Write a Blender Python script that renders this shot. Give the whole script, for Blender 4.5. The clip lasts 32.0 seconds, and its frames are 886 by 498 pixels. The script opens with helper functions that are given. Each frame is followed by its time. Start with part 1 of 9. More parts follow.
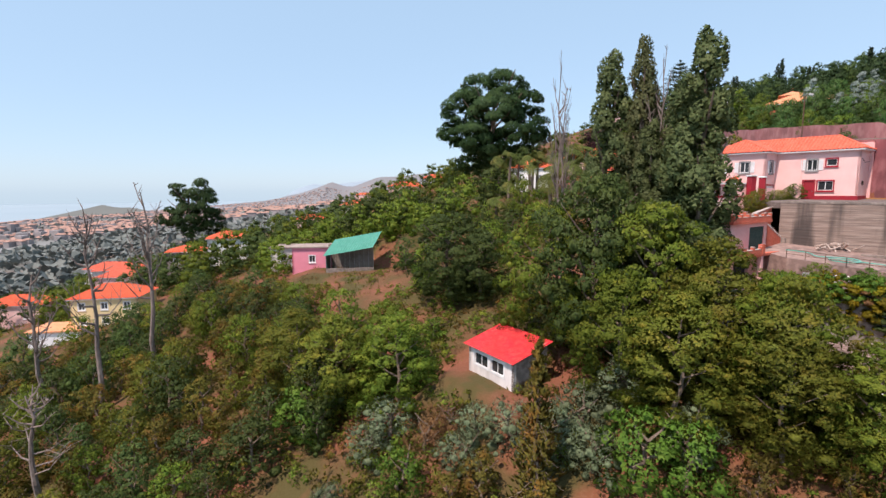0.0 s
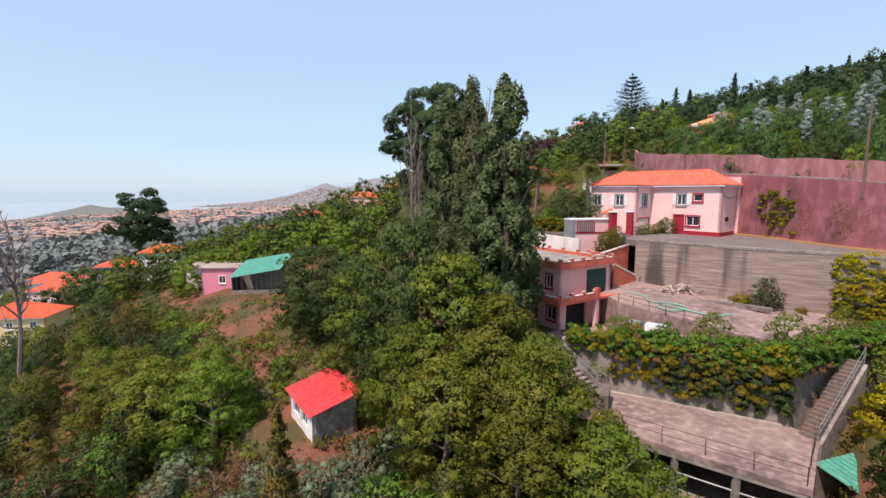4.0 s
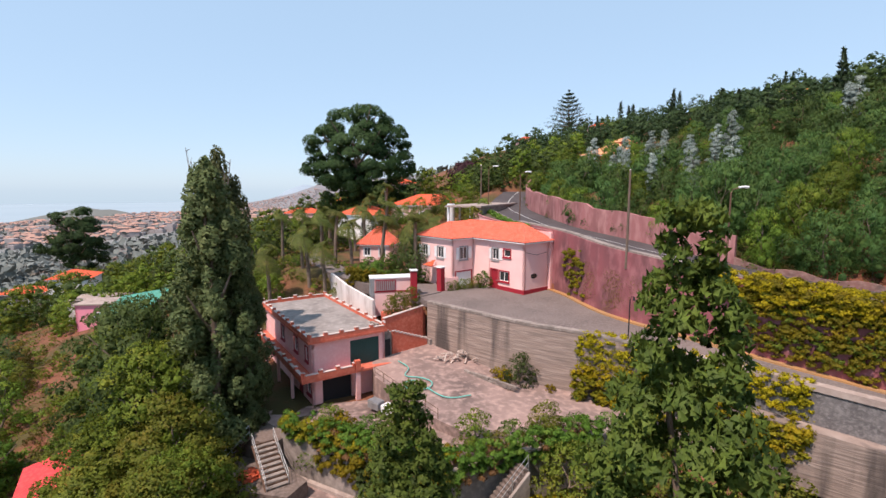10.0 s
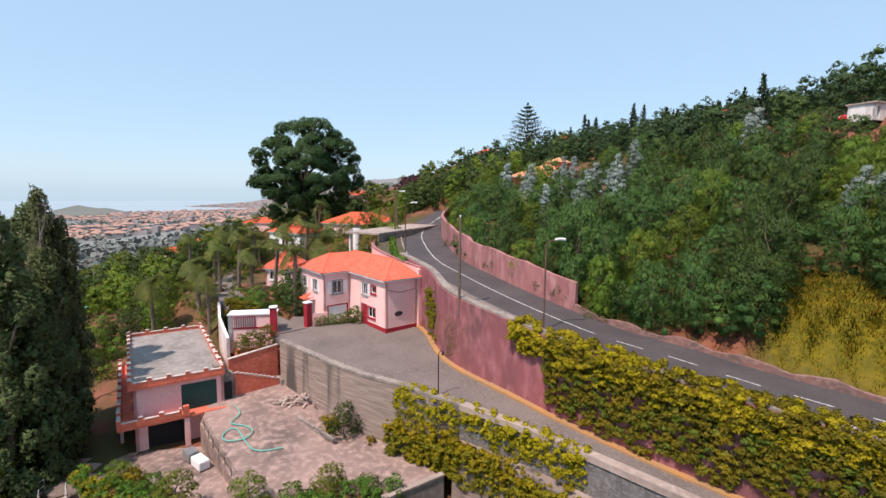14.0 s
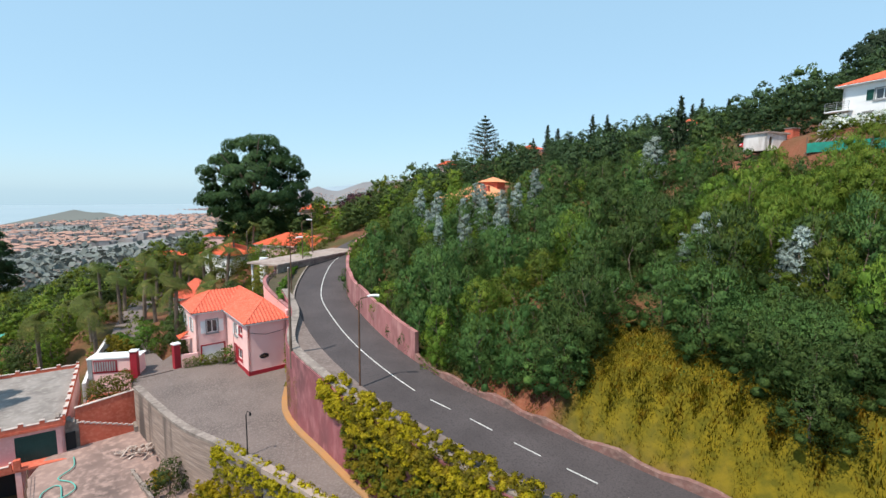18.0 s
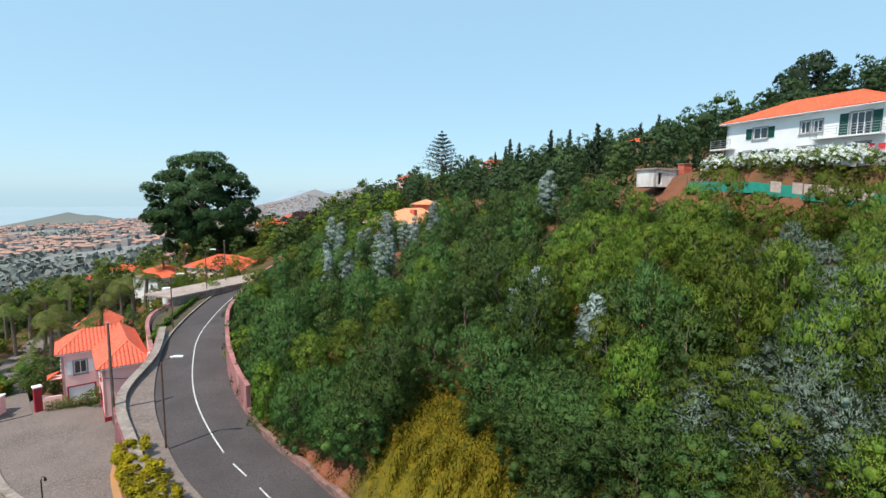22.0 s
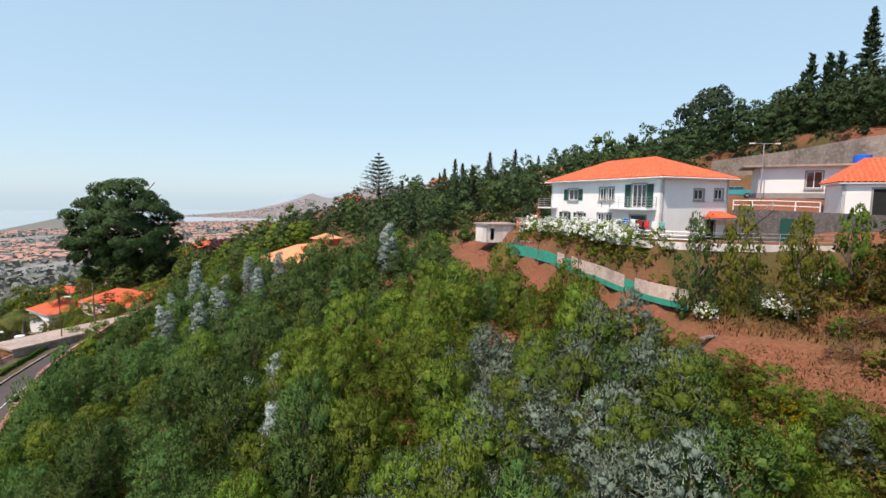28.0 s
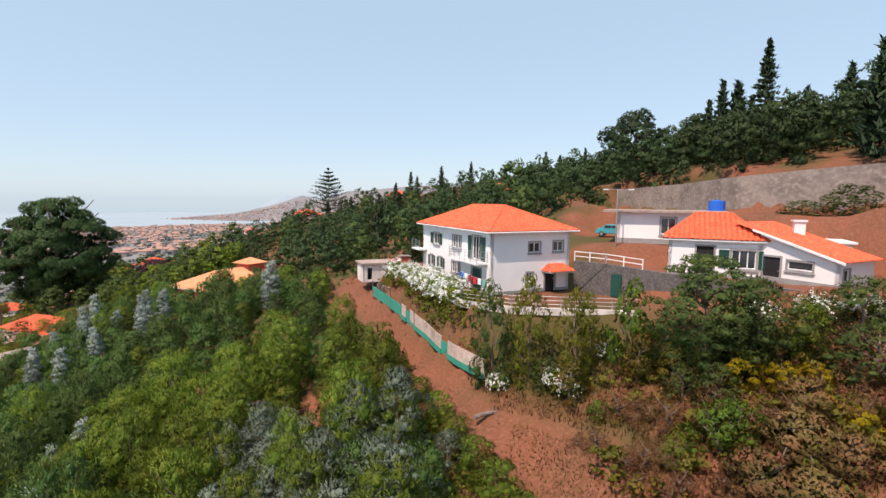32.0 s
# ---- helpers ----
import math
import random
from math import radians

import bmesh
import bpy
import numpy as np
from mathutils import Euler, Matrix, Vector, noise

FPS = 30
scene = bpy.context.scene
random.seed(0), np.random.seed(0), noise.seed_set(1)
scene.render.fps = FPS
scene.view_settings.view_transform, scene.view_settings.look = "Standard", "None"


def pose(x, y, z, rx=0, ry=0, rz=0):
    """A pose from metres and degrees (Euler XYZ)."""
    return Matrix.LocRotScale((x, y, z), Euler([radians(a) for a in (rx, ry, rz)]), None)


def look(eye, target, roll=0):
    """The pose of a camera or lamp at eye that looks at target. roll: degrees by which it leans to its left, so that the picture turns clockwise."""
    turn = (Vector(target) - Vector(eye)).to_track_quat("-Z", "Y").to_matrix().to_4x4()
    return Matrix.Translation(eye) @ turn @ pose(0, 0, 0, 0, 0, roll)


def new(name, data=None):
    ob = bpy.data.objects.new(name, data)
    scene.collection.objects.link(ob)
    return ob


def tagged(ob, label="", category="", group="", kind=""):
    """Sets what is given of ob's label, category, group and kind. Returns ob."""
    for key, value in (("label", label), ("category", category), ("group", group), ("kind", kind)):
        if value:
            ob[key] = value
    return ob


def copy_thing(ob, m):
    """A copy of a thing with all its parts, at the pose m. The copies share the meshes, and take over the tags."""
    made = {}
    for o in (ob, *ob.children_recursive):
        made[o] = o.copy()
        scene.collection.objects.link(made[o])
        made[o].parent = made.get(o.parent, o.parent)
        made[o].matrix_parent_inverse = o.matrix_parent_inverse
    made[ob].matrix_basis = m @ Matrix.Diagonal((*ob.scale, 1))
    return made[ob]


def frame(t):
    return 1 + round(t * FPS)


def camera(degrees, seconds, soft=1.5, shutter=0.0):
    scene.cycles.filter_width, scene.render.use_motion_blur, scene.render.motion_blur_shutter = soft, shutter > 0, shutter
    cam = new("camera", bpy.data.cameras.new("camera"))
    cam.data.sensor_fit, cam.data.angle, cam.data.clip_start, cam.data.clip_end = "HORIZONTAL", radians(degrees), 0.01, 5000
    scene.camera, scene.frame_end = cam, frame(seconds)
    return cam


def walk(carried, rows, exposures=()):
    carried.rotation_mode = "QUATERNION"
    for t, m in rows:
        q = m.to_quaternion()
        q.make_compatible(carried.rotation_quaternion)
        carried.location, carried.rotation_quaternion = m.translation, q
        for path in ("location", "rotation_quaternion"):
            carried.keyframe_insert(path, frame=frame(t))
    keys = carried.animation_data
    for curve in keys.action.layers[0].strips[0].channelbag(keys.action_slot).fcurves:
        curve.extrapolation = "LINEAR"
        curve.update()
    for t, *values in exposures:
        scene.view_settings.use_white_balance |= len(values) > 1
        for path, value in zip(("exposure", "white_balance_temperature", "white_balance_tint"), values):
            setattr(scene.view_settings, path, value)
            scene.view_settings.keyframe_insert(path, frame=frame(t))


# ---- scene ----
cam = camera(86.0, 32.0)
METRES, EYE, TILT, LEAN, TURN = 118.0, 30.0, -7.0, 0.3, 0.0
ROWS = [
    (0.0, 0.0, 0.0, 0.0, 0.0, 0.0, -0.0),
    (0.5, 0.0156, 0.0006, 0.0031, -0.35, -0.01, 0.01),
    (1.0, 0.031, 0.0017, 0.0067, -0.43, -0.01, -0.11),
    (1.5, 0.0466, 0.0026, 0.0105, -0.38, 0.05, -0.14),
    (2.0, 0.0621, 0.0035, 0.0144, -0.42, 0.19, -0.21),
    (2.5, 0.0787, 0.0043, 0.0189, -0.47, 0.29, -0.21),
    (3.0, 0.094, 0.0051, 0.0231, -0.53, 0.29, -0.29),
    (3.5, 0.1095, 0.0057, 0.0272, -0.6, 0.23, -0.3),
    (5.5, 0.1715, 0.0078, 0.044, -0.18, 0.0, -0.74),
    (6.0, 0.1864, 0.0084, 0.0485, -0.28, 0.05, -0.79),
    (6.5, 0.2013, 0.0088, 0.0533, -0.35, 0.1, -0.83),
    (7.0, 0.2161, 0.0095, 0.0581, -0.44, 0.2, -0.82),
    (7.5, 0.2306, 0.0102, 0.0634, -0.57, 0.18, -0.86),
    (8.0, 0.2455, 0.0105, 0.0679, -0.63, 0.2, -0.78),
    (8.5, 0.2605, 0.0108, 0.0725, -0.61, 0.1, -0.62),
    (9.0, 0.2754, 0.0116, 0.0772, -0.59, -0.0, -0.45),
    (9.5, 0.2901, 0.0126, 0.0817, -0.6, -0.05, -0.31),
    (10.0, 0.3052, 0.0138, 0.0858, -0.58, 0.03, -0.19),
    (10.5, 0.3205, 0.0149, 0.0896, -0.54, 0.13, -0.17),
    (11.0, 0.336, 0.0161, 0.0932, -0.48, 0.25, -0.25),
    (11.5, 0.3516, 0.0171, 0.0966, -0.5, 0.38, -0.36),
    (12.0, 0.367, 0.0177, 0.1004, -0.53, 0.41, -0.5),
    (12.5, 0.3823, 0.0184, 0.1044, -0.55, 0.41, -0.63),
    (13.0, 0.3974, 0.0188, 0.1086, -0.53, 0.37, -0.78),
    (13.5, 0.4119, 0.019, 0.1136, -0.58, 0.26, -0.86),
    (14.0, 0.4265, 0.0194, 0.1186, -0.61, 0.19, -0.87),
    (14.5, 0.441, 0.0199, 0.1236, -0.62, 0.21, -0.79),
    (16.5, 0.4996, 0.0226, 0.1426, -0.6, 0.63, -0.43),
    (17.0, 0.5143, 0.023, 0.1467, -0.61, 0.59, -0.48),
    (17.5, 0.5294, 0.0234, 0.1506, -0.59, 0.49, -0.5),
    (18.0, 0.5446, 0.0237, 0.1548, -0.57, 0.33, -0.55),
    (18.5, 0.5597, 0.0243, 0.1586, -0.54, 0.29, -0.66),
    (19.0, 0.5747, 0.0249, 0.1631, -0.53, 0.31, -0.73),
    (19.5, 0.5893, 0.0255, 0.1678, -0.59, 0.44, -0.74),
    (20.0, 0.6042, 0.0263, 0.1726, -0.56, 0.58, -0.69),
    (20.5, 0.619, 0.0269, 0.1775, -0.56, 0.71, -0.68),
    (21.0, 0.6338, 0.0274, 0.1824, -0.59, 0.77, -0.7),
    (21.5, 0.6478, 0.0279, 0.1869, -0.64, 0.77, -0.73),
    (22.0, 0.6627, 0.0282, 0.1916, -0.69, 0.65, -0.74),
    (22.5, 0.6775, 0.0287, 0.1963, -0.78, 0.56, -0.81),
    (23.0, 0.6925, 0.0293, 0.2008, -0.86, 0.62, -0.84),
    (23.5, 0.7072, 0.0301, 0.2053, -0.92, 0.78, -0.91),
    (24.0, 0.722, 0.0311, 0.2099, -0.93, 0.97, -0.93),
    (24.5, 0.7366, 0.0319, 0.2146, -0.87, 1.16, -1.0),
    (25.0, 0.7513, 0.0326, 0.2194, -0.73, 1.31, -1.03),
    (25.5, 0.7658, 0.0332, 0.2243, -0.61, 1.32, -1.02),
    (27.5, 0.8238, 0.0346, 0.2442, -0.66, 0.9, -0.81),
    (28.0, 0.8382, 0.0355, 0.2492, -0.65, 1.02, -0.78),
    (28.5, 0.8527, 0.0363, 0.2541, -0.71, 1.18, -0.77),
    (29.0, 0.8672, 0.0369, 0.2592, -0.79, 1.32, -0.78),
    (29.5, 0.8827, 0.0374, 0.2644, -0.83, 1.34, -0.79),
    (30.0, 0.8973, 0.0376, 0.2694, -0.88, 1.23, -0.82),
    (30.5, 0.9119, 0.038, 0.2744, -0.98, 1.09, -0.83),
    (31.0, 0.9265, 0.0385, 0.2795, -1.11, 1.02, -0.84),
    (31.5, 0.941, 0.039, 0.2847, -1.27, 1.02, -0.77),
    (32.0, 0.9555, 0.0399, 0.2897, -1.45, 1.14, -0.49),
]
EXPOSURE = 0.3
walk(cam, [(t, pose(0, 0, EYE, TILT, LEAN, TURN) @ pose(METRES * x, METRES * y, METRES * z, 90 + pitch, roll, yaw)) for t, x, y, z, yaw, pitch, roll in ROWS],
     [(t, EXPOSURE + e, k, tint) for t, e, k, tint in ((0.0, 0.02, 6780, 24), (6.0, 0.02, 6800, 24), (12.0, 0.02, 6820, 25), (15.0, 0.0, 6600, 18), (18.0, 0.0, 6420, 11), (22.0, 0.0, 6420, 9), (25.0, 0.0, 6780, 14), (28.0, 0.0, 7080, 20), (31.0, 0.0, 7280, 25), (32.0, 0.0, 7280, 25))])

# ---- light: clear hazy noon sky, high sun from the sea side ----
SUN_ELEV, SUN_AZ = 60.0, 228.0     # degrees; azimuth of the direction to the sun, counted from +x towards +y
world = bpy.data.worlds.new("sky")
scene.world = world
world.use_nodes = True
wn = world.node_tree.nodes
sky = wn.new("ShaderNodeTexSky")
sky.sky_type = "NISHITA"
sky.sun_disc = False
sky.sun_elevation = radians(SUN_ELEV)
sky.sun_rotation = radians(90.0 - SUN_AZ)
sky.altitude, sky.air_density, sky.dust_density, sky.ozone_density = 0.0, 1.0, 0.6, 2.0
wn["Background"].inputs["Strength"].default_value = 0.14
veil = wn.new("ShaderNodeMix")      # sea haze: the whole sky is veiled evenly
veil.data_type = "RGBA"
veil.inputs[0].default_value = 0.68
veil.inputs[7].default_value = (2.8, 4.6, 5.8, 1.0)
world.node_tree.links.new(sky.outputs["Color"], veil.inputs[6])
world.node_tree.links.new(veil.outputs[2], wn["Background"].inputs["Color"])
sun = new("sun", bpy.data.lights.new("sun", "SUN"))
sun.data.energy, sun.data.angle, sun.data.color = 4.4, radians(0.6), (1.0, 0.91, 0.78)
sd = Vector((math.cos(radians(SUN_AZ)) * math.cos(radians(SUN_ELEV)), math.sin(radians(SUN_AZ)) * math.cos(radians(SUN_ELEV)), math.sin(radians(SUN_ELEV))))
sun.matrix_world = look(sd * 100, (0, 0, 0))

# ---- materials ----
def mix_rgb(nt, fac, a, b, blend="MIX"):
    n = nt.nodes.new("ShaderNodeMix")
    n.data_type, n.blend_type = "RGBA", blend
    for key, v in ((0, fac), (6, a), (7, b)):
        if isinstance(v, (tuple, float, int)):
            n.inputs[key].default_value = v if not isinstance(v, tuple) else (*v[:3], 1)
        else:
            nt.links.new(v, n.inputs[key])
    return n.outputs[2]


def noise_fac(nt, scale, lo=0.35, hi=0.65, detail=4.0, stretch=None, object_space=False):
    tc = nt.nodes.new("ShaderNodeTexCoord")
    geo = nt.nodes.new("ShaderNodeNewGeometry")
    out = tc.outputs["Object"] if object_space else geo.outputs["Position"]
    if stretch:
        mp = nt.nodes.new("ShaderNodeMapping")
        mp.inputs["Scale"].default_value = stretch
        nt.links.new(out, mp.inputs["Vector"])
        out = mp.outputs["Vector"]
    tex = nt.nodes.new("ShaderNodeTexNoise")
    tex.inputs["Scale"].default_value, tex.inputs["Detail"].default_value = scale, detail
    nt.links.new(out, tex.inputs["Vector"])
    rng = nt.nodes.new("ShaderNodeMapRange")
    rng.inputs["From Min"].default_value, rng.inputs["From Max"].default_value = lo, hi
    nt.links.new(tex.outputs["Fac"], rng.inputs["Value"])
    return rng.outputs["Result"]


def surface(name, base, second=None, third=None, rough=0.8, metal=0.0, scale=0.6, fine=9.0, bump=0.3, stretch=None, spread=0.0, spec=0.3, object_space=False):
    """A surface of a base colour, patches of a second one at a large scale and specks or streaks of a third at a fine one; spread varies it from piece to piece."""
    m = bpy.data.materials.new(name)
    m.use_nodes = True
    nt = m.node_tree
    bsdf = nt.nodes["Principled BSDF"]
    col = (*base, 1)
    out = None
    if second:
        out = mix_rgb(nt, noise_fac(nt, scale, 0.35, 0.7, 5.0, stretch, object_space), base, second)
    if third:
        f = noise_fac(nt, fine, 0.45, 0.75, 3.0, stretch, object_space)
        out = mix_rgb(nt, f, out if out else base, third)
    if spread:
        info = nt.nodes.new("ShaderNodeObjectInfo")
        hsv = nt.nodes.new("ShaderNodeHueSaturation")
        rng = nt.nodes.new("ShaderNodeMapRange")
        rng.inputs["To Min"].default_value, rng.inputs["To Max"].default_value = 1 - spread, 1 + spread
        nt.links.new(info.outputs["Random"], rng.inputs["Value"])
        nt.links.new(rng.outputs["Result"], hsv.inputs["Value"])
        if out:
            nt.links.new(out, hsv.inputs["Color"])
        else:
            hsv.inputs["Color"].default_value = col
        out = hsv.outputs["Color"]
    if out:
        nt.links.new(out, bsdf.inputs["Base Color"])
    else:
        bsdf.inputs["Base Color"].default_value = col
    bsdf.inputs["Roughness"].default_value, bsdf.inputs["Metallic"].default_value = rough, metal
    bsdf.inputs["Specular IOR Level"].default_value = spec
    if bump:
        b = nt.nodes.new("ShaderNodeBump")
        b.inputs["Strength"].default_value, b.inputs["Distance"].default_value = bump, 0.05
        nt.links.new(noise_fac(nt, fine, 0.2, 0.8, 5.0, stretch, object_space), b.inputs["Height"])
        nt.links.new(b.outputs["Normal"], bsdf.inputs["Normal"])
    return m


def foliage(name, dark, light, tip=None, trans=0.3, spread=0.25):
    """Leaves: colour varies leaf by leaf, tree by tree and in patches; part of the light comes through."""
    m = bpy.data.materials.new(name)
    m.use_nodes = True
    nt = m.node_tree
    nt.nodes.remove(nt.nodes["Principled BSDF"])
    geo = nt.nodes.new("ShaderNodeNewGeometry")
    per = nt.nodes.new("ShaderNodeMapRange")
    per.inputs["To Min"].default_value, per.inputs["To Max"].default_value = 0.22, 0.78
    nt.links.new(geo.outputs["Random Per Island"], per.inputs["Value"])
    col = mix_rgb(nt, per.outputs["Result"], dark, light)
    if tip:
        col = mix_rgb(nt, noise_fac(nt, 0.9, 0.5, 0.75, 2.0), col, tip)
    info = nt.nodes.new("ShaderNodeObjectInfo")
    hsv = nt.nodes.new("ShaderNodeHueSaturation")
    for key, a, b in (("Value", 1 - spread, 1 + spread), ("Hue", 0.485, 0.515)):
        rng = nt.nodes.new("ShaderNodeMapRange")
        rng.inputs["To Min"].default_value, rng.inputs["To Max"].default_value = a, b
        nt.links.new(info.outputs["Random"], rng.inputs["Value"])
        nt.links.new(rng.outputs["Result"], hsv.inputs[key])
    nt.links.new(col, hsv.inputs["Color"])
    # leaflets within a spray: small lights and darks, and a fine relief
    small = noise_fac(nt, 7.0, 0.3, 0.7, 2.0, None, True)
    val = nt.nodes.new("ShaderNodeMapRange")
    val.inputs["To Min"].default_value, val.inputs["To Max"].default_value = 0.74, 1.24
    nt.links.new(small, val.inputs["Value"])
    leaf = nt.nodes.new("ShaderNodeHueSaturation")
    nt.links.new(val.outputs["Result"], leaf.inputs["Value"])
    nt.links.new(hsv.outputs["Color"], leaf.inputs["Color"])
    relief = nt.nodes.new("ShaderNodeBump")
    relief.inputs["Strength"].default_value, relief.inputs["Distance"].default_value = 0.35, 0.05
    nt.links.new(small, relief.inputs["Height"])
    dif = nt.nodes.new("ShaderNodeBsdfPrincipled")
    dif.inputs["Roughness"].default_value, dif.inputs["Specular IOR Level"].default_value = 0.55, 0.12
    tr = nt.nodes.new("ShaderNodeBsdfTranslucent")
    mixer = nt.nodes.new("ShaderNodeMixShader")
    mixer.inputs[0].default_value = trans
    nt.links.new(leaf.outputs["Color"], dif.inputs["Base Color"])
    nt.links.new(leaf.outputs["Color"], tr.inputs["Color"])
    nt.links.new(relief.outputs["Normal"], dif.inputs["Normal"])
    nt.links.new(dif.outputs[0], mixer.inputs[1])
    nt.links.new(tr.outputs[0], mixer.inputs[2])
    nt.links.new(mixer.outputs[0], nt.nodes["Material Output"].inputs["Surface"])
    return m


M_SOIL = surface("red_soil", (0.30, 0.10, 0.055), (0.20, 0.075, 0.04), (0.36, 0.17, 0.10), 0.95, scale=0.25, fine=3.0, bump=0.8)
M_CONC = surface("weathered_concrete", (0.27, 0.225, 0.20), (0.15, 0.125, 0.11), (0.34, 0.29, 0.26), 0.9, scale=0.5, fine=2.5, bump=0.3)
M_CONCL = surface("pale_concrete", (0.36, 0.285, 0.25), (0.24, 0.185, 0.165), (0.43, 0.35, 0.31), 0.9, scale=0.35, fine=2.2, bump=0.25)
M_YARD = surface("yard_concrete", (0.30, 0.205, 0.18), (0.115, 0.085, 0.078), (0.40, 0.28, 0.245), 0.92, scale=0.22, fine=1.8, bump=0.2)
def board_concrete():
    """Concrete that keeps the level grain of its boards, darkened by damp that has run down it."""
    m = surface("board_marked_concrete", (0.30, 0.225, 0.19), (0.20, 0.155, 0.135), (0.38, 0.30, 0.26), 0.92, scale=0.9, fine=1.6, bump=0.6, stretch=(0.3, 0.3, 4.5))
    nt = m.node_tree
    b = nt.nodes["Principled BSDF"]
    old = b.inputs["Base Color"].links[0].from_socket
    damp = noise_fac(nt, 0.55, 0.52, 0.66, 4.0, (1.0, 1.0, 0.12))
    nt.links.new(mix_rgb(nt, damp, old, (0.085, 0.07, 0.065)), b.inputs["Base Color"])
    return m


M_BOARD = board_concrete()
M_ASPH = surface("asphalt", (0.064, 0.054, 0.056), (0.092, 0.078, 0.080), (0.046, 0.040, 0.042), 0.9, scale=0.3, fine=9.0, bump=0.25)
M_LINE = surface("road_paint", (0.62, 0.62, 0.60), (0.42, 0.42, 0.41), (0.3, 0.29, 0.29), rough=0.7, scale=2.0, fine=6.0, bump=0.1)
M_COB = surface("cobbles", (0.17, 0.135, 0.125), (0.115, 0.092, 0.085), (0.23, 0.19, 0.175), 0.9, scale=0.3, fine=7.0, bump=0.7)
M_PINK = surface("pink_render", (0.82, 0.47, 0.45), (0.74, 0.40, 0.385), (0.84, 0.52, 0.50), 0.85, scale=0.5, fine=4.0, bump=0.08)
M_PINKL = surface("pale_pink_render", (0.85, 0.56, 0.53), (0.79, 0.48, 0.46), None, 0.85, scale=0.5, fine=4.0, bump=0.08)
M_RED = surface("wine_red_paint", (0.36, 0.02, 0.035), (0.28, 0.02, 0.03), None, 0.6, scale=1.5, bump=0.05)
M_ORANGE = surface("terracotta_paint", (0.62, 0.14, 0.085), (0.50, 0.105, 0.06), (0.66, 0.20, 0.13), 0.8, scale=0.8, fine=4.0, bump=0.15)
M_REDW = surface("pink_stained_wall", (0.285, 0.088, 0.098), (0.125, 0.062, 0.066), (0.37, 0.15, 0.16), 0.9, scale=0.3, fine=1.3, bump=0.4, stretch=(1, 1, 0.5))
M_REDWU = surface("faded_pink_wall", (0.36, 0.145, 0.145), (0.19, 0.088, 0.086), (0.44, 0.22, 0.21), 0.9, scale=0.4, fine=1.5, bump=0.4, stretch=(1, 1, 0.4))
M_WHITE = surface("white_render", (0.80, 0.80, 0.80), (0.74, 0.74, 0.75), None, 0.8, scale=0.6, fine=4.0, bump=0.06)
M_WHITED = surface("stained_whitewash", (0.72, 0.68, 0.66), (0.45, 0.40, 0.38), (0.75, 0.72, 0.70), 0.9, scale=0.8, fine=2.0, bump=0.3, stretch=(1, 1, 0.3))
M_TILE = surface("clay_tiles", (0.66, 0.11, 0.048), (0.54, 0.085, 0.036), (0.72, 0.18, 0.09), 0.8, scale=0.9, fine=5.0, bump=0.2)
M_TILEP = surface("pink_clay_tiles", (0.66, 0.125, 0.07), (0.56, 0.095, 0.052), (0.72, 0.2, 0.13), 0.8, scale=0.9, fine=5.0, bump=0.2)
M_TILEPALE = surface("pale_orange_tiles", (0.70, 0.31, 0.16), (0.62, 0.25, 0.12), (0.74, 0.38, 0.21), 0.8, scale=0.9, fine=5.0, bump=0.2)
M_SHEETR = surface("red_sheet_metal", (0.60, 0.025, 0.035), (0.48, 0.03, 0.03), (0.66, 0.07, 0.06), 0.55, scale=0.8, fine=3.0, bump=0.1)
M_SHEETG = surface("green_sheet_metal", (0.055, 0.27, 0.20), (0.04, 0.22, 0.16), (0.12, 0.33, 0.26), 0.55, scale=0.8, fine=3.0, bump=0.1)
M_GREY = surface("grey_stone_trim", (0.30, 0.30, 0.30), (0.24, 0.24, 0.24), None, 0.8, scale=2.0, bump=0.1)
M_GREEN = surface("dark_green_paint", (0.012, 0.075, 0.06), (0.01, 0.06, 0.05), None, 0.5, scale=2.0, bump=0.0)
M_DKGREEN = surface("green_garage_door", (0.014, 0.06, 0.055), (0.02, 0.075, 0.07), None, 0.5, scale=1.0, bump=0.05)
# black things, and places where the shade of rooms and openings is painted
M_DARK = surface("near_black", (0.02, 0.02, 0.022), None, None, 0.9, bump=0.0)
M_METAL = surface("galvanised_metal", (0.45, 0.46, 0.47), (0.33, 0.34, 0.35), None, 0.45, 0.7, scale=2.0, bump=0.05)
M_RUST = surface("rusty_iron", (0.16, 0.09, 0.06), (0.10, 0.06, 0.045), None, 0.85, 0.2, scale=3.0, bump=0.2)
M_POST = surface("wooden_post", (0.16, 0.11, 0.085), (0.11, 0.08, 0.06), (0.2, 0.15, 0.12), 0.9, scale=1.0, fine=6.0, bump=0.4, stretch=(1, 1, 0.2))
M_STONE = surface("basalt_stones", (0.13, 0.12, 0.12), (0.08, 0.075, 0.075), (0.2, 0.185, 0.18), 0.9, scale=1.2, fine=5.0, bump=0.6, spread=0.3)
M_BARK = surface("bark", (0.17, 0.125, 0.095), (0.10, 0.075, 0.055), (0.24, 0.19, 0.15), 0.95, scale=1.0, fine=6.0, bump=0.6, stretch=(1, 1, 0.3))
M_DEAD = surface("bleached_deadwood", (0.20, 0.155, 0.135), (0.13, 0.10, 0.09), (0.3, 0.25, 0.22), 0.95, scale=1.0, fine=6.0, bump=0.5, stretch=(1, 1, 0.3))
M_BLUE = surface("blue_plastic", (0.01, 0.12, 0.55), None, None, 0.4, bump=0.0)
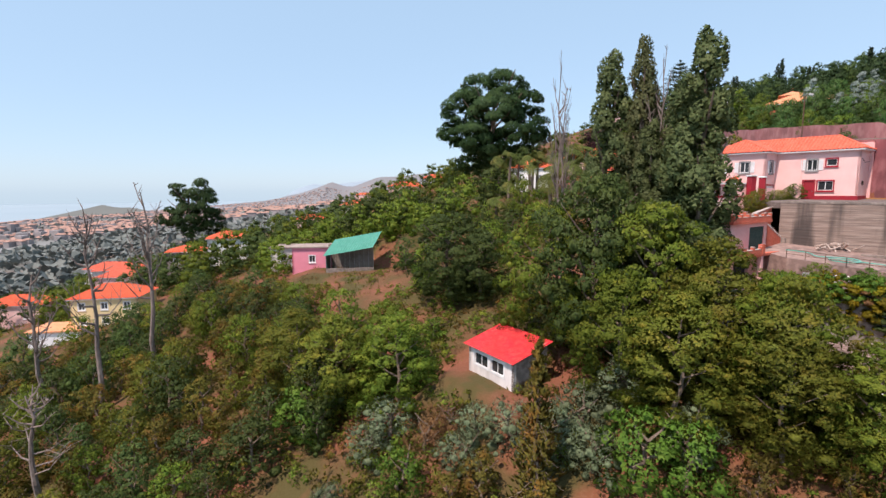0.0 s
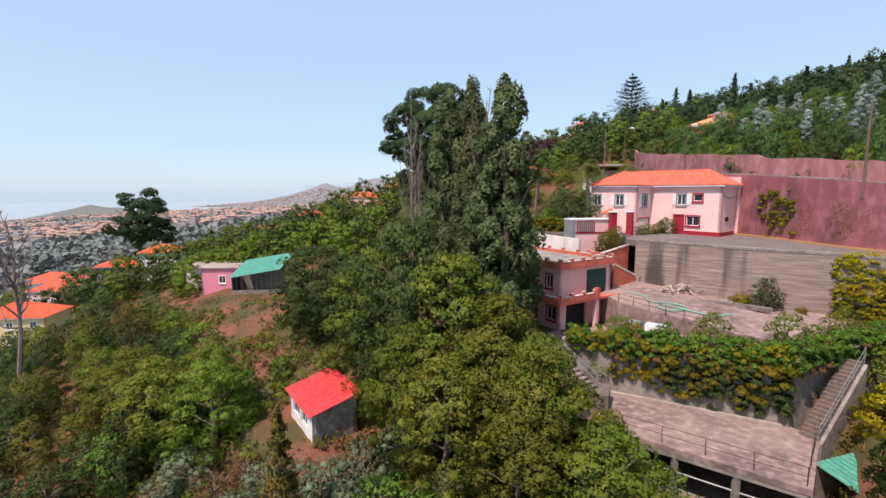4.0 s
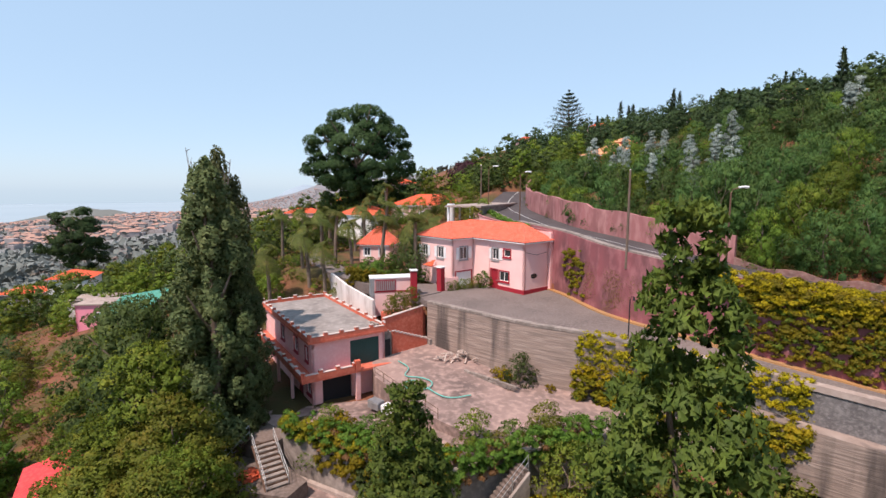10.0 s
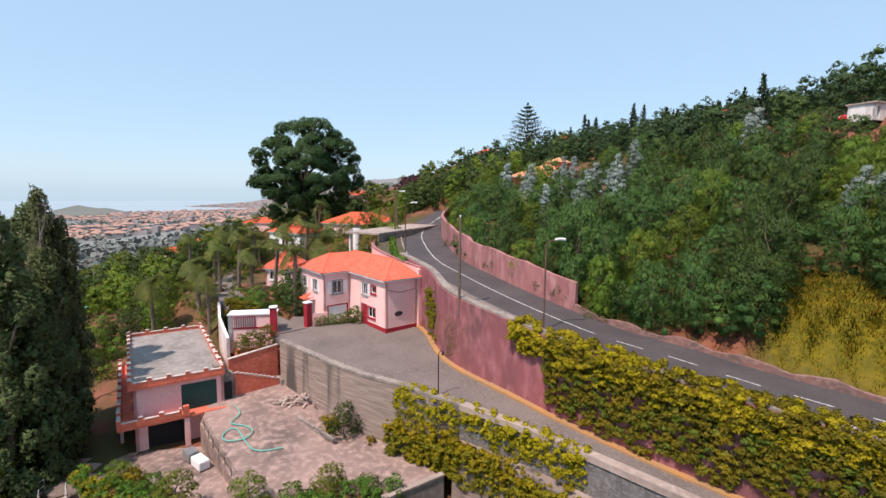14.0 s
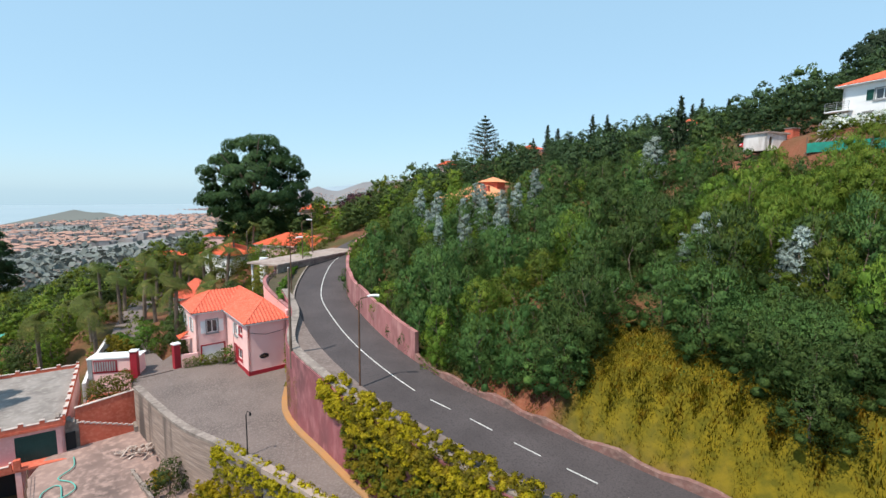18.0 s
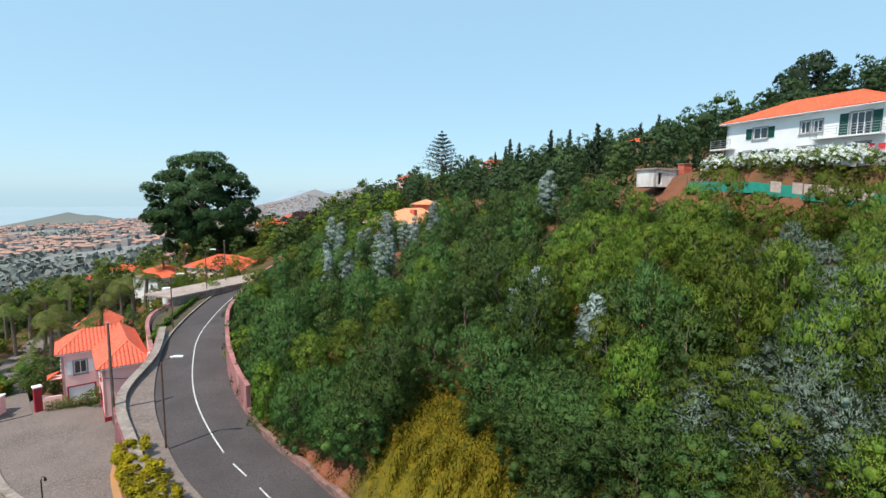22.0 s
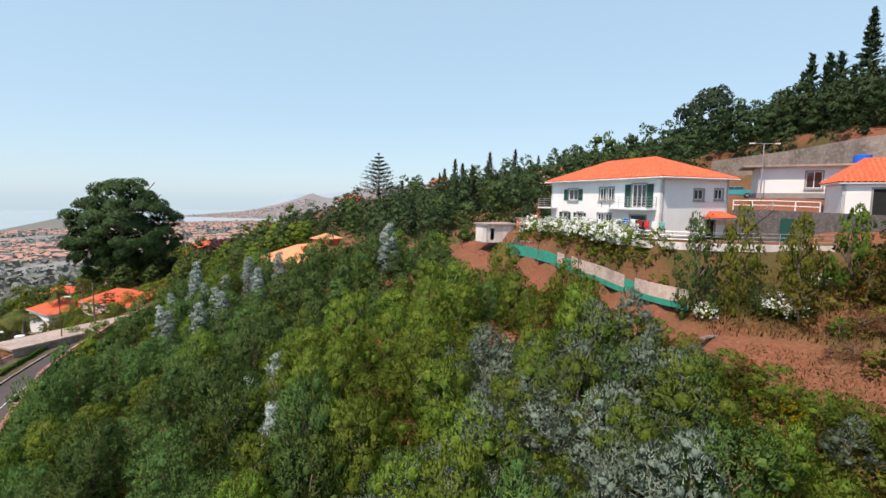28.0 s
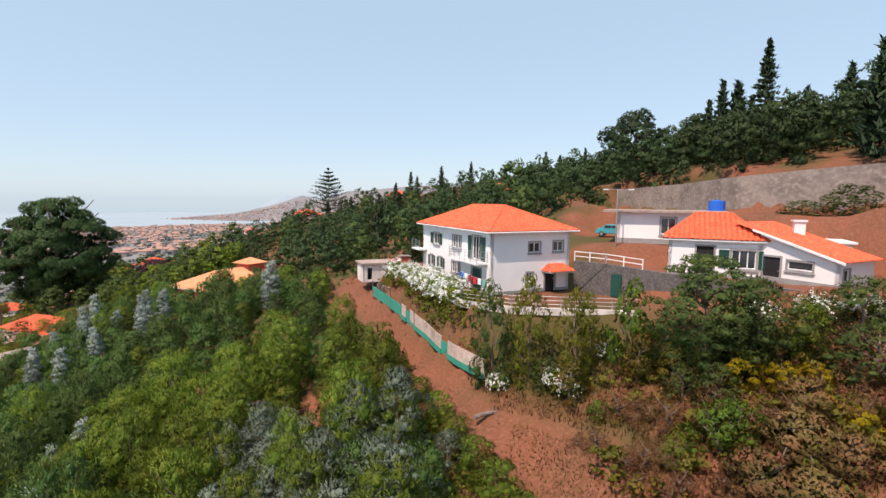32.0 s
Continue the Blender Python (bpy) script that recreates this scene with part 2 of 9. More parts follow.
M_PLW = surface("white_plastic", (0.78, 0.79, 0.8), (0.7, 0.71, 0.72), None, 0.5, scale=1.0, bump=0.0)
M_HOSE = surface("turquoise_hose", (0.12, 0.42, 0.36), None, None, 0.5, bump=0.0)
M_CAP = surface("worn_white_cap", (0.60, 0.50, 0.46), (0.45, 0.36, 0.33), None, 0.85, scale=2.0, bump=0.1)
M_NET = surface("green_mesh_net", (0.02, 0.30, 0.22), (0.03, 0.22, 0.17), None, 0.8, scale=2.0, bump=0.2)
M_PANELW = surface("weathered_boards", (0.50, 0.40, 0.35), (0.36, 0.27, 0.23), (0.58, 0.5, 0.46), 0.9, scale=1.0, fine=4.0, bump=0.2, spread=0.15)
M_PALM = foliage("palm_leaf", (0.045, 0.07, 0.016), (0.15, 0.17, 0.04), (0.21, 0.19, 0.05), 0.25, 0.2)
L_DARK = foliage("dark_leaf", (0.034, 0.060, 0.020), (0.095, 0.14, 0.038), (0.12, 0.16, 0.042), 0.38)
L_MID = foliage("green_leaf", (0.068, 0.115, 0.016), (0.19, 0.265, 0.035), (0.26, 0.285, 0.04), 0.42)
L_OLIVE = foliage("olive_leaf", (0.082, 0.100, 0.016), (0.205, 0.240, 0.035), (0.28, 0.235, 0.038), 0.42)
L_NEAR = foliage("glossy_dark_leaf", (0.042, 0.072, 0.016), (0.115, 0.165, 0.030), (0.15, 0.20, 0.035), 0.38)
L_POPD = foliage("dark_poplar_leaf", (0.055, 0.080, 0.032), (0.14, 0.18, 0.07), (0.17, 0.20, 0.08), 0.4)
L_POP = foliage("poplar_leaf", (0.06, 0.075, 0.03), (0.16, 0.18, 0.08), (0.2, 0.21, 0.1), 0.4)
L_AUT = foliage("bronze_leaf", (0.075, 0.065, 0.014), (0.17, 0.15, 0.03), (0.27, 0.115, 0.03), 0.38)
L_LIGHT = foliage("bright_leaf", (0.045, 0.095, 0.015), (0.12, 0.22, 0.03), (0.17, 0.25, 0.04), 0.35)
L_YEL = foliage("yellow_leaf", (0.15, 0.135, 0.006), (0.40, 0.30, 0.01), (0.45, 0.34, 0.02), 0.36)
L_ACA = foliage("acacia_leaf", (0.068, 0.125, 0.020), (0.165, 0.245, 0.034), (0.23, 0.275, 0.038), 0.42, 0.32)
L_ACAD = foliage("dark_acacia_leaf", (0.036, 0.085, 0.028), (0.100, 0.175, 0.046), (0.125, 0.195, 0.046), 0.38, 0.3)
L_RIDGE = foliage("ridge_wood_leaf", (0.022, 0.042, 0.020), (0.065, 0.100, 0.036), None, 0.3)
L_HEDGE = foliage("olive_hedge_leaf", (0.095, 0.098, 0.010), (0.25, 0.215, 0.016), (0.33, 0.25, 0.015), 0.38)
L_BLUE = foliage("blue_gum_leaf", (0.15, 0.20, 0.18), (0.32, 0.39, 0.36), (0.38, 0.45, 0.42), 0.2)
L_BLUED = foliage("dark_blue_gum_leaf", (0.085, 0.125, 0.095), (0.20, 0.255, 0.20), None, 0.25)
L_PURP = foliage("purple_leaf", (0.03, 0.012, 0.018), (0.07, 0.03, 0.04), None, 0.2)
L_CONI = foliage("conifer_needles", (0.014, 0.035, 0.018), (0.045, 0.08, 0.038), None, 0.2)
L_GREY = foliage("grey_green_leaf", (0.08, 0.11, 0.06), (0.19, 0.24, 0.13), (0.22, 0.27, 0.16), 0.3)
L_GRASS = foliage("dry_grass", (0.060, 0.064, 0.001), (0.125, 0.108, 0.002), (0.20, 0.115, 0.003), 0.35)
L_GREAT = foliage("evergreen_leaf", (0.024, 0.058, 0.026), (0.072, 0.135, 0.048), (0.095, 0.16, 0.05), 0.35)
L_RUSS = foliage("russet_green_leaf", (0.075, 0.085, 0.02), (0.23, 0.12, 0.06), (0.30, 0.12, 0.07), 0.3)
L_WHITE = foliage("white_blossom", (0.62, 0.66, 0.62), (0.85, 0.86, 0.84), None, 0.2, 0.05)
L_RUSTY = foliage("dry_russet_leaf", (0.10, 0.05, 0.025), (0.22, 0.11, 0.05), None, 0.25)


def glass(name, colour, rough):
    m = bpy.data.materials.new(name)
    m.use_nodes = True
    b = m.node_tree.nodes["Principled BSDF"]
    b.inputs["Base Color"].default_value, b.inputs["Roughness"].default_value = (*colour, 1), rough
    b.inputs["Specular IOR Level"].default_value = 0.8
    return m


M_GLASS = glass("window_glass", (0.03, 0.035, 0.04), 0.05)


# ---- mesh helpers ----
def mesh_of(name, verts, faces, mat, smooth=False):
    me = bpy.data.meshes.new(name)
    me.from_pydata([tuple(v) for v in verts], [], [tuple(f) for f in faces])
    me.materials.append(mat)
    if smooth:
        me.polygons.foreach_set("use_smooth", [True] * len(me.polygons))
    me.update()
    return me


def quads_of(name, arr, mat):
    """A mesh of loose quads from an array (n, 4, 3)."""
    n = len(arr)
    me = bpy.data.meshes.new(name)
    me.vertices.add(n * 4)
    me.vertices.foreach_set("co", np.ascontiguousarray(arr, dtype=np.float32).ravel())
    me.loops.add(n * 4)
    me.loops.foreach_set("vertex_index", np.arange(n * 4, dtype=np.int32))
    me.polygons.add(n)
    me.polygons.foreach_set("loop_start", np.arange(0, n * 4, 4, dtype=np.int32))
    me.materials.append(mat)
    me.update(calc_edges=True)
    return me


def part(name, bm, material, parent, label=""):
    if isinstance(bm, bpy.types.Mesh):
        me = bm
    else:
        me = bpy.data.meshes.new(name)
        bm.to_mesh(me)
        bm.free()
        me.materials.append(material)
    ob = new(name, me)
    ob.parent = parent
    if label:
        ob["label"] = label
    return ob


def thing(name, m, label, category, group="", kind=""):
    ob = new(name)
    ob.empty_display_size = 0.3
    ob.matrix_basis = m
    return tagged(ob, label, category, group, kind)


def solo(name, bm, material, label, category, group="", kind="", m=None):
    ob = part(name, bm, material, None)
    if m is not None:
        ob.matrix_basis = m
    return tagged(ob, label, category, group, kind)


def box(x0, x1, y0, y1, z0, z1, bm=None, bevel=0.0):
    bm = bm or bmesh.new()
    vs = [bm.verts.new((x, y, z)) for z in (z0, z1) for x, y in ((x0, y0), (x1, y0), (x1, y1), (x0, y1))]
    fs = []
    for f in ((3, 2, 1, 0), (4, 5, 6, 7), (0, 1, 5, 4), (1, 2, 6, 5), (2, 3, 7, 6), (3, 0, 4, 7)):
        fs.append(bm.faces.new([vs[i] for i in f]))
    if bevel:
        es = list({e for f in fs for e in f.edges})
        bmesh.ops.bevel(bm, geom=es, offset=bevel, segments=1, affect="EDGES")
    return bm


def tube(points, r0, r1=None, sides=6, bm=None):
    """A tapered round bar along points."""
    bm = bm or bmesh.new()
    r1 = r0 if r1 is None else r1
    pts = [Vector(p) for p in points]
    rings = []
    for i, p in enumerate(pts):
        d = (pts[min(i + 1, len(pts) - 1)] - pts[max(i - 1, 0)]).normalized()
        a = d.orthogonal().normalized() if abs(d.z) > 0.9 else d.cross(Vector((0, 0, 1))).normalized()
        b = d.cross(a)
        r = r0 + (r1 - r0) * i / max(1, len(pts) - 1)
        rings.append([bm.verts.new(p + (a * math.cos(k * 2 * math.pi / sides) + b * math.sin(k * 2 * math.pi / sides)) * r) for k in range(sides)])
    for r, q in zip(rings, rings[1:]):
        for k in range(sides):
            bm.faces.new((r[k], r[(k + 1) % sides], q[(k + 1) % sides], q[k]))
    bm.faces.new(rings[0][::-1])
    bm.faces.new(rings[-1])
    return bm


def prism(poly, z0, z1, bm=None):
    """An upright block over a counter-clockwise polygon; z0 and z1 may be lists, a height a corner."""
    bm = bm or bmesh.new()
    n = len(poly)
    lo = z0 if isinstance(z0, (list, tuple)) else [z0] * n
    hi = z1 if isinstance(z1, (list, tuple)) else [z1] * n
    a = [bm.verts.new((p[0], p[1], z)) for p, z in zip(poly, lo)]
    b = [bm.verts.new((p[0], p[1], z)) for p, z in zip(poly, hi)]
    bm.faces.new(a[::-1])
    bm.faces.new(b)
    for i in range(n):
        j = (i + 1) % n
        bm.faces.new((a[i], a[j], b[j], b[i]))
    bmesh.ops.recalc_face_normals(bm, faces=bm.faces)
    return bm


def wall_strip(line, lo, hi, thick, bm=None):
    """A wall along a plan line, from heights lo to heights hi, its thickness to the right of the line."""
    bm = bm or bmesh.new()
    pts = [Vector((p[0], p[1])) for p in line]
    off = []
    for i, p in enumerate(pts):
        d = (pts[min(i + 1, len(pts) - 1)] - pts[max(i - 1, 0)]).normalized()
        off.append(p + Vector((d.y, -d.x)) * thick)
    rows = []
    for p, q, a, b in zip(pts, off, lo, hi):
        rows.append([bm.verts.new(v) for v in ((p.x, p.y, a), (p.x, p.y, b), (q.x, q.y, b), (q.x, q.y, a))])
    for r, s in zip(rows, rows[1:]):
        for k in range(4):
            bm.faces.new((r[k], r[(k + 1) % 4], s[(k + 1) % 4], s[k]))
    bm.faces.new(rows[0][::-1])
    bm.faces.new(rows[-1])
    bmesh.ops.recalc_face_normals(bm, faces=bm.faces)
    return bm


def smooth_line(pts, step=1.0):
    """A rounded line through points of any number of coordinates."""
    p = np.array(pts, float)
    out = []
    for i in range(len(p) - 1):
        a, b, c, d = p[max(i - 1, 0)], p[i], p[i + 1], p[min(i + 2, len(p) - 1)]
        n = max(2, int(np.linalg.norm((c - b)[:2]) / step))
        for k in range(n):
            t = k / n
            out.append(0.5 * (2 * b + (c - a) * t + (2 * a - 5 * b + 4 * c - d) * t * t + (3 * b - a - 3 * c + d) * t ** 3))
    out.append(p[-1])
    return np.array(out)


# ---- plan: road, lane, courts ----
ROAD = smooth_line([(110, 8, 28.2), (96, 15, 29.3), (82, 23, 30.5), (70.9, 32.1, 31.5), (67.2, 35.4, 32.05), (62.6, 39.5, 32.6), (57.4, 45.9, 33.7), (53.3, 53.5, 34.55), (50.1, 61.8, 35.2), (48.2, 73.1, 36.15), (47.8, 82.1, 36.8), (49.5, 93.1, 37.9), (53, 104, 39.5)], 1.2)
ROAD_L, ROAD_R = 3.06, 3.1
LANE_IN = [(33.5, 58.5, 28.7), (41.0, 57.5, 28.8), (49.2, 53.0, 28.8), (51.4, 44.5, 28.6), (56.3, 38.2, 28.2), (60.4, 33.7, 27.7), (64.4, 30.2, 27.2), (68.6, 27.1, 26.7), (79, 19.5, 25.5), (92, 11, 24.0)]
LANE_OUT = [(33.9, 50.6, 28.7), (35.2, 49.6, 28.6), (43.2, 42.4, 28.5), (47.7, 39.5, 28.45), (52.2, 36.7, 28.2), (56.8, 34.0, 27.7), (62.4, 29.2, 27.3), (66.2, 26.2, 26.8), (76, 17.2, 25.5), (89, 8, 24.0)]
YARD = [(30.0, 44.6, 24.2), (30.6, 41.9, 23.9), (36.0, 35.3, 23.3), (40.6, 31.4, 23.0), (47.0, 33.2, 23.0), (50.6, 35.6, 23.3), (47.9, 39.6, 23.4), (43.4, 42.5, 23.6), (35.4, 49.7, 24.5), (32.0, 47.4, 24.4)]
FORE = [(20.5, 40.5, 21.4), (24.6, 36.8, 21.4), (30.2, 33.6, 21.8), (40.6, 31.4, 22.6), (36.0, 35.3, 22.5), (30.6, 41.9, 21.9), (25.6, 41.9, 21.4)]
TERR = [(20.4, 36.8), (18.6, 34.7), (33.4, 23.0), (38.0, 28.3), (36.9, 29.6), (24.4, 36.5)]
TERR_Z = 18.8


def line_near(px, py, line):
    """Distance from points to a plan line, and the line's height there."""
    best = np.full(px.shape, 1e9)
    zz = np.zeros(px.shape)
    side = np.zeros(px.shape)
    for a, b in zip(line, line[1:]):
        dx, dy = b[0] - a[0], b[1] - a[1]
        t = np.clip(((px - a[0]) * dx + (py - a[1]) * dy) / (dx * dx + dy * dy), 0, 1)
        ex, ey = px - a[0] - t * dx, py - a[1] - t * dy
        d = np.hypot(ex, ey)
        hit = d < best
        best = np.where(hit, d, best)
        zz = np.where(hit, a[2] + t * (b[2] - a[2]), zz)
        side = np.where(hit, np.sign(dx * ey - dy * ex), side)
    return best, zz, side


def inside(px, py, poly):
    res = np.zeros(px.shape, bool)
    n = len(poly)
    for i in range(n):
        (x0, y0), (x1, y1) = poly[i][:2], poly[(i + 1) % n][:2]
        cut = (y0 > py) != (y1 > py)
        with np.errstate(divide="ignore", invalid="ignore"):
            res ^= cut & (px < (x1 - x0) * (py - y0) / (y1 - y0) + x0)
    return res


def edge_dist(px, py, poly):
    ring = [(*p[:2], 0) for p in poly] + [(*poly[0][:2], 0)]
    d = line_near(px, py, ring)[0]
    return np.where(inside(px, py, poly), 0, d)


def step(a, b, v):
    t = np.clip((v - a) / (b - a), 0, 1)
    return t * t * (3 - 2 * t)


def hill(px, py):
    """The natural slope: it climbs along +x and away from the cable, and falls to the town in the far left."""
    X, Y = np.clip(px, -160, 330) / 100, np.clip(py, -40, 190) / 100
    z = -1.9 + 29.9 * X + 47.0 * Y + 3.6 * X * X - 4.8 * X * Y - 26.1 * Y * Y - 0.3 * X ** 3 - 1.4 * X * X * Y + 3.7 * X * Y * Y + 6.0 * Y ** 3
    dist = np.hypot(px - 40, py)
    az = np.clip(px / np.maximum(py, 60.0), -1.4, 0.6)
    town = 32 + 52 * az - 0.026 * (py - 200) - 70 * step(1500, 2300, py) - 60 * step(-900, -1600, px)
    w = step(170, 420, py - 0.75 * np.maximum(px - 30, 0) + 0.35 * np.maximum(-px - 60, 0))
    z = z * (1 - w) + town * w
    # the wooded ridge above the houses climbs less steeply
    z = z - 0.15 * np.maximum(px - 60, 0) * step(60, 160, py) - 0.12 * np.maximum(px - 150, 0)
    return z + 8 * np.exp(-((px + 560) / 60) ** 2 - ((py - 620) / 70) ** 2)


COURT = LANE_OUT + LANE_IN[::-1]
PADS = [  # flat places cut into the slope: plan, height, width of the bank
    (COURT, 23.0, 1.2), ([(12, 58), (16.0, 50.0), (24.6, 36.8), (36.9, 29.6), (44, 30.5), (51.5, 35), (49.5, 38.6), (36, 50.5), (28, 62)], 21.4, 2.5),
    ([(18.4, 34.6), (33.3, 22.6), (38.6, 28.0), (24.2, 36.8)], 15.2, 2.0),
    ([(41.5, 30.5), (47.2, 32.6), (51.6, 35.2), (57.5, 31.5), (67, 22.5), (76, 13), (70, 6), (50, 10), (42, 24)], 19.6, 5.0),
    ([(108, 66), (108.5, 58), (115.6, 44.4), (119, 42.6), (127.5, 41.6), (129.0, 48), (124, 60), (114, 68)], 54.8, 1.6),
    ([(129, 66), (129.6, 51), (132.2, 46.8), (136.2, 42.6), (143, 37.2), (147, 40), (145, 62), (138, 68)], 56.9, 1.6),
    ([(127.5, 68), (129.5, 55), (136, 53), (141, 50.5), (145, 56), (145, 64), (138, 70)], 58.5, 1.5),
    ([(137, 70), (143.5, 63), (145.5, 50), (158, 43), (160, 50), (147.6, 60.5), (146.4, 73), (142.4, 84), (137, 80)], 61.6, 3.0),
    ([(-1, 38), (5, 33), (10, 39), (5, 45)], 14.5, 2.0),
    ([(-22, 78), (-8, 74), (-6, 84), (-20, 90)], 16.3, 4.0),
    ([(16, 70), (33, 66), (33, 84), (14, 104), (6, 92)], 28.6, 6.0)]


def gz(px, py):
    px, py = np.asarray(px, float), np.asarray(py, float)
    z = hill(px, py)
    for poly, h, bank in PADS:
        d = edge_dist(px, py, poly)
        w = 1 - step(0, bank, d)
        z = z * (1 - w) + h * w
    d, zr, side = line_near(px, py, ROAD)
    w = 1 - step(ROAD_R + 0.3, ROAD_R + 3.4, d)
    w = np.where(side > 0, 1 - step(ROAD_L - 0.3, ROAD_L + 1.0, d), w)
    low = np.where(side > 0, zr - 0.6, zr - 0.35)
    w = np.where(inside(px, py, COURT), 0, w)
    return z * (1 - w) + low * w


def spaced(lo, hi, near_lo, near_hi, fine):
    mid = list(np.arange(near_lo, near_hi + 0.01, fine))
    up, s, v = [], fine, near_hi
    while v < hi:
        s *= 1.13
        v += s
        up.append(v)
    dn, s, v = [], fine, near_lo
    while v > lo:
        s *= 1.13
        v -= s
        dn.append(v)
    return np.array(dn[::-1] + mid + up)


gx, gy = spaced(-2600, 1500, -45, 160, 1.4), spaced(-300, 2700, -6, 120, 1.4)
GX, GY = np.meshgrid(gx, gy)
GZ = gz(GX, GY)
rough = np.array([noise.noise((x * 0.22, y * 0.22, 3.0)) + 0.5 * noise.noise((x * 0.7, y * 0.7, 9.0)) for x, y in zip(GX.ravel(), GY.ravel())]).reshape(GX.shape)
GZ = GZ + rough * 0.25
nx, ny = len(gx), len(gy)


def gsurf(px, py):
    """Height of the ground sheet as it is built, between its corners."""
    px, py = np.asarray(px, float), np.asarray(py, float)
    i, j = np.clip(np.searchsorted(gx, px) - 1, 0, nx - 2), np.clip(np.searchsorted(gy, py) - 1, 0, ny - 2)
    u, v = (px - gx[i]) / (gx[i + 1] - gx[i]), (py - gy[j]) / (gy[j + 1] - gy[j])
    return (GZ[j, i] * (1 - u) + GZ[j, i + 1] * u) * (1 - v) + (GZ[j + 1, i] * (1 - u) + GZ[j + 1, i + 1] * u) * v


def gz1(x, y):
    return float(gsurf(np.array([x]), np.array([y]))[0])


verts = np.stack([GX, GY, GZ], -1).reshape(-1, 3)
idx = np.arange(nx * ny).reshape(ny, nx)
faces = np.stack([idx[:-1, :-1], idx[:-1, 1:], idx[1:, 1:], idx[1:, :-1]], -1).reshape(-1, 4)


def ground_material():
    """Red earth with scrub, dry grass on the bank above the road, and the built-over slopes of the town far off, greyed
    by haze put into their colour.
    """
    m = surface("hillside", (0.21, 0.072, 0.040), (0.125, 0.055, 0.030), (0.235, 0.10, 0.06), 0.95, scale=0.22, fine=4.5, bump=0.9)
    nt = m.node_tree
    b = nt.nodes["Principled BSDF"]
    red = b.inputs["Base Color"].links[0].from_socket
    col = mix_rgb(nt, noise_fac(nt, 0.16, 0.40, 0.58, 6.0), red, (0.075, 0.06, 0.02))
    at = nt.nodes.new("ShaderNodeAttribute")
    at.attribute_name = "cover"
    sep = nt.nodes.new("ShaderNodeSeparateColor")
    nt.links.new(at.outputs["Color"], sep.inputs["Color"])
    grass = mix_rgb(nt, noise_fac(nt, 1.6, 0.35, 0.65, 6.0), (0.085, 0.075, 0.003), (0.16, 0.12, 0.004))
    col = mix_rgb(nt, sep.outputs[0], col, grass)
    # pale grey town slopes, the distance haze mixed into the colour
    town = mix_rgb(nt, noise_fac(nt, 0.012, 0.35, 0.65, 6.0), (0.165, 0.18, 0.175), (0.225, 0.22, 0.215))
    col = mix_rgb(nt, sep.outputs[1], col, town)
    col = mix_rgb(nt, sep.outputs[2], col, red)
    nt.links.new(col, b.inputs["Base Color"])
    return m


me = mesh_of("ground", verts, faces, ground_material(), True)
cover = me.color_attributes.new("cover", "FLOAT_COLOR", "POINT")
GRASS = [(74.0, 35.8), (75.8, 37.2), (77.0, 40.6), (79.4, 39.4), (81.4, 36.0), (82.8, 33.4), (84.3, 30.6), (87.0, 27.4), (91, 18), (86, 22), (79.0, 30.6)]
PATHWAY = [(101.5, 74), (105.2, 60), (109.6, 49.6), (112.2, 42), (114.6, 36.6), (116.6, 32.8), (118.6, 29.5), (121, 25), (124, 25), (123.0, 29.5), (120.8, 32.6), (117.8, 35.8), (115.3, 39.5), (113.0, 44.6), (110.0, 51.8), (107, 59), (104.5, 74)]
px, py = verts[:, 0], verts[:, 1]
cc = np.ones((len(verts), 4), np.float32)
cc[:, 0] = 1 - step(0, 2.0, edge_dist(px, py, GRASS))
# the hazed town colour takes over with distance
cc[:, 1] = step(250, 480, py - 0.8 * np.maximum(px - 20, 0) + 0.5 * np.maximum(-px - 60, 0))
BARE = [(129, 47), (133, 40), (141, 34), (150, 40), (162, 43), (160, 54), (147, 62), (137, 60)]
cc[:, 2] = np.maximum(1 - step(0, 1.5, edge_dist(px, py, PATHWAY)), 1 - step(0, 3, edge_dist(px, py, BARE)))
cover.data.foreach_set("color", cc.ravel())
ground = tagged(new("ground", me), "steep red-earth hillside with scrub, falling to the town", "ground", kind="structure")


def ring_disc(r0, r1, z, n=96):
    vs = [(r * math.cos(2 * math.pi * k / n), r * math.sin(2 * math.pi * k / n), z) for r in (r0, r1) for k in range(n)]
    return vs, [(k, (k + 1) % n, n + (k + 1) % n, n + k) for k in range(n)]


# the haze over the water is put into its base colour
M_SEA = surface("sea", (0.28, 0.36, 0.41), (0.30, 0.38, 0.43), None, 0.9, scale=0.002, fine=0.02, bump=0.0, spec=0.05)
tagged(new("sea_water", mesh_of("sea_water", *ring_disc(200, 4900, -60.0), M_SEA)), "calm pale blue sea, evenly paled by painted haze", "sea", kind="structure")


def ribbon(name, left, right, skirt, mat):
    """A paved strip between two lines with sides that reach down."""
    bm = bmesh.new()
    rows = []
    for p, q in zip(left, right):
        rows.append([bm.verts.new(v) for v in ((p[0], p[1], p[2] - skirt), tuple(p), tuple(q), (q[0], q[1], q[2] - skirt))])
    for r, s in zip(rows, rows[1:]):
        for k in range(3):
            bm.faces.new((r[k], r[k + 1], s[k + 1], s[k]))
    bm.faces.new(rows[0][::-1])
    bm.faces.new(rows[-1])
    bmesh.ops.recalc_face_normals(bm, faces=bm.faces)
    return solo(name, bm, mat, "", "")


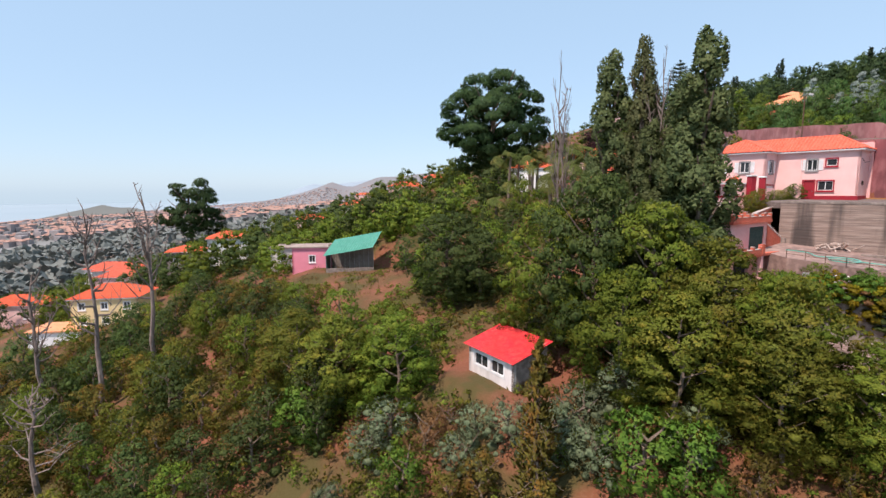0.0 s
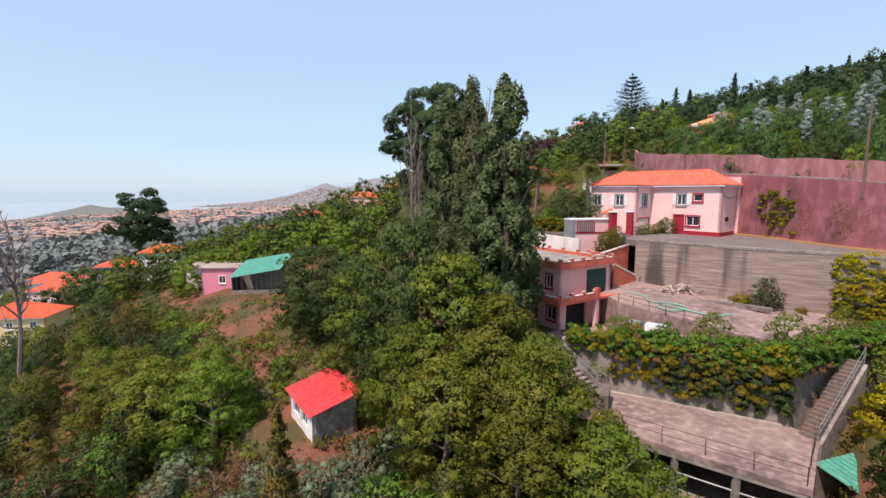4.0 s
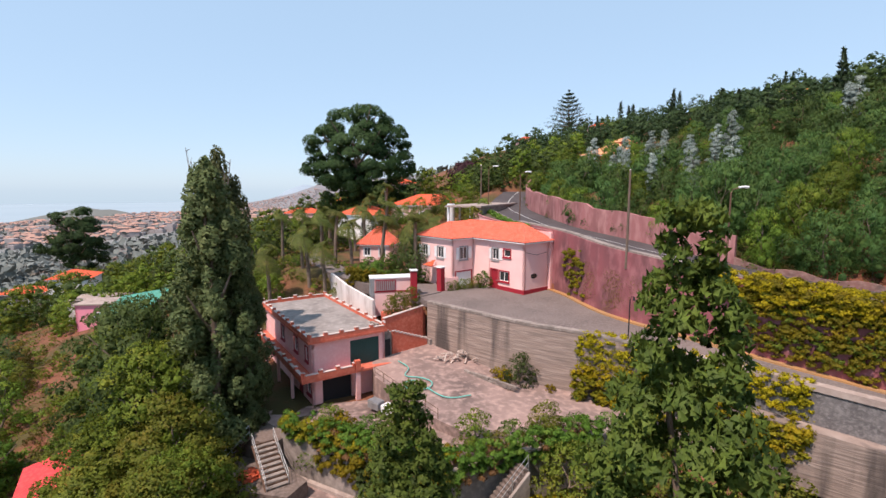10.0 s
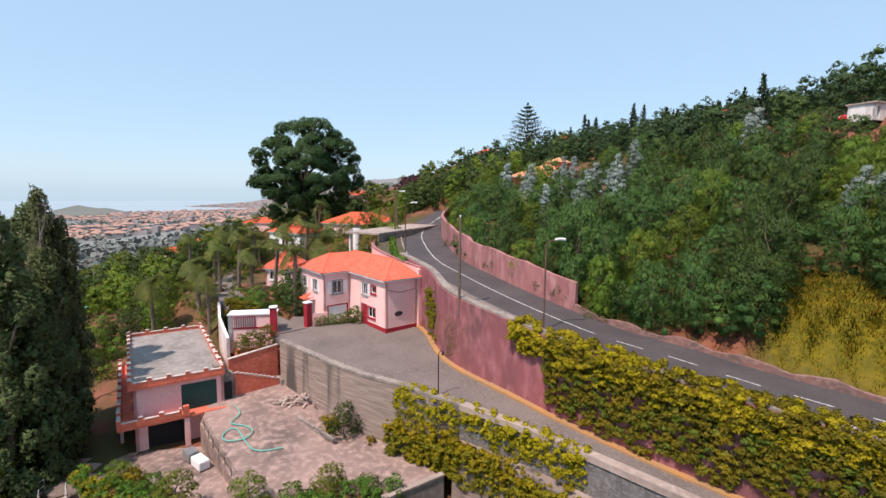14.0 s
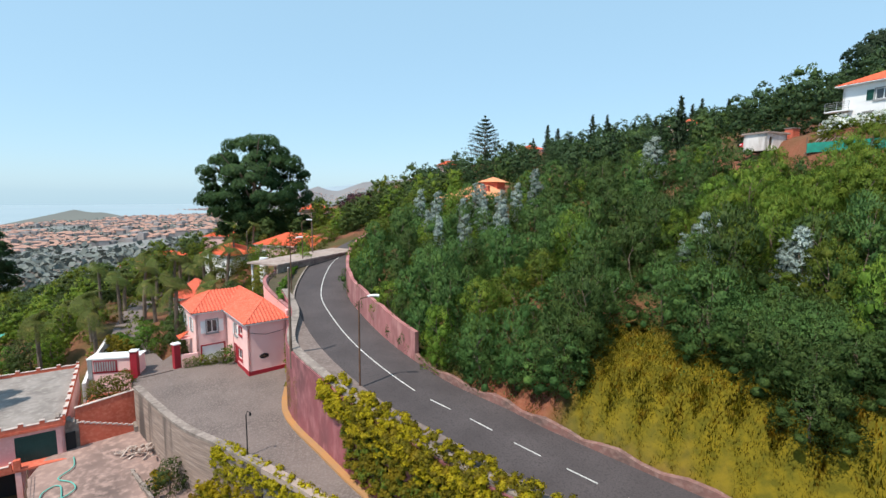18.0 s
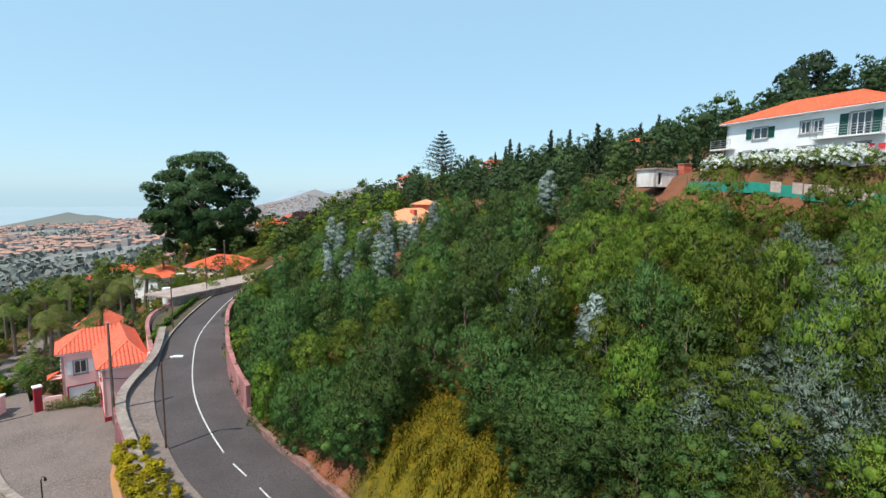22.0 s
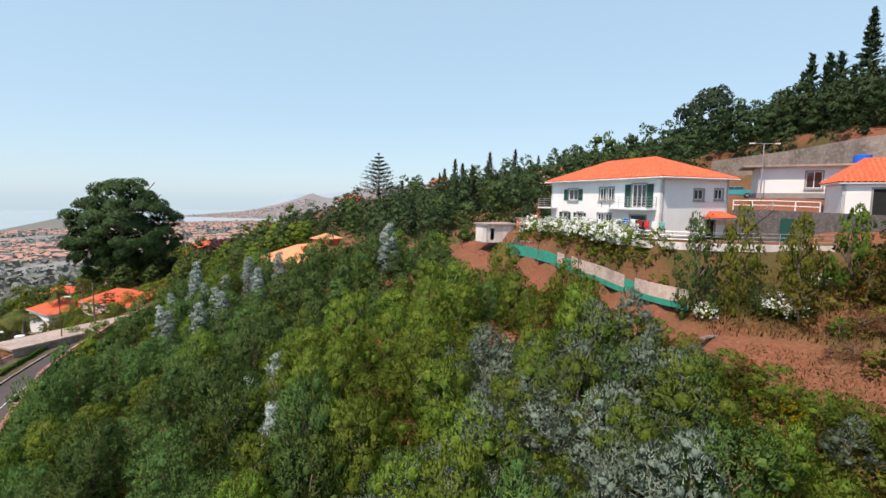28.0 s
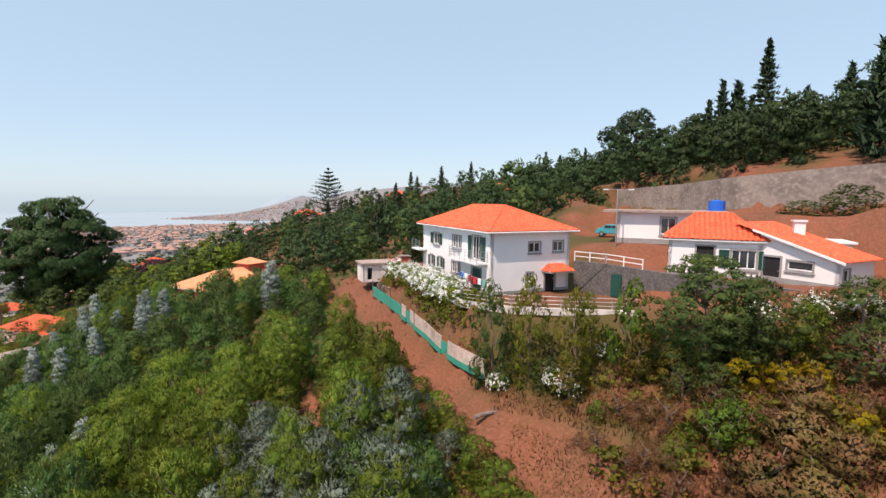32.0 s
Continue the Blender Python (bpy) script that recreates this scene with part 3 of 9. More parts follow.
def shifted(line, off, dz=0.0):
    """The line moved to its left by off metres."""
    p = np.array(line, float)
    d = np.gradient(p[:, :2], axis=0)
    d /= np.linalg.norm(d, axis=1)[:, None]
    q = p.copy()
    q[:, 0] -= d[:, 1] * off
    q[:, 1] += d[:, 0] * off
    q[:, 2] += dz
    return q


road = tagged(ribbon("road", shifted(ROAD, ROAD_L), shifted(ROAD, -ROAD_R), 0.9, M_ASPH), "curving grey asphalt road with a white centre line", "road", kind="structure")
lane_in, lane_out = smooth_line(LANE_IN, 1.0), smooth_line(LANE_OUT, 1.0)
k = np.linspace(0, 1, 70)


def resample(line, k):
    p = np.array(line)
    s = np.concatenate([[0], np.cumsum(np.linalg.norm(np.diff(p[:, :2], axis=0), axis=1))])
    return np.stack([np.interp(k * s[-1], s, p[:, i]) for i in range(3)], -1)


lane = tagged(ribbon("cobbled_lane", resample(lane_in, k), resample(lane_out, k), 0.6, M_COB), "grey cobbled forecourt and lane beside the pink house", "lane", kind="structure")
yard = tagged(solo("yard_pavement", prism(YARD, 20.8, [p[2] for p in YARD]), M_YARD, "stained concrete yard below the retaining wall", "yard", kind="structure"))
fore = tagged(solo("lower_forecourt_pavement", prism(FORE, 20.6, [p[2] - 0.02 for p in FORE]), M_YARD, "worn concrete forecourt before the lower garage", "yard", kind="structure"))
# ---- retaining walls ----
def heights(line, dz):
    return [p[2] + dz for p in line]


cw = resample(smooth_line(LANE_OUT[1:5], 1.0), np.linspace(0, 1, 16))
court_wall = thing("retaining_wall_court", pose(0, 0, 0), "tall board-marked grey concrete wall with dark streaks", "retaining wall", kind="structure")
cf = part("wall_face", wall_strip(cw, [22.6] * len(cw), heights(cw, -0.05), 0.4), M_BOARD, court_wall)
for j in range(11):
    lo_ = 23.3 + 0.47 * j
    part("board", wall_strip(shifted(cw, -0.025 - 0.012 * (j % 3)), [lo_] * len(cw), [lo_ + 0.44] * len(cw), 0.06), M_BOARD, cf)
part("coping", wall_strip(shifted(cw, 0.18), heights(cw, -0.05), heights(cw, 0.16), 0.62), M_CONC, court_wall)

sw = resample(smooth_line(LANE_OUT[4:], 1.0), np.linspace(0, 1, 24))
lane_wall = thing("retaining_wall_lane", pose(0, 0, 0), "dark basalt masonry wall below the lane with a concrete kerb", "retaining wall", kind="structure")
part("wall_core", wall_strip(sw, heights(sw, -6.0), heights(sw, -0.3), 0.35), M_STONE, lane_wall)
part("coping", wall_strip(shifted(sw, 0.25), heights(sw, -0.3), heights(sw, 0.12), 0.7), M_CONCL, lane_wall)
part("lower_ledge", wall_strip(shifted(sw, -0.35), heights(sw, -6.5), heights(sw, -2.5), 1.1), M_BOARD, lane_wall)

# the tall pink wall that carries the road above the lane
RW_BASE = resample(smooth_line([(45.6, 60.8, 28.8)] + LANE_IN[2:], 1.0), np.linspace(0, 1, 46))
d_, zr_, s_ = line_near(RW_BASE[:, 0], RW_BASE[:, 1], ROAD)
red_wall = thing("retaining_wall_road", pose(0, 0, 0), "tall stained dark-pink rendered wall carrying the road", "retaining wall", kind="structure")
part("wall_face", wall_strip(shifted(RW_BASE, -0.05), heights(RW_BASE, -1.2), list(zr_ + 0.7), -0.5), M_REDW, red_wall)
part("coping", wall_strip(shifted(RW_BASE, 0.1), list(zr_ + 0.7), list(zr_ + 0.84), -0.7), M_CONC, red_wall)
kerb = wall_strip(shifted(RW_BASE, -0.55), heights(RW_BASE, -0.1), heights(RW_BASE, 0.12), -0.5)
part("kerb", kerb, surface("ochre_kerb", (0.42, 0.21, 0.08), (0.34, 0.2, 0.1), None, 0.9, scale=1.0), red_wall)

M_LOWW = surface("worn_pink_stone", (0.24, 0.12, 0.105), (0.13, 0.09, 0.08), (0.30, 0.19, 0.165), 0.95, scale=0.8, fine=3.0, bump=0.6)
# road edges: parapet on the house side, pink walls on the hill side
rl = shifted(ROAD, ROAD_L)
par = thing("road_parapet", pose(0, 0, 0), "tall pink-stained parapet between the house and the road bend", "parapet", kind="structure")
pline = smooth_line([(48.7, 54.6, 35.35), (46.0, 58.6, 35.6), (43.4, 62.6, 36.05), (41.9, 66.4, 36.4), (41.6, 72, 36.7), (42.0, 80, 37.1)], 1.0)
part("parapet_wall", wall_strip(pline, [28.6] * len(pline), heights(pline, -0.08), -0.3), M_PINK, par)
part("parapet_cap", wall_strip(shifted(pline, -0.06), heights(pline, -0.08), heights(pline, 0.02), -0.42), M_REDWU, par)
KV = np.linspace(0, 1, 30)
verge_in = resample(np.array([p for p in rl if 53.5 < p[1] < 80]) + np.array([0, 0, 0.16]), KV)
verge_out = resample(shifted(pline, -0.32), KV)
verge_out[:, 2] = np.minimum(verge_out[:, 2] - 0.3, verge_in[:, 2] + 0.1)
M_VERGE = surface("planted_soil", (0.10, 0.075, 0.05), (0.06, 0.055, 0.03), None, 0.95, scale=0.8)
tagged(ribbon("verge_pavement", verge_out, verge_in, 0.9, M_VERGE), "planted verge along the road bend", "verge", kind="structure")
vk = shifted(verge_in, 0.0)
part("verge_kerb", wall_strip(vk, heights(vk, -0.3), heights(vk, 0.06), -0.18), M_CONC, par)
KK = np.linspace(0, 1, 40)
walk_out = resample(np.stack([RW_BASE[:34, 0], RW_BASE[:34, 1], zr_[:34] + 0.5], -1), KK)
near_i = [int(np.argmin(np.hypot(rl[:, 0] - q[0], rl[:, 1] - q[1]))) for q in walk_out]
walk_in = np.array([rl[i] + np.array([0, 0, 0.14]) for i in near_i])
side_walk = tagged(ribbon("pavement", walk_in, walk_out, 0.8, surface("worn_pavement", (0.20, 0.155, 0.14), (0.14, 0.11, 0.10), (0.25, 0.20, 0.18), 0.92, scale=0.5, fine=4.0, bump=0.3)), "pale concrete pavement between the road and the wall", "pavement", kind="structure")
rr = shifted(ROAD, -ROAD_R)
up1 = np.array([p for p in rr if 44.4 < p[1] < 100])
hill_wall = thing("retaining_wall_hill", pose(0, 0, 0), "faded pink stepped wall under the wooded bank", "retaining wall", kind="structure")
n1 = len(up1)
part("upper_wall", wall_strip(up1, heights(up1, -0.8), [p[2] + (2.55 if p[1] < 49.1 else 2.7 if p[1] < 60.1 else 3.0) + 0.12 * (int(i / 3) % 2) for i, p in enumerate(up1)], 0.4), M_REDWU, hill_wall)
up2 = np.array([p for p in rr if p[1] <= 45.2])
part("low_wall", wall_strip(up2, heights(up2, -0.8), [p[2] + 0.45 + 0.2 * math.sin(i * 1.7) for i, p in enumerate(up2)], 0.35), M_LOWW, hill_wall)

# white centre line: solid in the bend, dashed below it
s_cum = np.concatenate([[0], np.cumsum(np.linalg.norm(np.diff(ROAD[:, :2], axis=0), axis=1))])
i0 = int(np.argmin(np.hypot(ROAD[:, 0] - 62.6, ROAD[:, 1] - 38.9)))


def road_mark(s0, s1):
    t = np.linspace(s0, s1, max(2, int((s1 - s0) / 1.0)))
    c = np.stack([np.interp(t, s_cum, ROAD[:, i]) for i in range(3)], -1)
    return ribbon("centre_line", shifted(c, 0.055, 0.022), shifted(c, -0.055, 0.022), 0.004, M_LINE)


for a, b in [(s_cum[i0], s_cum[-1])] + [(s_cum[i0] - 1.7 - 3.6 * j - 1.9, s_cum[i0] - 1.7 - 3.6 * j) for j in range(9)]:
    if b - a < 1.0:
        continue
    mk = road_mark(a, b)
    mk.parent = road


# ---- buildings ----
def wall_with_openings(length, height, openings, thick=0.25):
    """A wall along +x from the origin, its outer face at y = 0, with openings (x0, x1, z0, z1) cut through it; one closed shell."""
    xs = sorted({0.0, length, *[v for o in openings for v in o[:2]]})
    zs = sorted({0.0, height, *[v for o in openings for v in o[2:4]]})
    nx_, nz_ = len(xs) - 1, len(zs) - 1
    solid = [[not any(o[0] < (xs[i] + xs[i + 1]) / 2 < o[1] and o[2] < (zs[j] + zs[j + 1]) / 2 < o[3] for o in openings) for j in range(nz_)] for i in range(nx_)]
    bm = bmesh.new()
    grid = {}

    def v(i, j, y):
        if (i, j, y) not in grid:
            grid[i, j, y] = bm.verts.new((xs[i], y, zs[j]))
        return grid[i, j, y]

    for i in range(nx_):
        for j in range(nz_):
            if not solid[i][j]:
                continue
            bm.faces.new((v(i, j, 0), v(i + 1, j, 0), v(i + 1, j + 1, 0), v(i, j + 1, 0)))
            bm.faces.new((v(i, j, thick), v(i, j + 1, thick), v(i + 1, j + 1, thick), v(i + 1, j, thick)))
            for di, dj, p, q in ((-1, 0, (i, j), (i, j + 1)), (1, 0, (i + 1, j + 1), (i + 1, j)), (0, -1, (i + 1, j), (i, j)), (0, 1, (i, j + 1), (i + 1, j + 1))):
                a, b = i + di, j + dj
                if not (0 <= a < nx_ and 0 <= b < nz_ and solid[a][b]):
                    bm.faces.new((v(*p, 0), v(*q, 0), v(*q, thick), v(*p, thick)))
    bmesh.ops.recalc_face_normals(bm, faces=bm.faces)
    return bm


def at(ob, m):
    ob.matrix_basis = m
    return ob


def window(house, m, w, h, trim, leaves=2, shutters=None, frame_mat=None, sill=True, open_door=False):
    """A window set in an opening of width w and height h whose lower left corner is at m."""
    frame_mat = frame_mat or M_PLW
    bm = bmesh.new()
    t = 0.13
    for x0, x1, z0, z1 in ((-t, 0, -t, h + t), (w, w + t, -t, h + t), (0, w, h, h + t), (0, w, -t, 0)):
        box(x0, x1, -0.035, 0.03, z0, z1, bm)
    win = at(part("window", bm, trim, house), m)
    bm = bmesh.new()
    f = 0.06
    for x0, x1, z0, z1 in ((0, f, 0, h), (w - f, w, 0, h), (f, w - f, 0, f), (f, w - f, h - f, h)):
        box(x0, x1, 0.08, 0.13, z0, z1, bm)
    for i in range(1, leaves):
        box(w * i / leaves - f * 0.6, w * i / leaves + f * 0.6, 0.075, 0.13, f, h - f, bm)
    part("window_frame", bm, frame_mat, win)
    for i in range(leaves):
        part("pane", box(w * i / leaves + f * 0.5, w * (i + 1) / leaves - f * 0.5, 0.1, 0.115, f, h - f), M_GLASS, win)
    if sill:
        part("window_sill", box(-0.18, w + 0.18, -0.12, 0.02, -0.2, -t), trim, win)
    if shutters:
        for s, x0 in ((0, -t - w * 0.46), (1, w + t + 0.02)):
            bm = bmesh.new()
            sw_ = w * 0.44
            # one leaf whose face is ridged by its louvres
            n = max(4, int(h / 0.11))
            prof = [(-0.03, 0.0), (-0.065, 0.0), (-0.065, 0.06)]
            for j in range(n):
                z = 0.06 + (h - 0.12) * j / n
                prof += [(-0.045, z), (-0.062, z + (h - 0.12) / n * 0.9)]
            prof += [(-0.065, h - 0.06), (-0.065, h), (-0.03, h)]
            A = [bm.verts.new((x0, py_, pz_)) for py_, pz_ in prof]
            B = [bm.verts.new((x0 + sw_, py_, pz_)) for py_, pz_ in prof]
            for j in range(len(prof)):
                bm.faces.new((A[j], A[j - 1], B[j - 1], B[j]))
            bm.faces.new(A)
            bm.faces.new(B[::-1])
            bmesh.ops.recalc_face_normals(bm, faces=bm.faces)
            part("shutter", bm, shutters, win)
    return win


def door(house, m, w, h, mat, trim=None, panels=2):
    bm = box(0, w, 0.07, 0.12, 0, h)
    for i in range(panels):
        for z0, z1 in ((0.15, h * 0.45), (h * 0.52, h - 0.15)):
            box(w * i / panels + 0.1, w * (i + 1) / panels - 0.1, 0.05, 0.07, z0, z1, bm)
    d = at(part("door", bm, mat, house), m)
    if trim:
        bm = bmesh.new()
        for x0, x1, z0, z1 in ((-0.14, 0, 0, h + 0.14), (w, w + 0.14, 0, h + 0.14), (0, w, h, h + 0.14)):
            box(x0, x1, -0.035, 0.03, z0, z1, bm)
        part("door_frame", bm, trim, d)
    part("door_handle", box(w - 0.14, w - 0.08, 0.0, 0.05, 1.0, 1.12), M_METAL, d)
    return d


def tiled_plane(name, poly, mat, house, pitch=0.36, rise=0.11):
    """A roof plane of clay tiles: rounded rows that run down the slope. poly: corners in space, the first two on the eave."""
    p = [Vector(v) for v in poly]
    u = (p[1] - p[0]).normalized()
    nrm = u.cross(p[2] - p[0]).normalized()
    if nrm.z < 0:
        nrm = -nrm
    v = nrm.cross(u)
    uv = [((q - p[0]).dot(u), (q - p[0]).dot(v)) for q in p]
    umin, umax = min(a for a, b in uv), max(a for a, b in uv)
    n = max(4, int((umax - umin) / pitch * 4))
    verts, rows = [], []
    for i in range(n + 1):
        a = umin + 0.001 + (umax - umin - 0.002) * i / n
        cut = []
        for (u0, v0), (u1, v1) in zip(uv, uv[1:] + uv[:1]):
            if (u0 - a) * (u1 - a) <= 0 and abs(u1 - u0) > 1e-6:
                cut.append(v0 + (v1 - v0) * (a - u0) / (u1 - u0))
        lo, hi = min(cut), max(cut)
        h = rise * (0.0, 0.75, 1.0, 0.75)[i % 4]
        m = max(1, int((umax) / 99) + 5)
        row = []
        for j in range(m + 1):
            q = p[0] + u * a + v * (lo + (hi - lo) * j / m) + nrm * h
            row.append(len(verts))
            verts.append(q)
        rows.append(row)
    faces = [(r[j], s[j], s[j + 1], r[j + 1]) for r, s in zip(rows, rows[1:]) for j in range(len(r) - 1)]
    part(name, mesh_of(name, verts, faces, mat), None, house)


def hip_roof(house, x0, x1, y0, y1, z, rise, mat, ridge_in=None, over=0.0, ridge_shift=0.0):
    """A hipped roof over a rectangle; the ridge runs along the longer side."""
    a, b = x1 - x0, y1 - y0
    if a >= b:
        r = ridge_in if ridge_in is not None else b / 2
        ym = (y0 + y1) / 2 + ridge_shift
        A, B = (x0 + r, ym, z + rise), (x1 - r, ym, z + rise)
        planes = [((x0, y0, z), (x1, y0, z), B, A), ((x1, y1, z), (x0, y1, z), A, B), ((x1, y0, z), (x1, y1, z), B), ((x0, y1, z), (x0, y0, z), A)]
        hips = [((x0, y0, z), A), ((x0, y1, z), A), ((x1, y0, z), B), ((x1, y1, z), B), (A, B)]
    else:
        r = ridge_in if ridge_in is not None else a / 2
        xm = (x0 + x1) / 2 + ridge_shift
        A, B = (xm, y0 + r, z + rise), (xm, y1 - r, z + rise)
        planes = [((x1, y0, z), (x1, y1, z), B, A), ((x0, y1, z), (x0, y0, z), A, B), ((x0, y0, z), (x1, y0, z), A), ((x1, y1, z), (x0, y1, z), B)]
        hips = [((x0, y0, z), A), ((x1, y0, z), A), ((x0, y1, z), B), ((x1, y1, z), B), (A, B)]
    for q in planes:
        tiled_plane("roof_tiles", q, mat, house)
    bm = bmesh.new()
    for s, e in hips:
        tube([Vector(s) + Vector((0, 0, 0.03)), Vector(e) + Vector((0, 0, 0.03))], 0.1, 0.1, 6, bm)
    part("ridge_tiles", bm, mat, house)
    part("soffit", box(x0 + 0.02, x1 - 0.02, y0 + 0.02, y1 - 0.02, z - 0.12, z - 0.01), M_PLW, house)


def block(house, x0, x1, y0, y1, h, mat, openings=None, z0=0.0, plinth=None):
    """Four thick walls of a rectangular house in its own axes; openings by side: s, e, n, w, measured from the left as seen from outside."""
    openings = openings or {}
    poses = {"s": (pose(x0, y0, z0), x1 - x0), "e": (pose(x1, y0, z0, 0, 0, 90), y1 - y0), "n": (pose(x1, y1, z0, 0, 0, 180), x1 - x0), "w": (pose(x0, y1, z0, 0, 0, 270), y1 - y0)}
    for side, (m, ln) in poses.items():
        at(part("wall", wall_with_openings(ln, h, openings.get(side, [])), mat[side] if isinstance(mat, dict) else mat, house), m)
        if plinth:
            doors = [o for o in openings.get(side, []) if o[2] < 0.1]
            cuts = [0.0] + [v for o in sorted(doors) for v in (o[0] - 0.14, o[1] + 0.14)] + [ln]
            bm = bmesh.new()
            for a, b in zip(cuts[::2], cuts[1::2]):
                if b > a:
                    box(a - 0.02, b + 0.02, -0.03, 0.02, 0, plinth[0], bm)
            at(part("plinth", bm, plinth[1], house), m)
    # near-black floor and ceiling: the dimness indoors is put into their colour
    part("floor_slab", box(x0 + 0.25, x1 - 0.25, y0 + 0.25, y1 - 0.25, z0 - 0.1, z0), M_DARK, house)
    part("inner_ceiling", box(x0 + 0.25, x1 - 0.25, y0 + 0.25, y1 - 0.25, z0 + h - 0.15, z0 + h - 0.02), M_DARK, house)
    return poses


def rail(parent, pts, h=1.0, mat=None, bars=3, post_step=1.8, name="railing", r=0.022):
    mat = mat or M_METAL
    bm = bmesh.new()
    P = [Vector(p) for p in pts]
    for k in range(bars):
        tube([p + Vector((0, 0, h * (k + 1) / bars)) for p in P], r, r, 5, bm)
    for a, b in zip(P, P[1:]):
        n = max(1, round((b - a).length / post_step))
        for i in range(n + 1):
            q = a.lerp(b, i / n)
            tube([q - Vector((0, 0, 0.05)), q + Vector((0, 0, h + 0.02))], r * 1.3, r * 1.3, 5, bm)
    return part(name, bm, mat, parent)


# white two-storey house
def white_house():
    ang = math.degrees(math.atan2(3.3, 8.3))
    h = thing("white_house", pose(117.85, 47.7, 54.9, 0, 0, ang), "white two-storey house with orange tiled hip roof and green shutters", "house")
    W, D, H = 7.9, 15.8, 5.2
    west = [(12.4, 14.0, 2.7, 4.75), (12.3, 14.1, 0.0, 1.95), (8.1, 8.9, 3.35, 4.5), (9.25, 10.05, 3.35, 4.5), (3.2, 4.7, 3.3, 4.45), (7.9, 8.7, 0.95, 2.0), (9.0, 9.8, 0.95, 2.0), (4.7, 5.6, 0.9, 2.0), (2.2, 3.1, 0.9, 2.0)]
    south = [(3.7, 4.8, 3.45, 4.3), (6.2, 7.2, 3.5, 4.35), (3.5, 4.1, 0.9, 1.7), (5.4, 6.4, 0.0, 1.75)]
    ps = block(h, 0, W, 0, D, H, M_WHITE, {"w": west, "s": south}, plinth=(0.25, M_GREY))
    mw, msd = ps["w"][0], ps["s"][0]
    for i, (a, b, c, d) in enumerate(west):
        m = mw @ pose(a, 0, c)
        if i == 0:
            window(h, m, b - a, d - c, M_GREY, 3, M_GREEN, sill=False)
        elif i == 1:
            door(h, m, b - a, d - c, M_GREEN, M_GREY)
        elif i in (7, 8):
            window(h, m, b - a, d - c, M_GREY, 1, M_GREEN)
        else:
            window(h, m, b - a, d - c, M_GREY, 2, M_GREEN if i == 4 else None)
    for a, b, c, d in south[:3]:
        window(h, msd @ pose(a, 0, c), b - a, d - c, M_GREY, 2)
    door(h, msd @ pose(5.4, 0, 0), 1.0, 1.75, M_DARK, M_GREY, 1)
    # balcony on the gable towards the valley
    bal = at(part("balcony", box(9.6, 15.3, -1.1, -0.01, 2.5, 2.65), M_PLW, h), mw)
    rail(bal, [(9.65, -0.05, 2.65), (9.65, -1.05, 2.65), (15.25, -1.05, 2.65), (15.25, -0.05, 2.65)], 0.95, M_METAL, 4, 1.2)
    bal2 = at(part("side_balcony", box(-1.4, 1.2, -0.9, -0.01, 2.35, 2.5), M_PLW, h), mw)
    rail(bal2, [(-1.35, -0.85, 2.5), (1.15, -0.85, 2.5)], 0.95, M_METAL, 4, 1.2)
    hip_roof(h, -0.55, W + 0.55, -0.55, D + 0.55, H + 0.1, 2.1, M_TILE, 5.2)
    # porch over the side door
    por = part("porch_roof_frame", box(5.1, 7.6, -1.15, -0.01, 1.72, 1.8), M_PLW, h)
    for q in ([(5.0, -1.3, 1.82), (7.7, -1.3, 1.82), (7.1, -0.02, 2.35), (5.6, -0.02, 2.35)],):
        tiled_plane("porch_tiles", q, M_TILE, por, 0.2)
    tiled_plane("porch_tiles", [(7.7, -1.3, 1.82), (7.7, -0.02, 1.82), (7.1, -0.02, 2.35)], M_TILE, por, 0.2)
    tiled_plane("porch_tiles", [(5.0, -0.02, 1.82), (5.0, -1.3, 1.82), (5.6, -0.02, 2.35)], M_TILE, por, 0.2)
    part("gutter", tube([(-0.6, -0.6, H + 0.05), (W + 0.6, -0.6, H + 0.05)], 0.06), M_PLW, h)
    part("gutter", tube([(-0.6, -0.6, H + 0.05), (-0.6, D + 0.6, H + 0.05)], 0.06), M_PLW, h)
    return h


white_house()


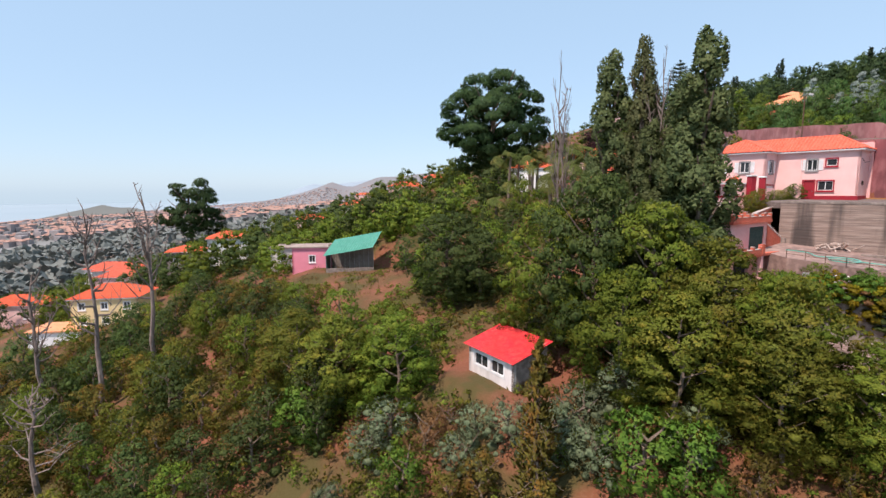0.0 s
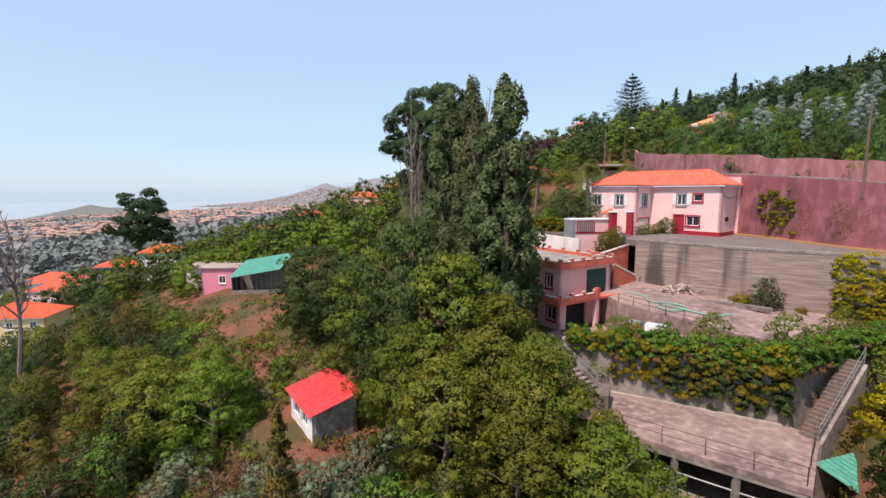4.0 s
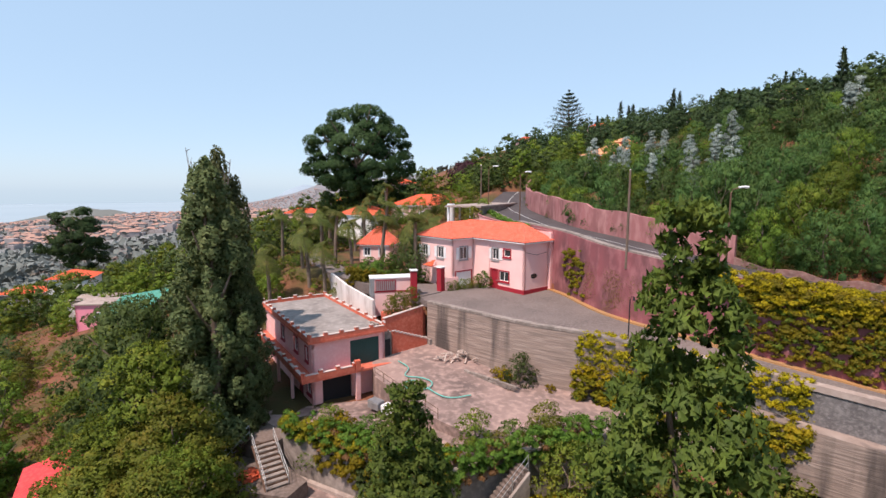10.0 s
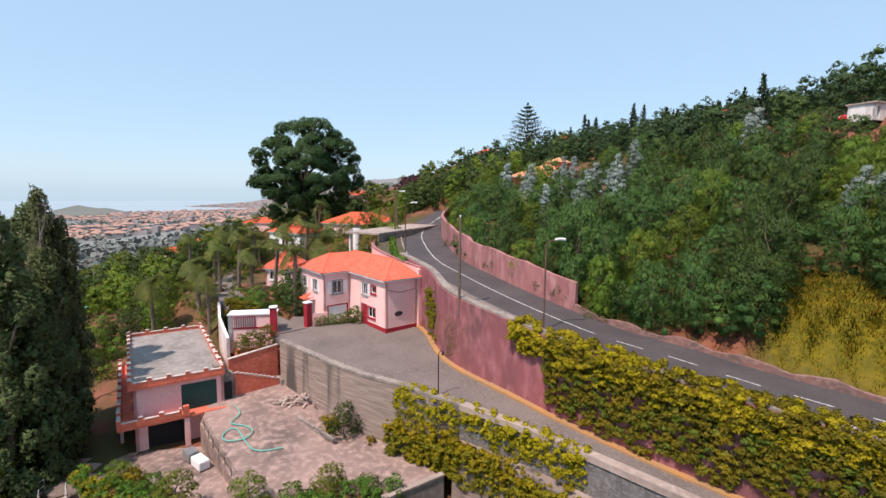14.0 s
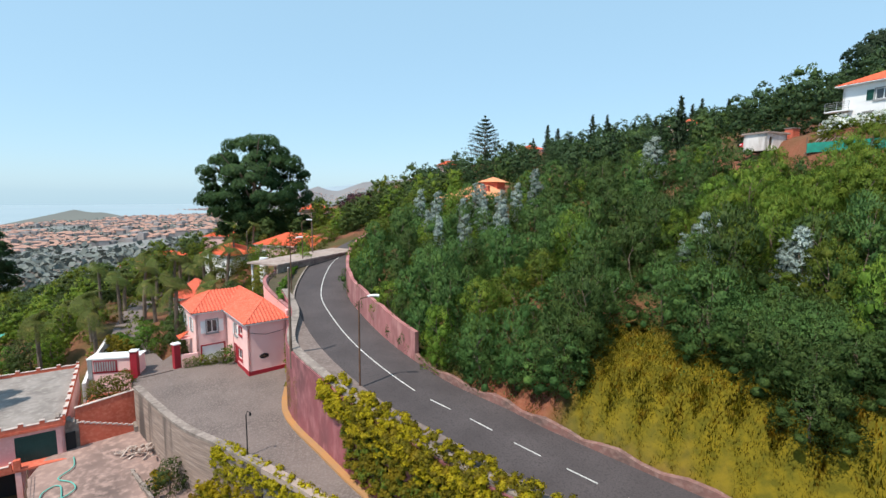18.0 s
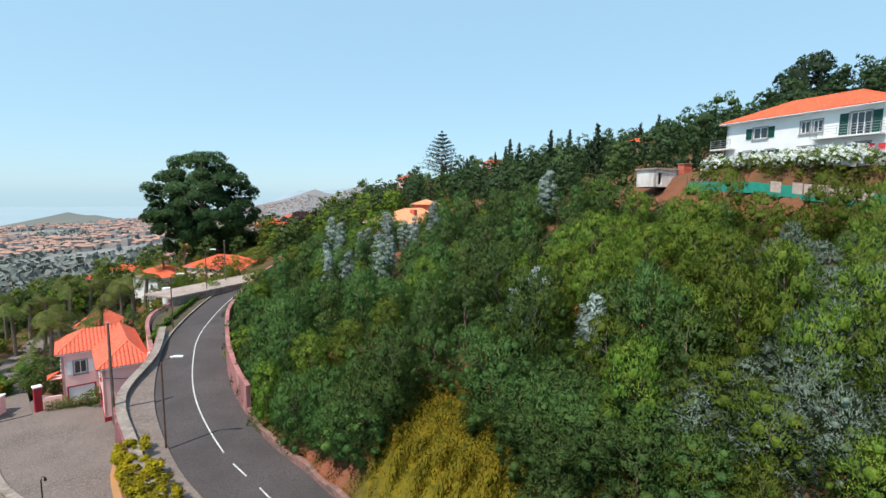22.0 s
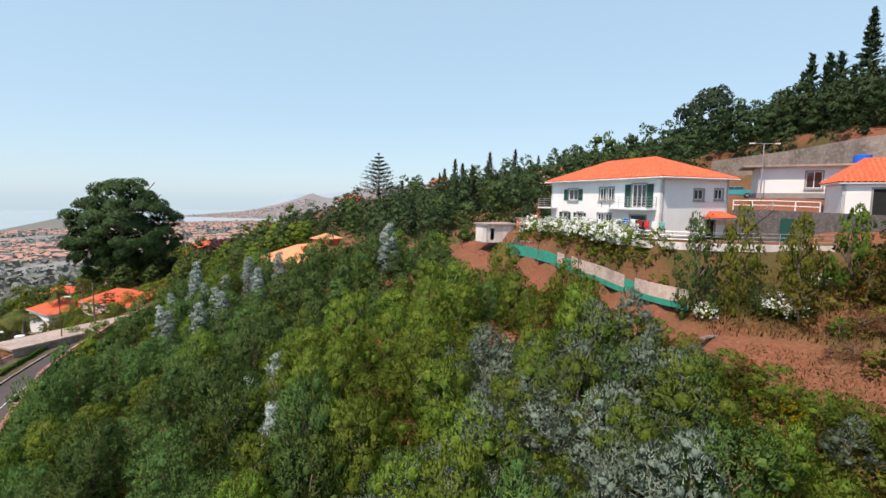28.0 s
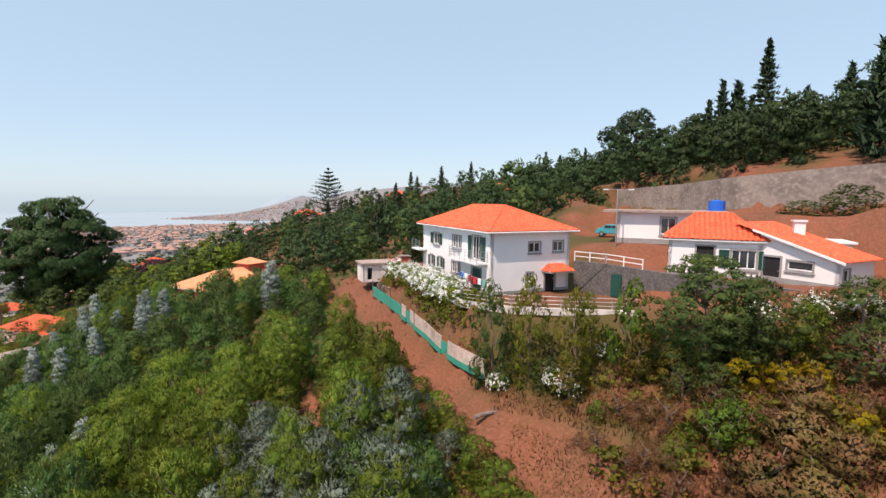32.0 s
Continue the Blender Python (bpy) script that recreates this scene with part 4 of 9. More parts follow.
def pink_house():
    ang = math.degrees(math.atan2(-0.785, 0.62))
    # own axes: x runs down the front towards the corner by the lane, y goes back to the road
    h = thing("pink_house", pose(45.06, 51.98, 28.65, 0, 0, ang), "pink two-storey house with wine-red plinth and tiled roof", "house")
    H, L, WX = 5.55, 14.0, -7.85
    # main range; front openings count from its left end
    f2 = [(L - 4.75, L - 3.8, 3.45, 4.65), (L - 2.95, L - 2.0, 3.9, 4.65), (L - 3.6, L - 2.2, 1.15, 2.2), (L - 4.95, L - 3.95, 0.0, 2.25)]
    ps = block(h, -L, 0, 0, 3.9, H, M_PINKL, {"s": f2})
    m = ps["s"][0]
    window(h, m @ pose(f2[0][0], 0, 3.45), 0.95, 1.2, M_GREY, 2, M_PLW)
    window(h, m @ pose(f2[1][0], 0, 3.9), 0.95, 0.75, M_RED, 1)
    window(h, m @ pose(f2[2][0], 0, 1.15), 1.4, 1.05, M_RED, 2)
    door(h, m @ pose(f2[3][0], 0, 0), 1.0, 2.25, M_RED, M_RED, 1)
    part("plinth", box(-3.8, 0.03, -0.035, 0.02, 0, 0.55), M_RED, h)
    part("plinth", box(-0.02, 0.035, 0.02, 3.9, 0, 0.55), M_RED, h)
    bs = block(h, -L, WX, -3.2, -0.01, H, M_PINKL, {"e": [(1.1, 2.2, 3.2, 4.6), (0.5, 2.8, 0.05, 1.75)], "s": [(0.4, 1.4, 3.3, 4.55), (3.4, 4.4, 3.3, 4.55)]})
    window(h, bs["e"][0] @ pose(1.1, 0, 3.2), 1.1, 1.4, M_GREY, 2, M_PLW)
    gd = at(part("garage_door", box(0.5, 2.8, 0.05, 0.1, 0.05, 1.75), M_PLW, h), bs["e"][0])
    for j in range(8):
        part("slat", box(0.55, 2.75, 0.03, 0.05, 0.1 + j * 0.2, 0.26 + j * 0.2), M_PLW, gd)
    bm = bmesh.new()
    for a, b, c, d in ((0.36, 0.5, 0, 1.89), (2.8, 2.94, 0, 1.89), (0.5, 2.8, 1.75, 1.89)):
        box(a, b, -0.03, 0.02, c, d, bm)
    part("door_frame", bm, M_RED, gd)
    for x in (0.4, 3.4):
        window(h, bs["s"][0] @ pose(x, 0, 3.3), 1.0, 1.25, M_GREY, 2, M_PLW)
    # oval grille on the lane side; a dark disc stands for its shaded hole
    bm = bmesh.new()
    bmesh.ops.create_circle(bm, cap_ends=True, segments=20, radius=0.5)
    for v in bm.verts:
        v.co = Vector((0.012, v.co.x, v.co.y * 0.55))
    bmesh.ops.recalc_face_normals(bm, faces=bm.faces)
    ov = part("oval_opening", bm, M_DARK, h)
    ov.matrix_basis = pose(0.0, 1.55, 1.95)
    part("grille", tube([(0.05, -0.5, 0), (0.05, 0.5, 0)], 0.02), M_RUST, ov)
    part("grille", tube([(0.05, 0, -0.27), (0.05, 0, 0.27)], 0.02), M_RUST, ov)
    hip_roof(h, -L - 0.4, 0.45, -0.45, 4.25, H + 0.08, 1.75, M_TILEP, 3.0, ridge_shift=0.6)
    z, x0, x1 = H + 0.085, -L - 0.4, WX + 0.42
    apex, back = (-11.0, -0.9, z + 1.7), (-11.0, 2.2, z + 1.7)
    tiled_plane("roof_tiles", [(x0, -3.65, z), (x1, -3.65, z), apex], M_TILEP, h)
    tiled_plane("roof_tiles", [(x1, -3.65, z), (x1, 0.6, z), back, apex], M_TILEP, h)
    tiled_plane("roof_tiles", [(x0, 0.6, z), (x0, -3.65, z), apex, back], M_TILEP, h)
    bm = bmesh.new()
    for s in (x0, x1):
        tube([(s, -3.65, z + 0.03), (apex[0], apex[1], apex[2] + 0.03)], 0.1, 0.1, 6, bm)
    part("ridge_tiles", bm, M_TILEP, h)
    part("soffit", box(x0 + 0.05, x1 - 0.05, -3.6, -0.46, z - 0.13, z - 0.02), M_PLW, h)
    part("corner_pier", box(-0.3, 0.3, 3.92, 4.3, 0, H + 0.9), M_PINK, h)
    # little tiled hood over the side gate
    hood = part("hood", box(-11.6, -10.2, -4.3, -3.25, 2.2, 2.28), M_PINK, h)
    tiled_plane("hood_tiles", [(-11.8, -4.5, 2.3), (-10.0, -4.5, 2.3), (-10.9, -3.3, 2.9)], M_TILE, hood, 0.2)
    part("cable", tube([(0.05, 3.6, 4.4), (0.05, 1.8, 4.2), (0.05, 0.2, 4.6)], 0.02), M_DARK, h)
    part("downpipe", tube([(-5.2, -0.07, 0.0), (-5.2, -0.07, H)], 0.04), M_PINKL, h)
    return h


pink_house()


def crenel(parent, a, b, z, n, mat, cap, hgt=0.35):
    """A low parapet from a to b with a tooth every so often and a pale cap."""
    a, b = Vector((*a, z)), Vector((*b, z))
    L = (b - a).length
    ang = math.degrees(math.atan2(b.y - a.y, b.x - a.x))
    bm = box(0, L, -0.12, 0.12, 0, hgt)
    p = part("parapet", bm, mat, parent)
    p.matrix_basis = pose(a.x, a.y, z, 0, 0, ang)
    for i in range(n + 1):
        x = L * i / n
        x0, x1 = max(0, x - 0.2), min(L, x + 0.2)
        part("merlon", box(x0 + 0.04, x1 - 0.04, -0.13, 0.13, hgt, hgt + 0.26), mat, p)
        part("merlon_cap", box(x0 + 0.02, x1 - 0.02, -0.15, 0.15, hgt + 0.26, hgt + 0.3), cap, p)
        if i < n:
            part("parapet_cap", box(x1, L * (i + 1) / n - 0.2, -0.14, 0.14, hgt, hgt + 0.05), cap, p)
    return p


def garage_block():
    ang = 33.0
    g = thing("garage_building", pose(25.3, 41.71, 21.4, 0, 0, ang), "pink two-level garage with terracotta bands and flat roof", "garage")
    W, D = 6.9, 15.8
    lo_open = {"s": [(0.9, 3.6, 0.0, 2.2)], "w": [(2.0, 3.2, 0.9, 2.0), (11.8, 13.2, 0.0, 2.1), (14.4, 15.4, 0.8, 2.0)]}
    up_open = {"s": [(3.5, 6.3, 0.0, 2.35)], "w": [(10.9, 12.0, 0.9, 2.2), (14.2, 14.9, 0.9, 2.1), (6.5, 7.6, 0.9, 2.2)]}
    ps = block(g, 0, W, 0, D, 2.55, M_PINK, lo_open)
    # a near-black sheet stands for the shaded inside of the garage
    part("lower_door_void", box(0.9, 3.6, 0.26, 0.32, 0, 2.2), M_DARK, g)
    part("slab", box(-1.2, W + 0.1, -1.15, D + 0.3, 2.55, 2.75), M_ORANGE, g)
    pu = block(g, 0.0, W, 0.02, D, 2.75, M_PINK, up_open, 2.75)
    gd = at(part("garage_door", box(3.5, 6.3, 0.1, 0.15, 0, 2.35), M_DKGREEN, g), pu["s"][0])
    for j in range(14):
        part("slat", box(3.52 + j * 0.2, 3.67 + j * 0.2, 0.08, 0.1, 0.05, 2.3), M_DKGREEN, gd)
    for a, b, c, d in up_open["w"]:
        window(g, pu["w"][0] @ pose(a, 0, c), b - a, d - c, M_RED, 2)
    for a, b, c, d in (lo_open["w"][0], lo_open["w"][2]):
        window(g, ps["w"][0] @ pose(a, 0, c), b - a, d - c, M_RED, 2)
    door(g, ps["w"][0] @ pose(11.8, 0, 0), 1.4, 2.1, M_RED, None, 2)
    part("roof_slab", box(-0.35, W + 0.1, -0.35, D + 0.2, 5.5, 5.72), M_ORANGE, g)
    part("roof_deck", box(-0.1, W - 0.1, -0.1, D, 5.72, 5.76), surface("roof_screed", (0.27, 0.24, 0.225), (0.17, 0.15, 0.14), (0.33, 0.30, 0.28), 0.9, scale=0.5, fine=2.0), g, "pale stained concrete deck")
    z = 5.72
    for a, b, n in (((-0.2, -0.2), (W - 0.0, -0.2), 5), ((-0.2, -0.2), (-0.2, D), 10), ((-0.2, D), (W, D), 4), ((W - 0.02, 0.1), (W - 0.02, D), 8)):
        crenel(g, a, b, z, n, M_ORANGE, M_CAP)
    # walkway parapet of the upper level
    for a, b, n in (((-1.1, -1.05), (3.4, -1.05), 3), ((-1.1, -1.05), (-1.1, D), 9)):
        crenel(g, a, b, 2.75, n, M_ORANGE, M_CAP, 0.45)
    part("end_pier", box(3.5, 3.95, -1.2, -0.8, 2.75, 3.6), M_ORANGE, g)
    part("end_column", box(3.55, 3.95, -1.1, -0.75, 0.0, 2.55), M_PINK, g)
    for x, y in ((-1.0, 2.5), (-1.0, 7.0), (-1.0, 11.5)):
        part("column", box(x - 0.12, x + 0.12, y - 0.12, y + 0.12, 0, 2.55), M_PINK, g)
    return g


garage_block()


# stair block between garage roof and court: terracotta walls with steps
def stair_block():
    s = thing("outdoor_stair", pose(31.55, 46.4, 24.0, 0, 0, 38.5), "terracotta-walled outdoor stair beside the garage", "stair")
    part("stair_wall", prism([(-0.1, 0.95), (4.5, 0.95), (4.5, 1.2), (-0.1, 1.2)], 0, [3.55, 4.1, 4.1, 3.55]), M_ORANGE, s, "terracotta wall stained dark by damp")
    part("wall_cap", prism([(-0.15, 0.9), (4.55, 0.9), (4.55, 1.25), (-0.15, 1.25)], [3.55, 4.1, 4.1, 3.55], [3.62, 4.17, 4.17, 3.62]), M_CAP, s)
    part("stair_parapet", prism([(0.1, -0.12), (4.2, -0.12), (4.2, 0.1), (0.1, 0.1)], 0, [2.5, 0.95, 0.95, 2.5]), M_ORANGE, s)
    for j in range(10):
        part("step", box(0.1 + j * 0.41, 0.53 + j * 0.41, 0.1, 0.95, 0, 2.2 - j * 0.2), M_CONC, s)
        part("tread_edge", box(0.08 + j * 0.41, 0.5 + j * 0.41, -0.15, 0.0, 2.5 - j * 0.155, 2.6 - j * 0.155), M_CAP, s)
    for j in range(6):
        part("step", box(-1.5 + j * 0.26, -1.22 + j * 0.26, 0.0, 1.2, 0, 3.5 - j * 0.2), M_CONC, s)
    for j in range(3):
        part("step", box(4.25 + j * 0.4, 4.65 + j * 0.4, -0.5, 0.9, 0, 0.95 - j * 0.25), M_CONC, s)
    # a near-black sheet stands for the shaded recess next to the garage
    part("iron_gate", box(-1.5, -0.2, -0.2, -0.16, 0, 1.9), M_DARK, s)
    return s


stair_block()


def boundary_walls():
    w = thing("garden_wall", pose(0, 0, 0), "whitewashed garden wall stained by damp", "wall", kind="structure")
    line = [(22.2, 64.5, 28.9), (25.5, 57.5, 28.7), (29.6, 50.3, 28.4)]
    part("wall_face", wall_strip(line, [25.0] * 3, [29.0, 28.8, 28.65], 0.3), M_WHITED, w)
    sh = thing("pump_house", pose(29.0, 51.6, 26.6, 0, 0, 12.0), "small pink shed with a pale roof and slatted window", "shed")
    part("body", box(0, 4.6, 0, 1.7, 0, 3.95), M_PINKL, sh)
    part("roof", box(-0.1, 4.7, -0.12, 1.8, 3.95, 4.07), M_PLW, sh)
    part("corner_panel", box(-0.05, 0.35, -0.06, 1.75, 1.2, 3.93), M_METAL, sh)
    lv = part("louvre_frame", box(0.5, 2.6, -0.07, -0.02, 2.6, 3.8), M_RED, sh)
    for j in range(9):
        part("louvre_slat", box(0.58 + j * 0.22, 0.72 + j * 0.22, -0.1, -0.07, 2.7, 3.72), M_METAL, lv)
    part("red_band", box(0.4, 4.6, -0.05, -0.003, 2.5, 2.65), M_RED, sh)
    for x, y, zb, zt, r in ((33.45, 52.0, 28.6, 31.5, 12), (36.3, 54.5, 28.6, 31.42, -40)):
        g = thing("gate_pillar", pose(x, y, zb, 0, 0, r), "wine-red gate pillar with a white cap", "pillar", "gate pillars")
        part("shaft", box(-0.32, 0.32, -0.32, 0.32, -0.3, zt - zb - 0.15, bevel=0.02), M_RED, g)
        part("cap", box(-0.4, 0.4, -0.4, 0.4, zt - zb - 0.15, zt - zb, bevel=0.03), M_PLW, g)
    gw = thing("gate_side_wall", pose(36.5, 54.5, 28.6, 0, 0, 25.0), "low pink wall beside the gate", "wall", kind="structure")
    part("wall_face", box(0.3, 1.9, -0.12, 0.12, -0.2, 1.5), M_PINK, gw)


boundary_walls()


def small_house():
    """The low white house with a long lean-to roof."""
    h = thing("white_cottage", pose(132.1, 46.6, 56.7, 0, 0, -27.0), "low white cottage with orange tiled roof and lean-to", "house")
    W, D, H = 6.4, 5.2, 3.1
    op = {"s": [(2.0, 3.2, 0.1, 2.6), (4.4, 6.0, 1.0, 2.4)]}
    ps = block(h, 0, W, 0, D, H, M_WHITE, op, plinth=(0.45, M_GREY))
    door(h, ps["s"][0] @ pose(2.0, 0, 0.1), 1.2, 2.5, M_DARK, M_GREY)
    window(h, ps["s"][0] @ pose(4.4, 0, 1.0), 1.6, 1.4, M_GREY, 3, M_GREEN)
    hip_roof(h, -0.35, W + 0.35, -0.35, D + 0.35, H + 0.05, 2.0, M_TILE, 2.3)
    lt = thing("cottage_annex", pose(137.7, 43.9, 56.4, 0, 0, -66.0), "low white lean-to wing with a long tiled slope", "house wing")
    op2 = {"s": [(0.3, 1.5, 0.3, 2.35), (2.0, 3.6, 1.6, 2.2)], "e": [(0.5, 1.2, 1.1, 1.9)]}
    pl = block(lt, 0, 5.2, 0, 4.4, 2.5, M_WHITE, op2, plinth=(0.9, M_GREY))
    door(lt, pl["s"][0] @ pose(0.3, 0, 0.3), 1.2, 2.05, M_DARK, M_GREY)
    window(lt, pl["s"][0] @ pose(2.0, 0, 1.6), 1.6, 0.6, M_GREY, 1)
    window(lt, pl["e"][0] @ pose(0.5, 0, 1.1), 0.7, 0.8, M_GREY, 1)
    tiled_plane("lean_to_tiles", [(5.6, -0.35, 2.42), (5.6, 4.7, 2.42), (-1.8, 4.7, 4.75), (-1.8, -0.35, 4.75)], M_TILE, lt)
    part("lean_to_gable", prism([(0, 0.0), (5.2, 0.0), (5.2, 0.2), (0, 0.2)], 2.5, [4.1, 2.51, 2.51, 4.1]), M_WHITE, lt)
    part("verge_board", prism([(-0.4, -0.4), (5.65, -0.4), (5.65, -0.3), (-0.4, -0.3)], [4.2, 2.3, 2.3, 4.2], [4.36, 2.46, 2.46, 4.36]), M_PLW, lt)
    ch = part("chimney", box(W + 2.2, W + 2.9, 2.0, 2.7, 2.5, 4.6), M_WHITE, h)
    part("chimney_cap", box(W + 2.1, W + 3.0, 1.9, 2.8, 4.6, 4.72), M_PLW, ch)
    part("annex", box(W + 2.6, W + 6.4, D - 1.2, D + 2.5, -0.5, 2.9), M_WHITE, h)
    part("annex_roof", box(W + 2.4, W + 6.6, D - 1.4, D + 2.7, 2.9, 3.05), M_PLW, h)
    part("annex_window", box(W + 6.41, W + 6.45, D - 0.6, D + 0.6, 0.9, 2.1), M_GLASS, h)
    f = thing("flat_roofed_house", pose(131.8, 56.6, 58.6, 0, 0, -27.0), "long low white house with a flat roof", "house")
    pf = block(f, 0, 9.0, 0, 5, 3.1, M_WHITE, {"s": [(4.0, 5.3, 1.0, 2.6), (6.6, 8.0, 0.1, 2.4)]}, plinth=(0.5, M_GREY))
    window(f, pf["s"][0] @ pose(4.0, 0, 1.0), 1.3, 1.6, M_GREY, 2)
    door(f, pf["s"][0] @ pose(6.6, 0, 0.1), 1.4, 2.3, M_DARK, M_GREY)
    part("roof_slab", box(-1.4, 9.6, -0.7, 5.5, 3.1, 3.3), M_CONCL, f)
    tk = thing("water_tank", pose(140.8, 54.8, 61.85), "round blue plastic water tank on a roof", "tank")
    part("body", tube([(0, 0, 0), (0, 0, 1.0)], 0.75, 0.72, 18), M_BLUE, tk)
    part("lid", tube([(0, 0, 1.0), (0, 0, 1.1)], 0.45, 0.35, 14), M_BLUE, tk)


small_house()


def upper_wall():
    w = thing("retaining_wall_upper", pose(0, 0, 0), "long grey-brown masonry wall below the wood", "retaining wall", kind="structure")
    line = [(142.5, 84, 64.6), (146.2, 72.4, 65.1), (147.2, 61.8, 65.6), (154, 55.5, 66.4), (166, 49, 67.4), (185, 42, 69.0)]
    part("wall_face", wall_strip(line, [56] * 6, [p[2] for p in line], -0.6), M_CONC, w)


upper_wall()


def orange_roof_house():
    h = thing("orange_roofed_villa", pose(73.2, 92.3, 43.2, 0, 0, 58.0), "low villa with pale orange tiled roof behind the trees", "house")
    block(h, 0, 17, 0, 10, 3.2, M_ORANGE)
    hip_roof(h, -0.6, 17.6, -0.6, 10.6, 3.3, 2.6, M_TILEPALE, 6)
    tw = part("turret", box(11.5, 15.2, 3.4, 7.1, 4.5, 6.6), M_ORANGE, h)
    for q in ([(10.9, 2.8, 6.6), (15.8, 2.8, 6.6), (13.35, 5.2, 7.7)], [(15.8, 2.8, 6.6), (15.8, 7.7, 6.6), (13.35, 5.2, 7.7)], [(15.8, 7.7, 6.6), (10.9, 7.7, 6.6), (13.35, 5.2, 7.7)], [(10.9, 7.7, 6.6), (10.9, 2.8, 6.6), (13.35, 5.2, 7.7)]):
        tiled_plane("turret_tiles", q, M_TILEPALE, tw)
    ch = part("chimney", box(4.6, 5.6, 2.2, 3.2, 4.0, 5.8), M_ORANGE, h)


orange_roof_house()


def simple_house(name, label, x, y, z, ang, w, d, hgt, rise, wall, tile, wins=2, sink=2.5):
    h = thing(name, pose(x, y, z, 0, 0, ang), label, "house")
    op = []
    for j in range(wins):
        a = w * (j + 0.5) / wins - 0.5
        op.append((a, a + 1.0, 1.0, 2.2))
        if hgt > 4.5:
            op.append((a, a + 1.0, 3.7, 4.9))
    ps = block(h, 0, w, 0, d, hgt + sink, wall, {"s": [(a, b, c + sink, e + sink) for a, b, c, e in op]}, -sink)
    for a, b, c, e in op:
        window(h, ps["s"][0] @ pose(a, 0, c + sink), b - a, e - c, M_PLW, 2)
    if rise:
        hip_roof(h, -0.4, w + 0.4, -0.4, d + 0.4, hgt + 0.06, rise, tile)
    else:
        part("roof_slab", box(-0.3, w + 0.3, -0.3, d + 0.3, hgt, hgt + 0.2), tile, h)
    return h


def red_shed():
    s = thing("garden_shed", pose(2.2, 39.9, 14.45, 0, 0, -57.0), "grey masonry shed with a red corrugated metal roof", "shed")
    W, D = 5.8, 3.5
    op = {"s": [(0.8, 2.6, 0.9, 1.9), (3.0, 4.6, 0.9, 1.9)]}
    # the e wall's shade is painted in as darker concrete
    ps = block(s, 0, W, 0, D, 2.3, {"s": M_WHITED, "e": M_CONC, "n": M_CONC, "w": M_WHITED}, op)
    for a, b, c, d in op["s"]:
        window(s, ps["s"][0] @ pose(a, 0, c), b - a, d - c, M_PLW, 2, sill=False)
    verts, faces = [], []
    n = 96
    for i in range(n + 1):
        x = -0.35 + (W + 0.7) * i / n
        for j, (y, z) in enumerate(((-0.4, 2.42), (D / 2, 2.95), (D + 0.4, 3.5))):
            verts.append((x, y, z + 0.03 * math.cos(i * math.pi / 2)))
    for i in range(n):
        for j in range(2):
            faces.append((i * 3 + j, i * 3 + 3 + j, i * 3 + 4 + j, i * 3 + 1 + j))
    part("roof", mesh_of("roof", verts, faces, M_SHEETR), None, s)
    part("gable", prism([(W - 0.25, 0), (W, 0), (W, D), (W - 0.25, D)], 2.3, [2.45, 2.45, 3.38, 3.38]), M_CONC, s)
    part("gable", prism([(0, 0), (0.25, 0), (0.25, D), (0, D)], 2.3, [2.45, 2.45, 3.38, 3.38]), M_CONC, s)
    return s


red_shed()

# ---- plants ----
RNG = np.random.RandomState(7)


def leaf_quads(pts, nrm, size, rng, aspect=0.55):
    """A pointed leaf or spray at each point, facing about along nrm."""
    n = len(pts)
    nn = nrm + rng.normal(0, 0.38, (n, 3)) + np.array([0, 0, 0.3])
    nn /= np.linalg.norm(nn, axis=1)[:, None] + 1e-9
    a = np.cross(nn, rng.normal(0, 1, (n, 3)))
    a /= np.linalg.norm(a, axis=1)[:, None] + 1e-9
    b = np.cross(nn, a)
    s = size * rng.uniform(0.6, 1.35, (n, 1))
    return np.stack([pts - a * s * 0.5, pts + b * s * aspect * 0.5 - nn * s * 0.08, pts + a * s * 0.5, pts - b * s * aspect * 0.5 - nn * s * 0.08], 1)


def blob_points(blobs, n, rng, shell=0.62):
    """Points in the outer part of many small ellipsoids (x, y, z, r, rz), and the way out of them."""
    b = np.array(blobs, float)
    w = b[:, 3] * b[:, 3]
    k = rng.choice(len(b), n, p=w / w.sum())
    d = rng.normal(0, 1, (n, 3))
    d[:, 2] = np.where(d[:, 2] < -0.4, -d[:, 2] * 0.5, d[:, 2])
    d /= np.linalg.norm(d, axis=1)[:, None]
    r = rng.uniform(shell, 1.3, (n, 1)) - 0.1 * rng.uniform(0, 1, (n, 1))
    sc = np.stack([b[k, 3], b[k, 3], b[k, 4]], 1)
    return b[k, :3] + d * r * sc, d


def outer_points(blobs, n, rng, shell=0.8):
    """Points on the outside of the joined clumps: those hidden within another clump are left out."""
    p, d = blob_points(blobs, n * 6, rng, shell)
    b = np.array(blobs, float)
    deep = np.full(len(p), 9.0)
    for x, y, z, r, rz in b:
        deep = np.minimum(deep, ((p[:, 0] - x) / r) ** 2 + ((p[:, 1] - y) / r) ** 2 + ((p[:, 2] - z) / rz) ** 2)
    keep = np.argsort(-deep + rng.uniform(0, 0.25, len(p)))[:int(n * 2.2)]
    keep = rng.permutation(keep)[:n]
    return p[keep], d[keep]


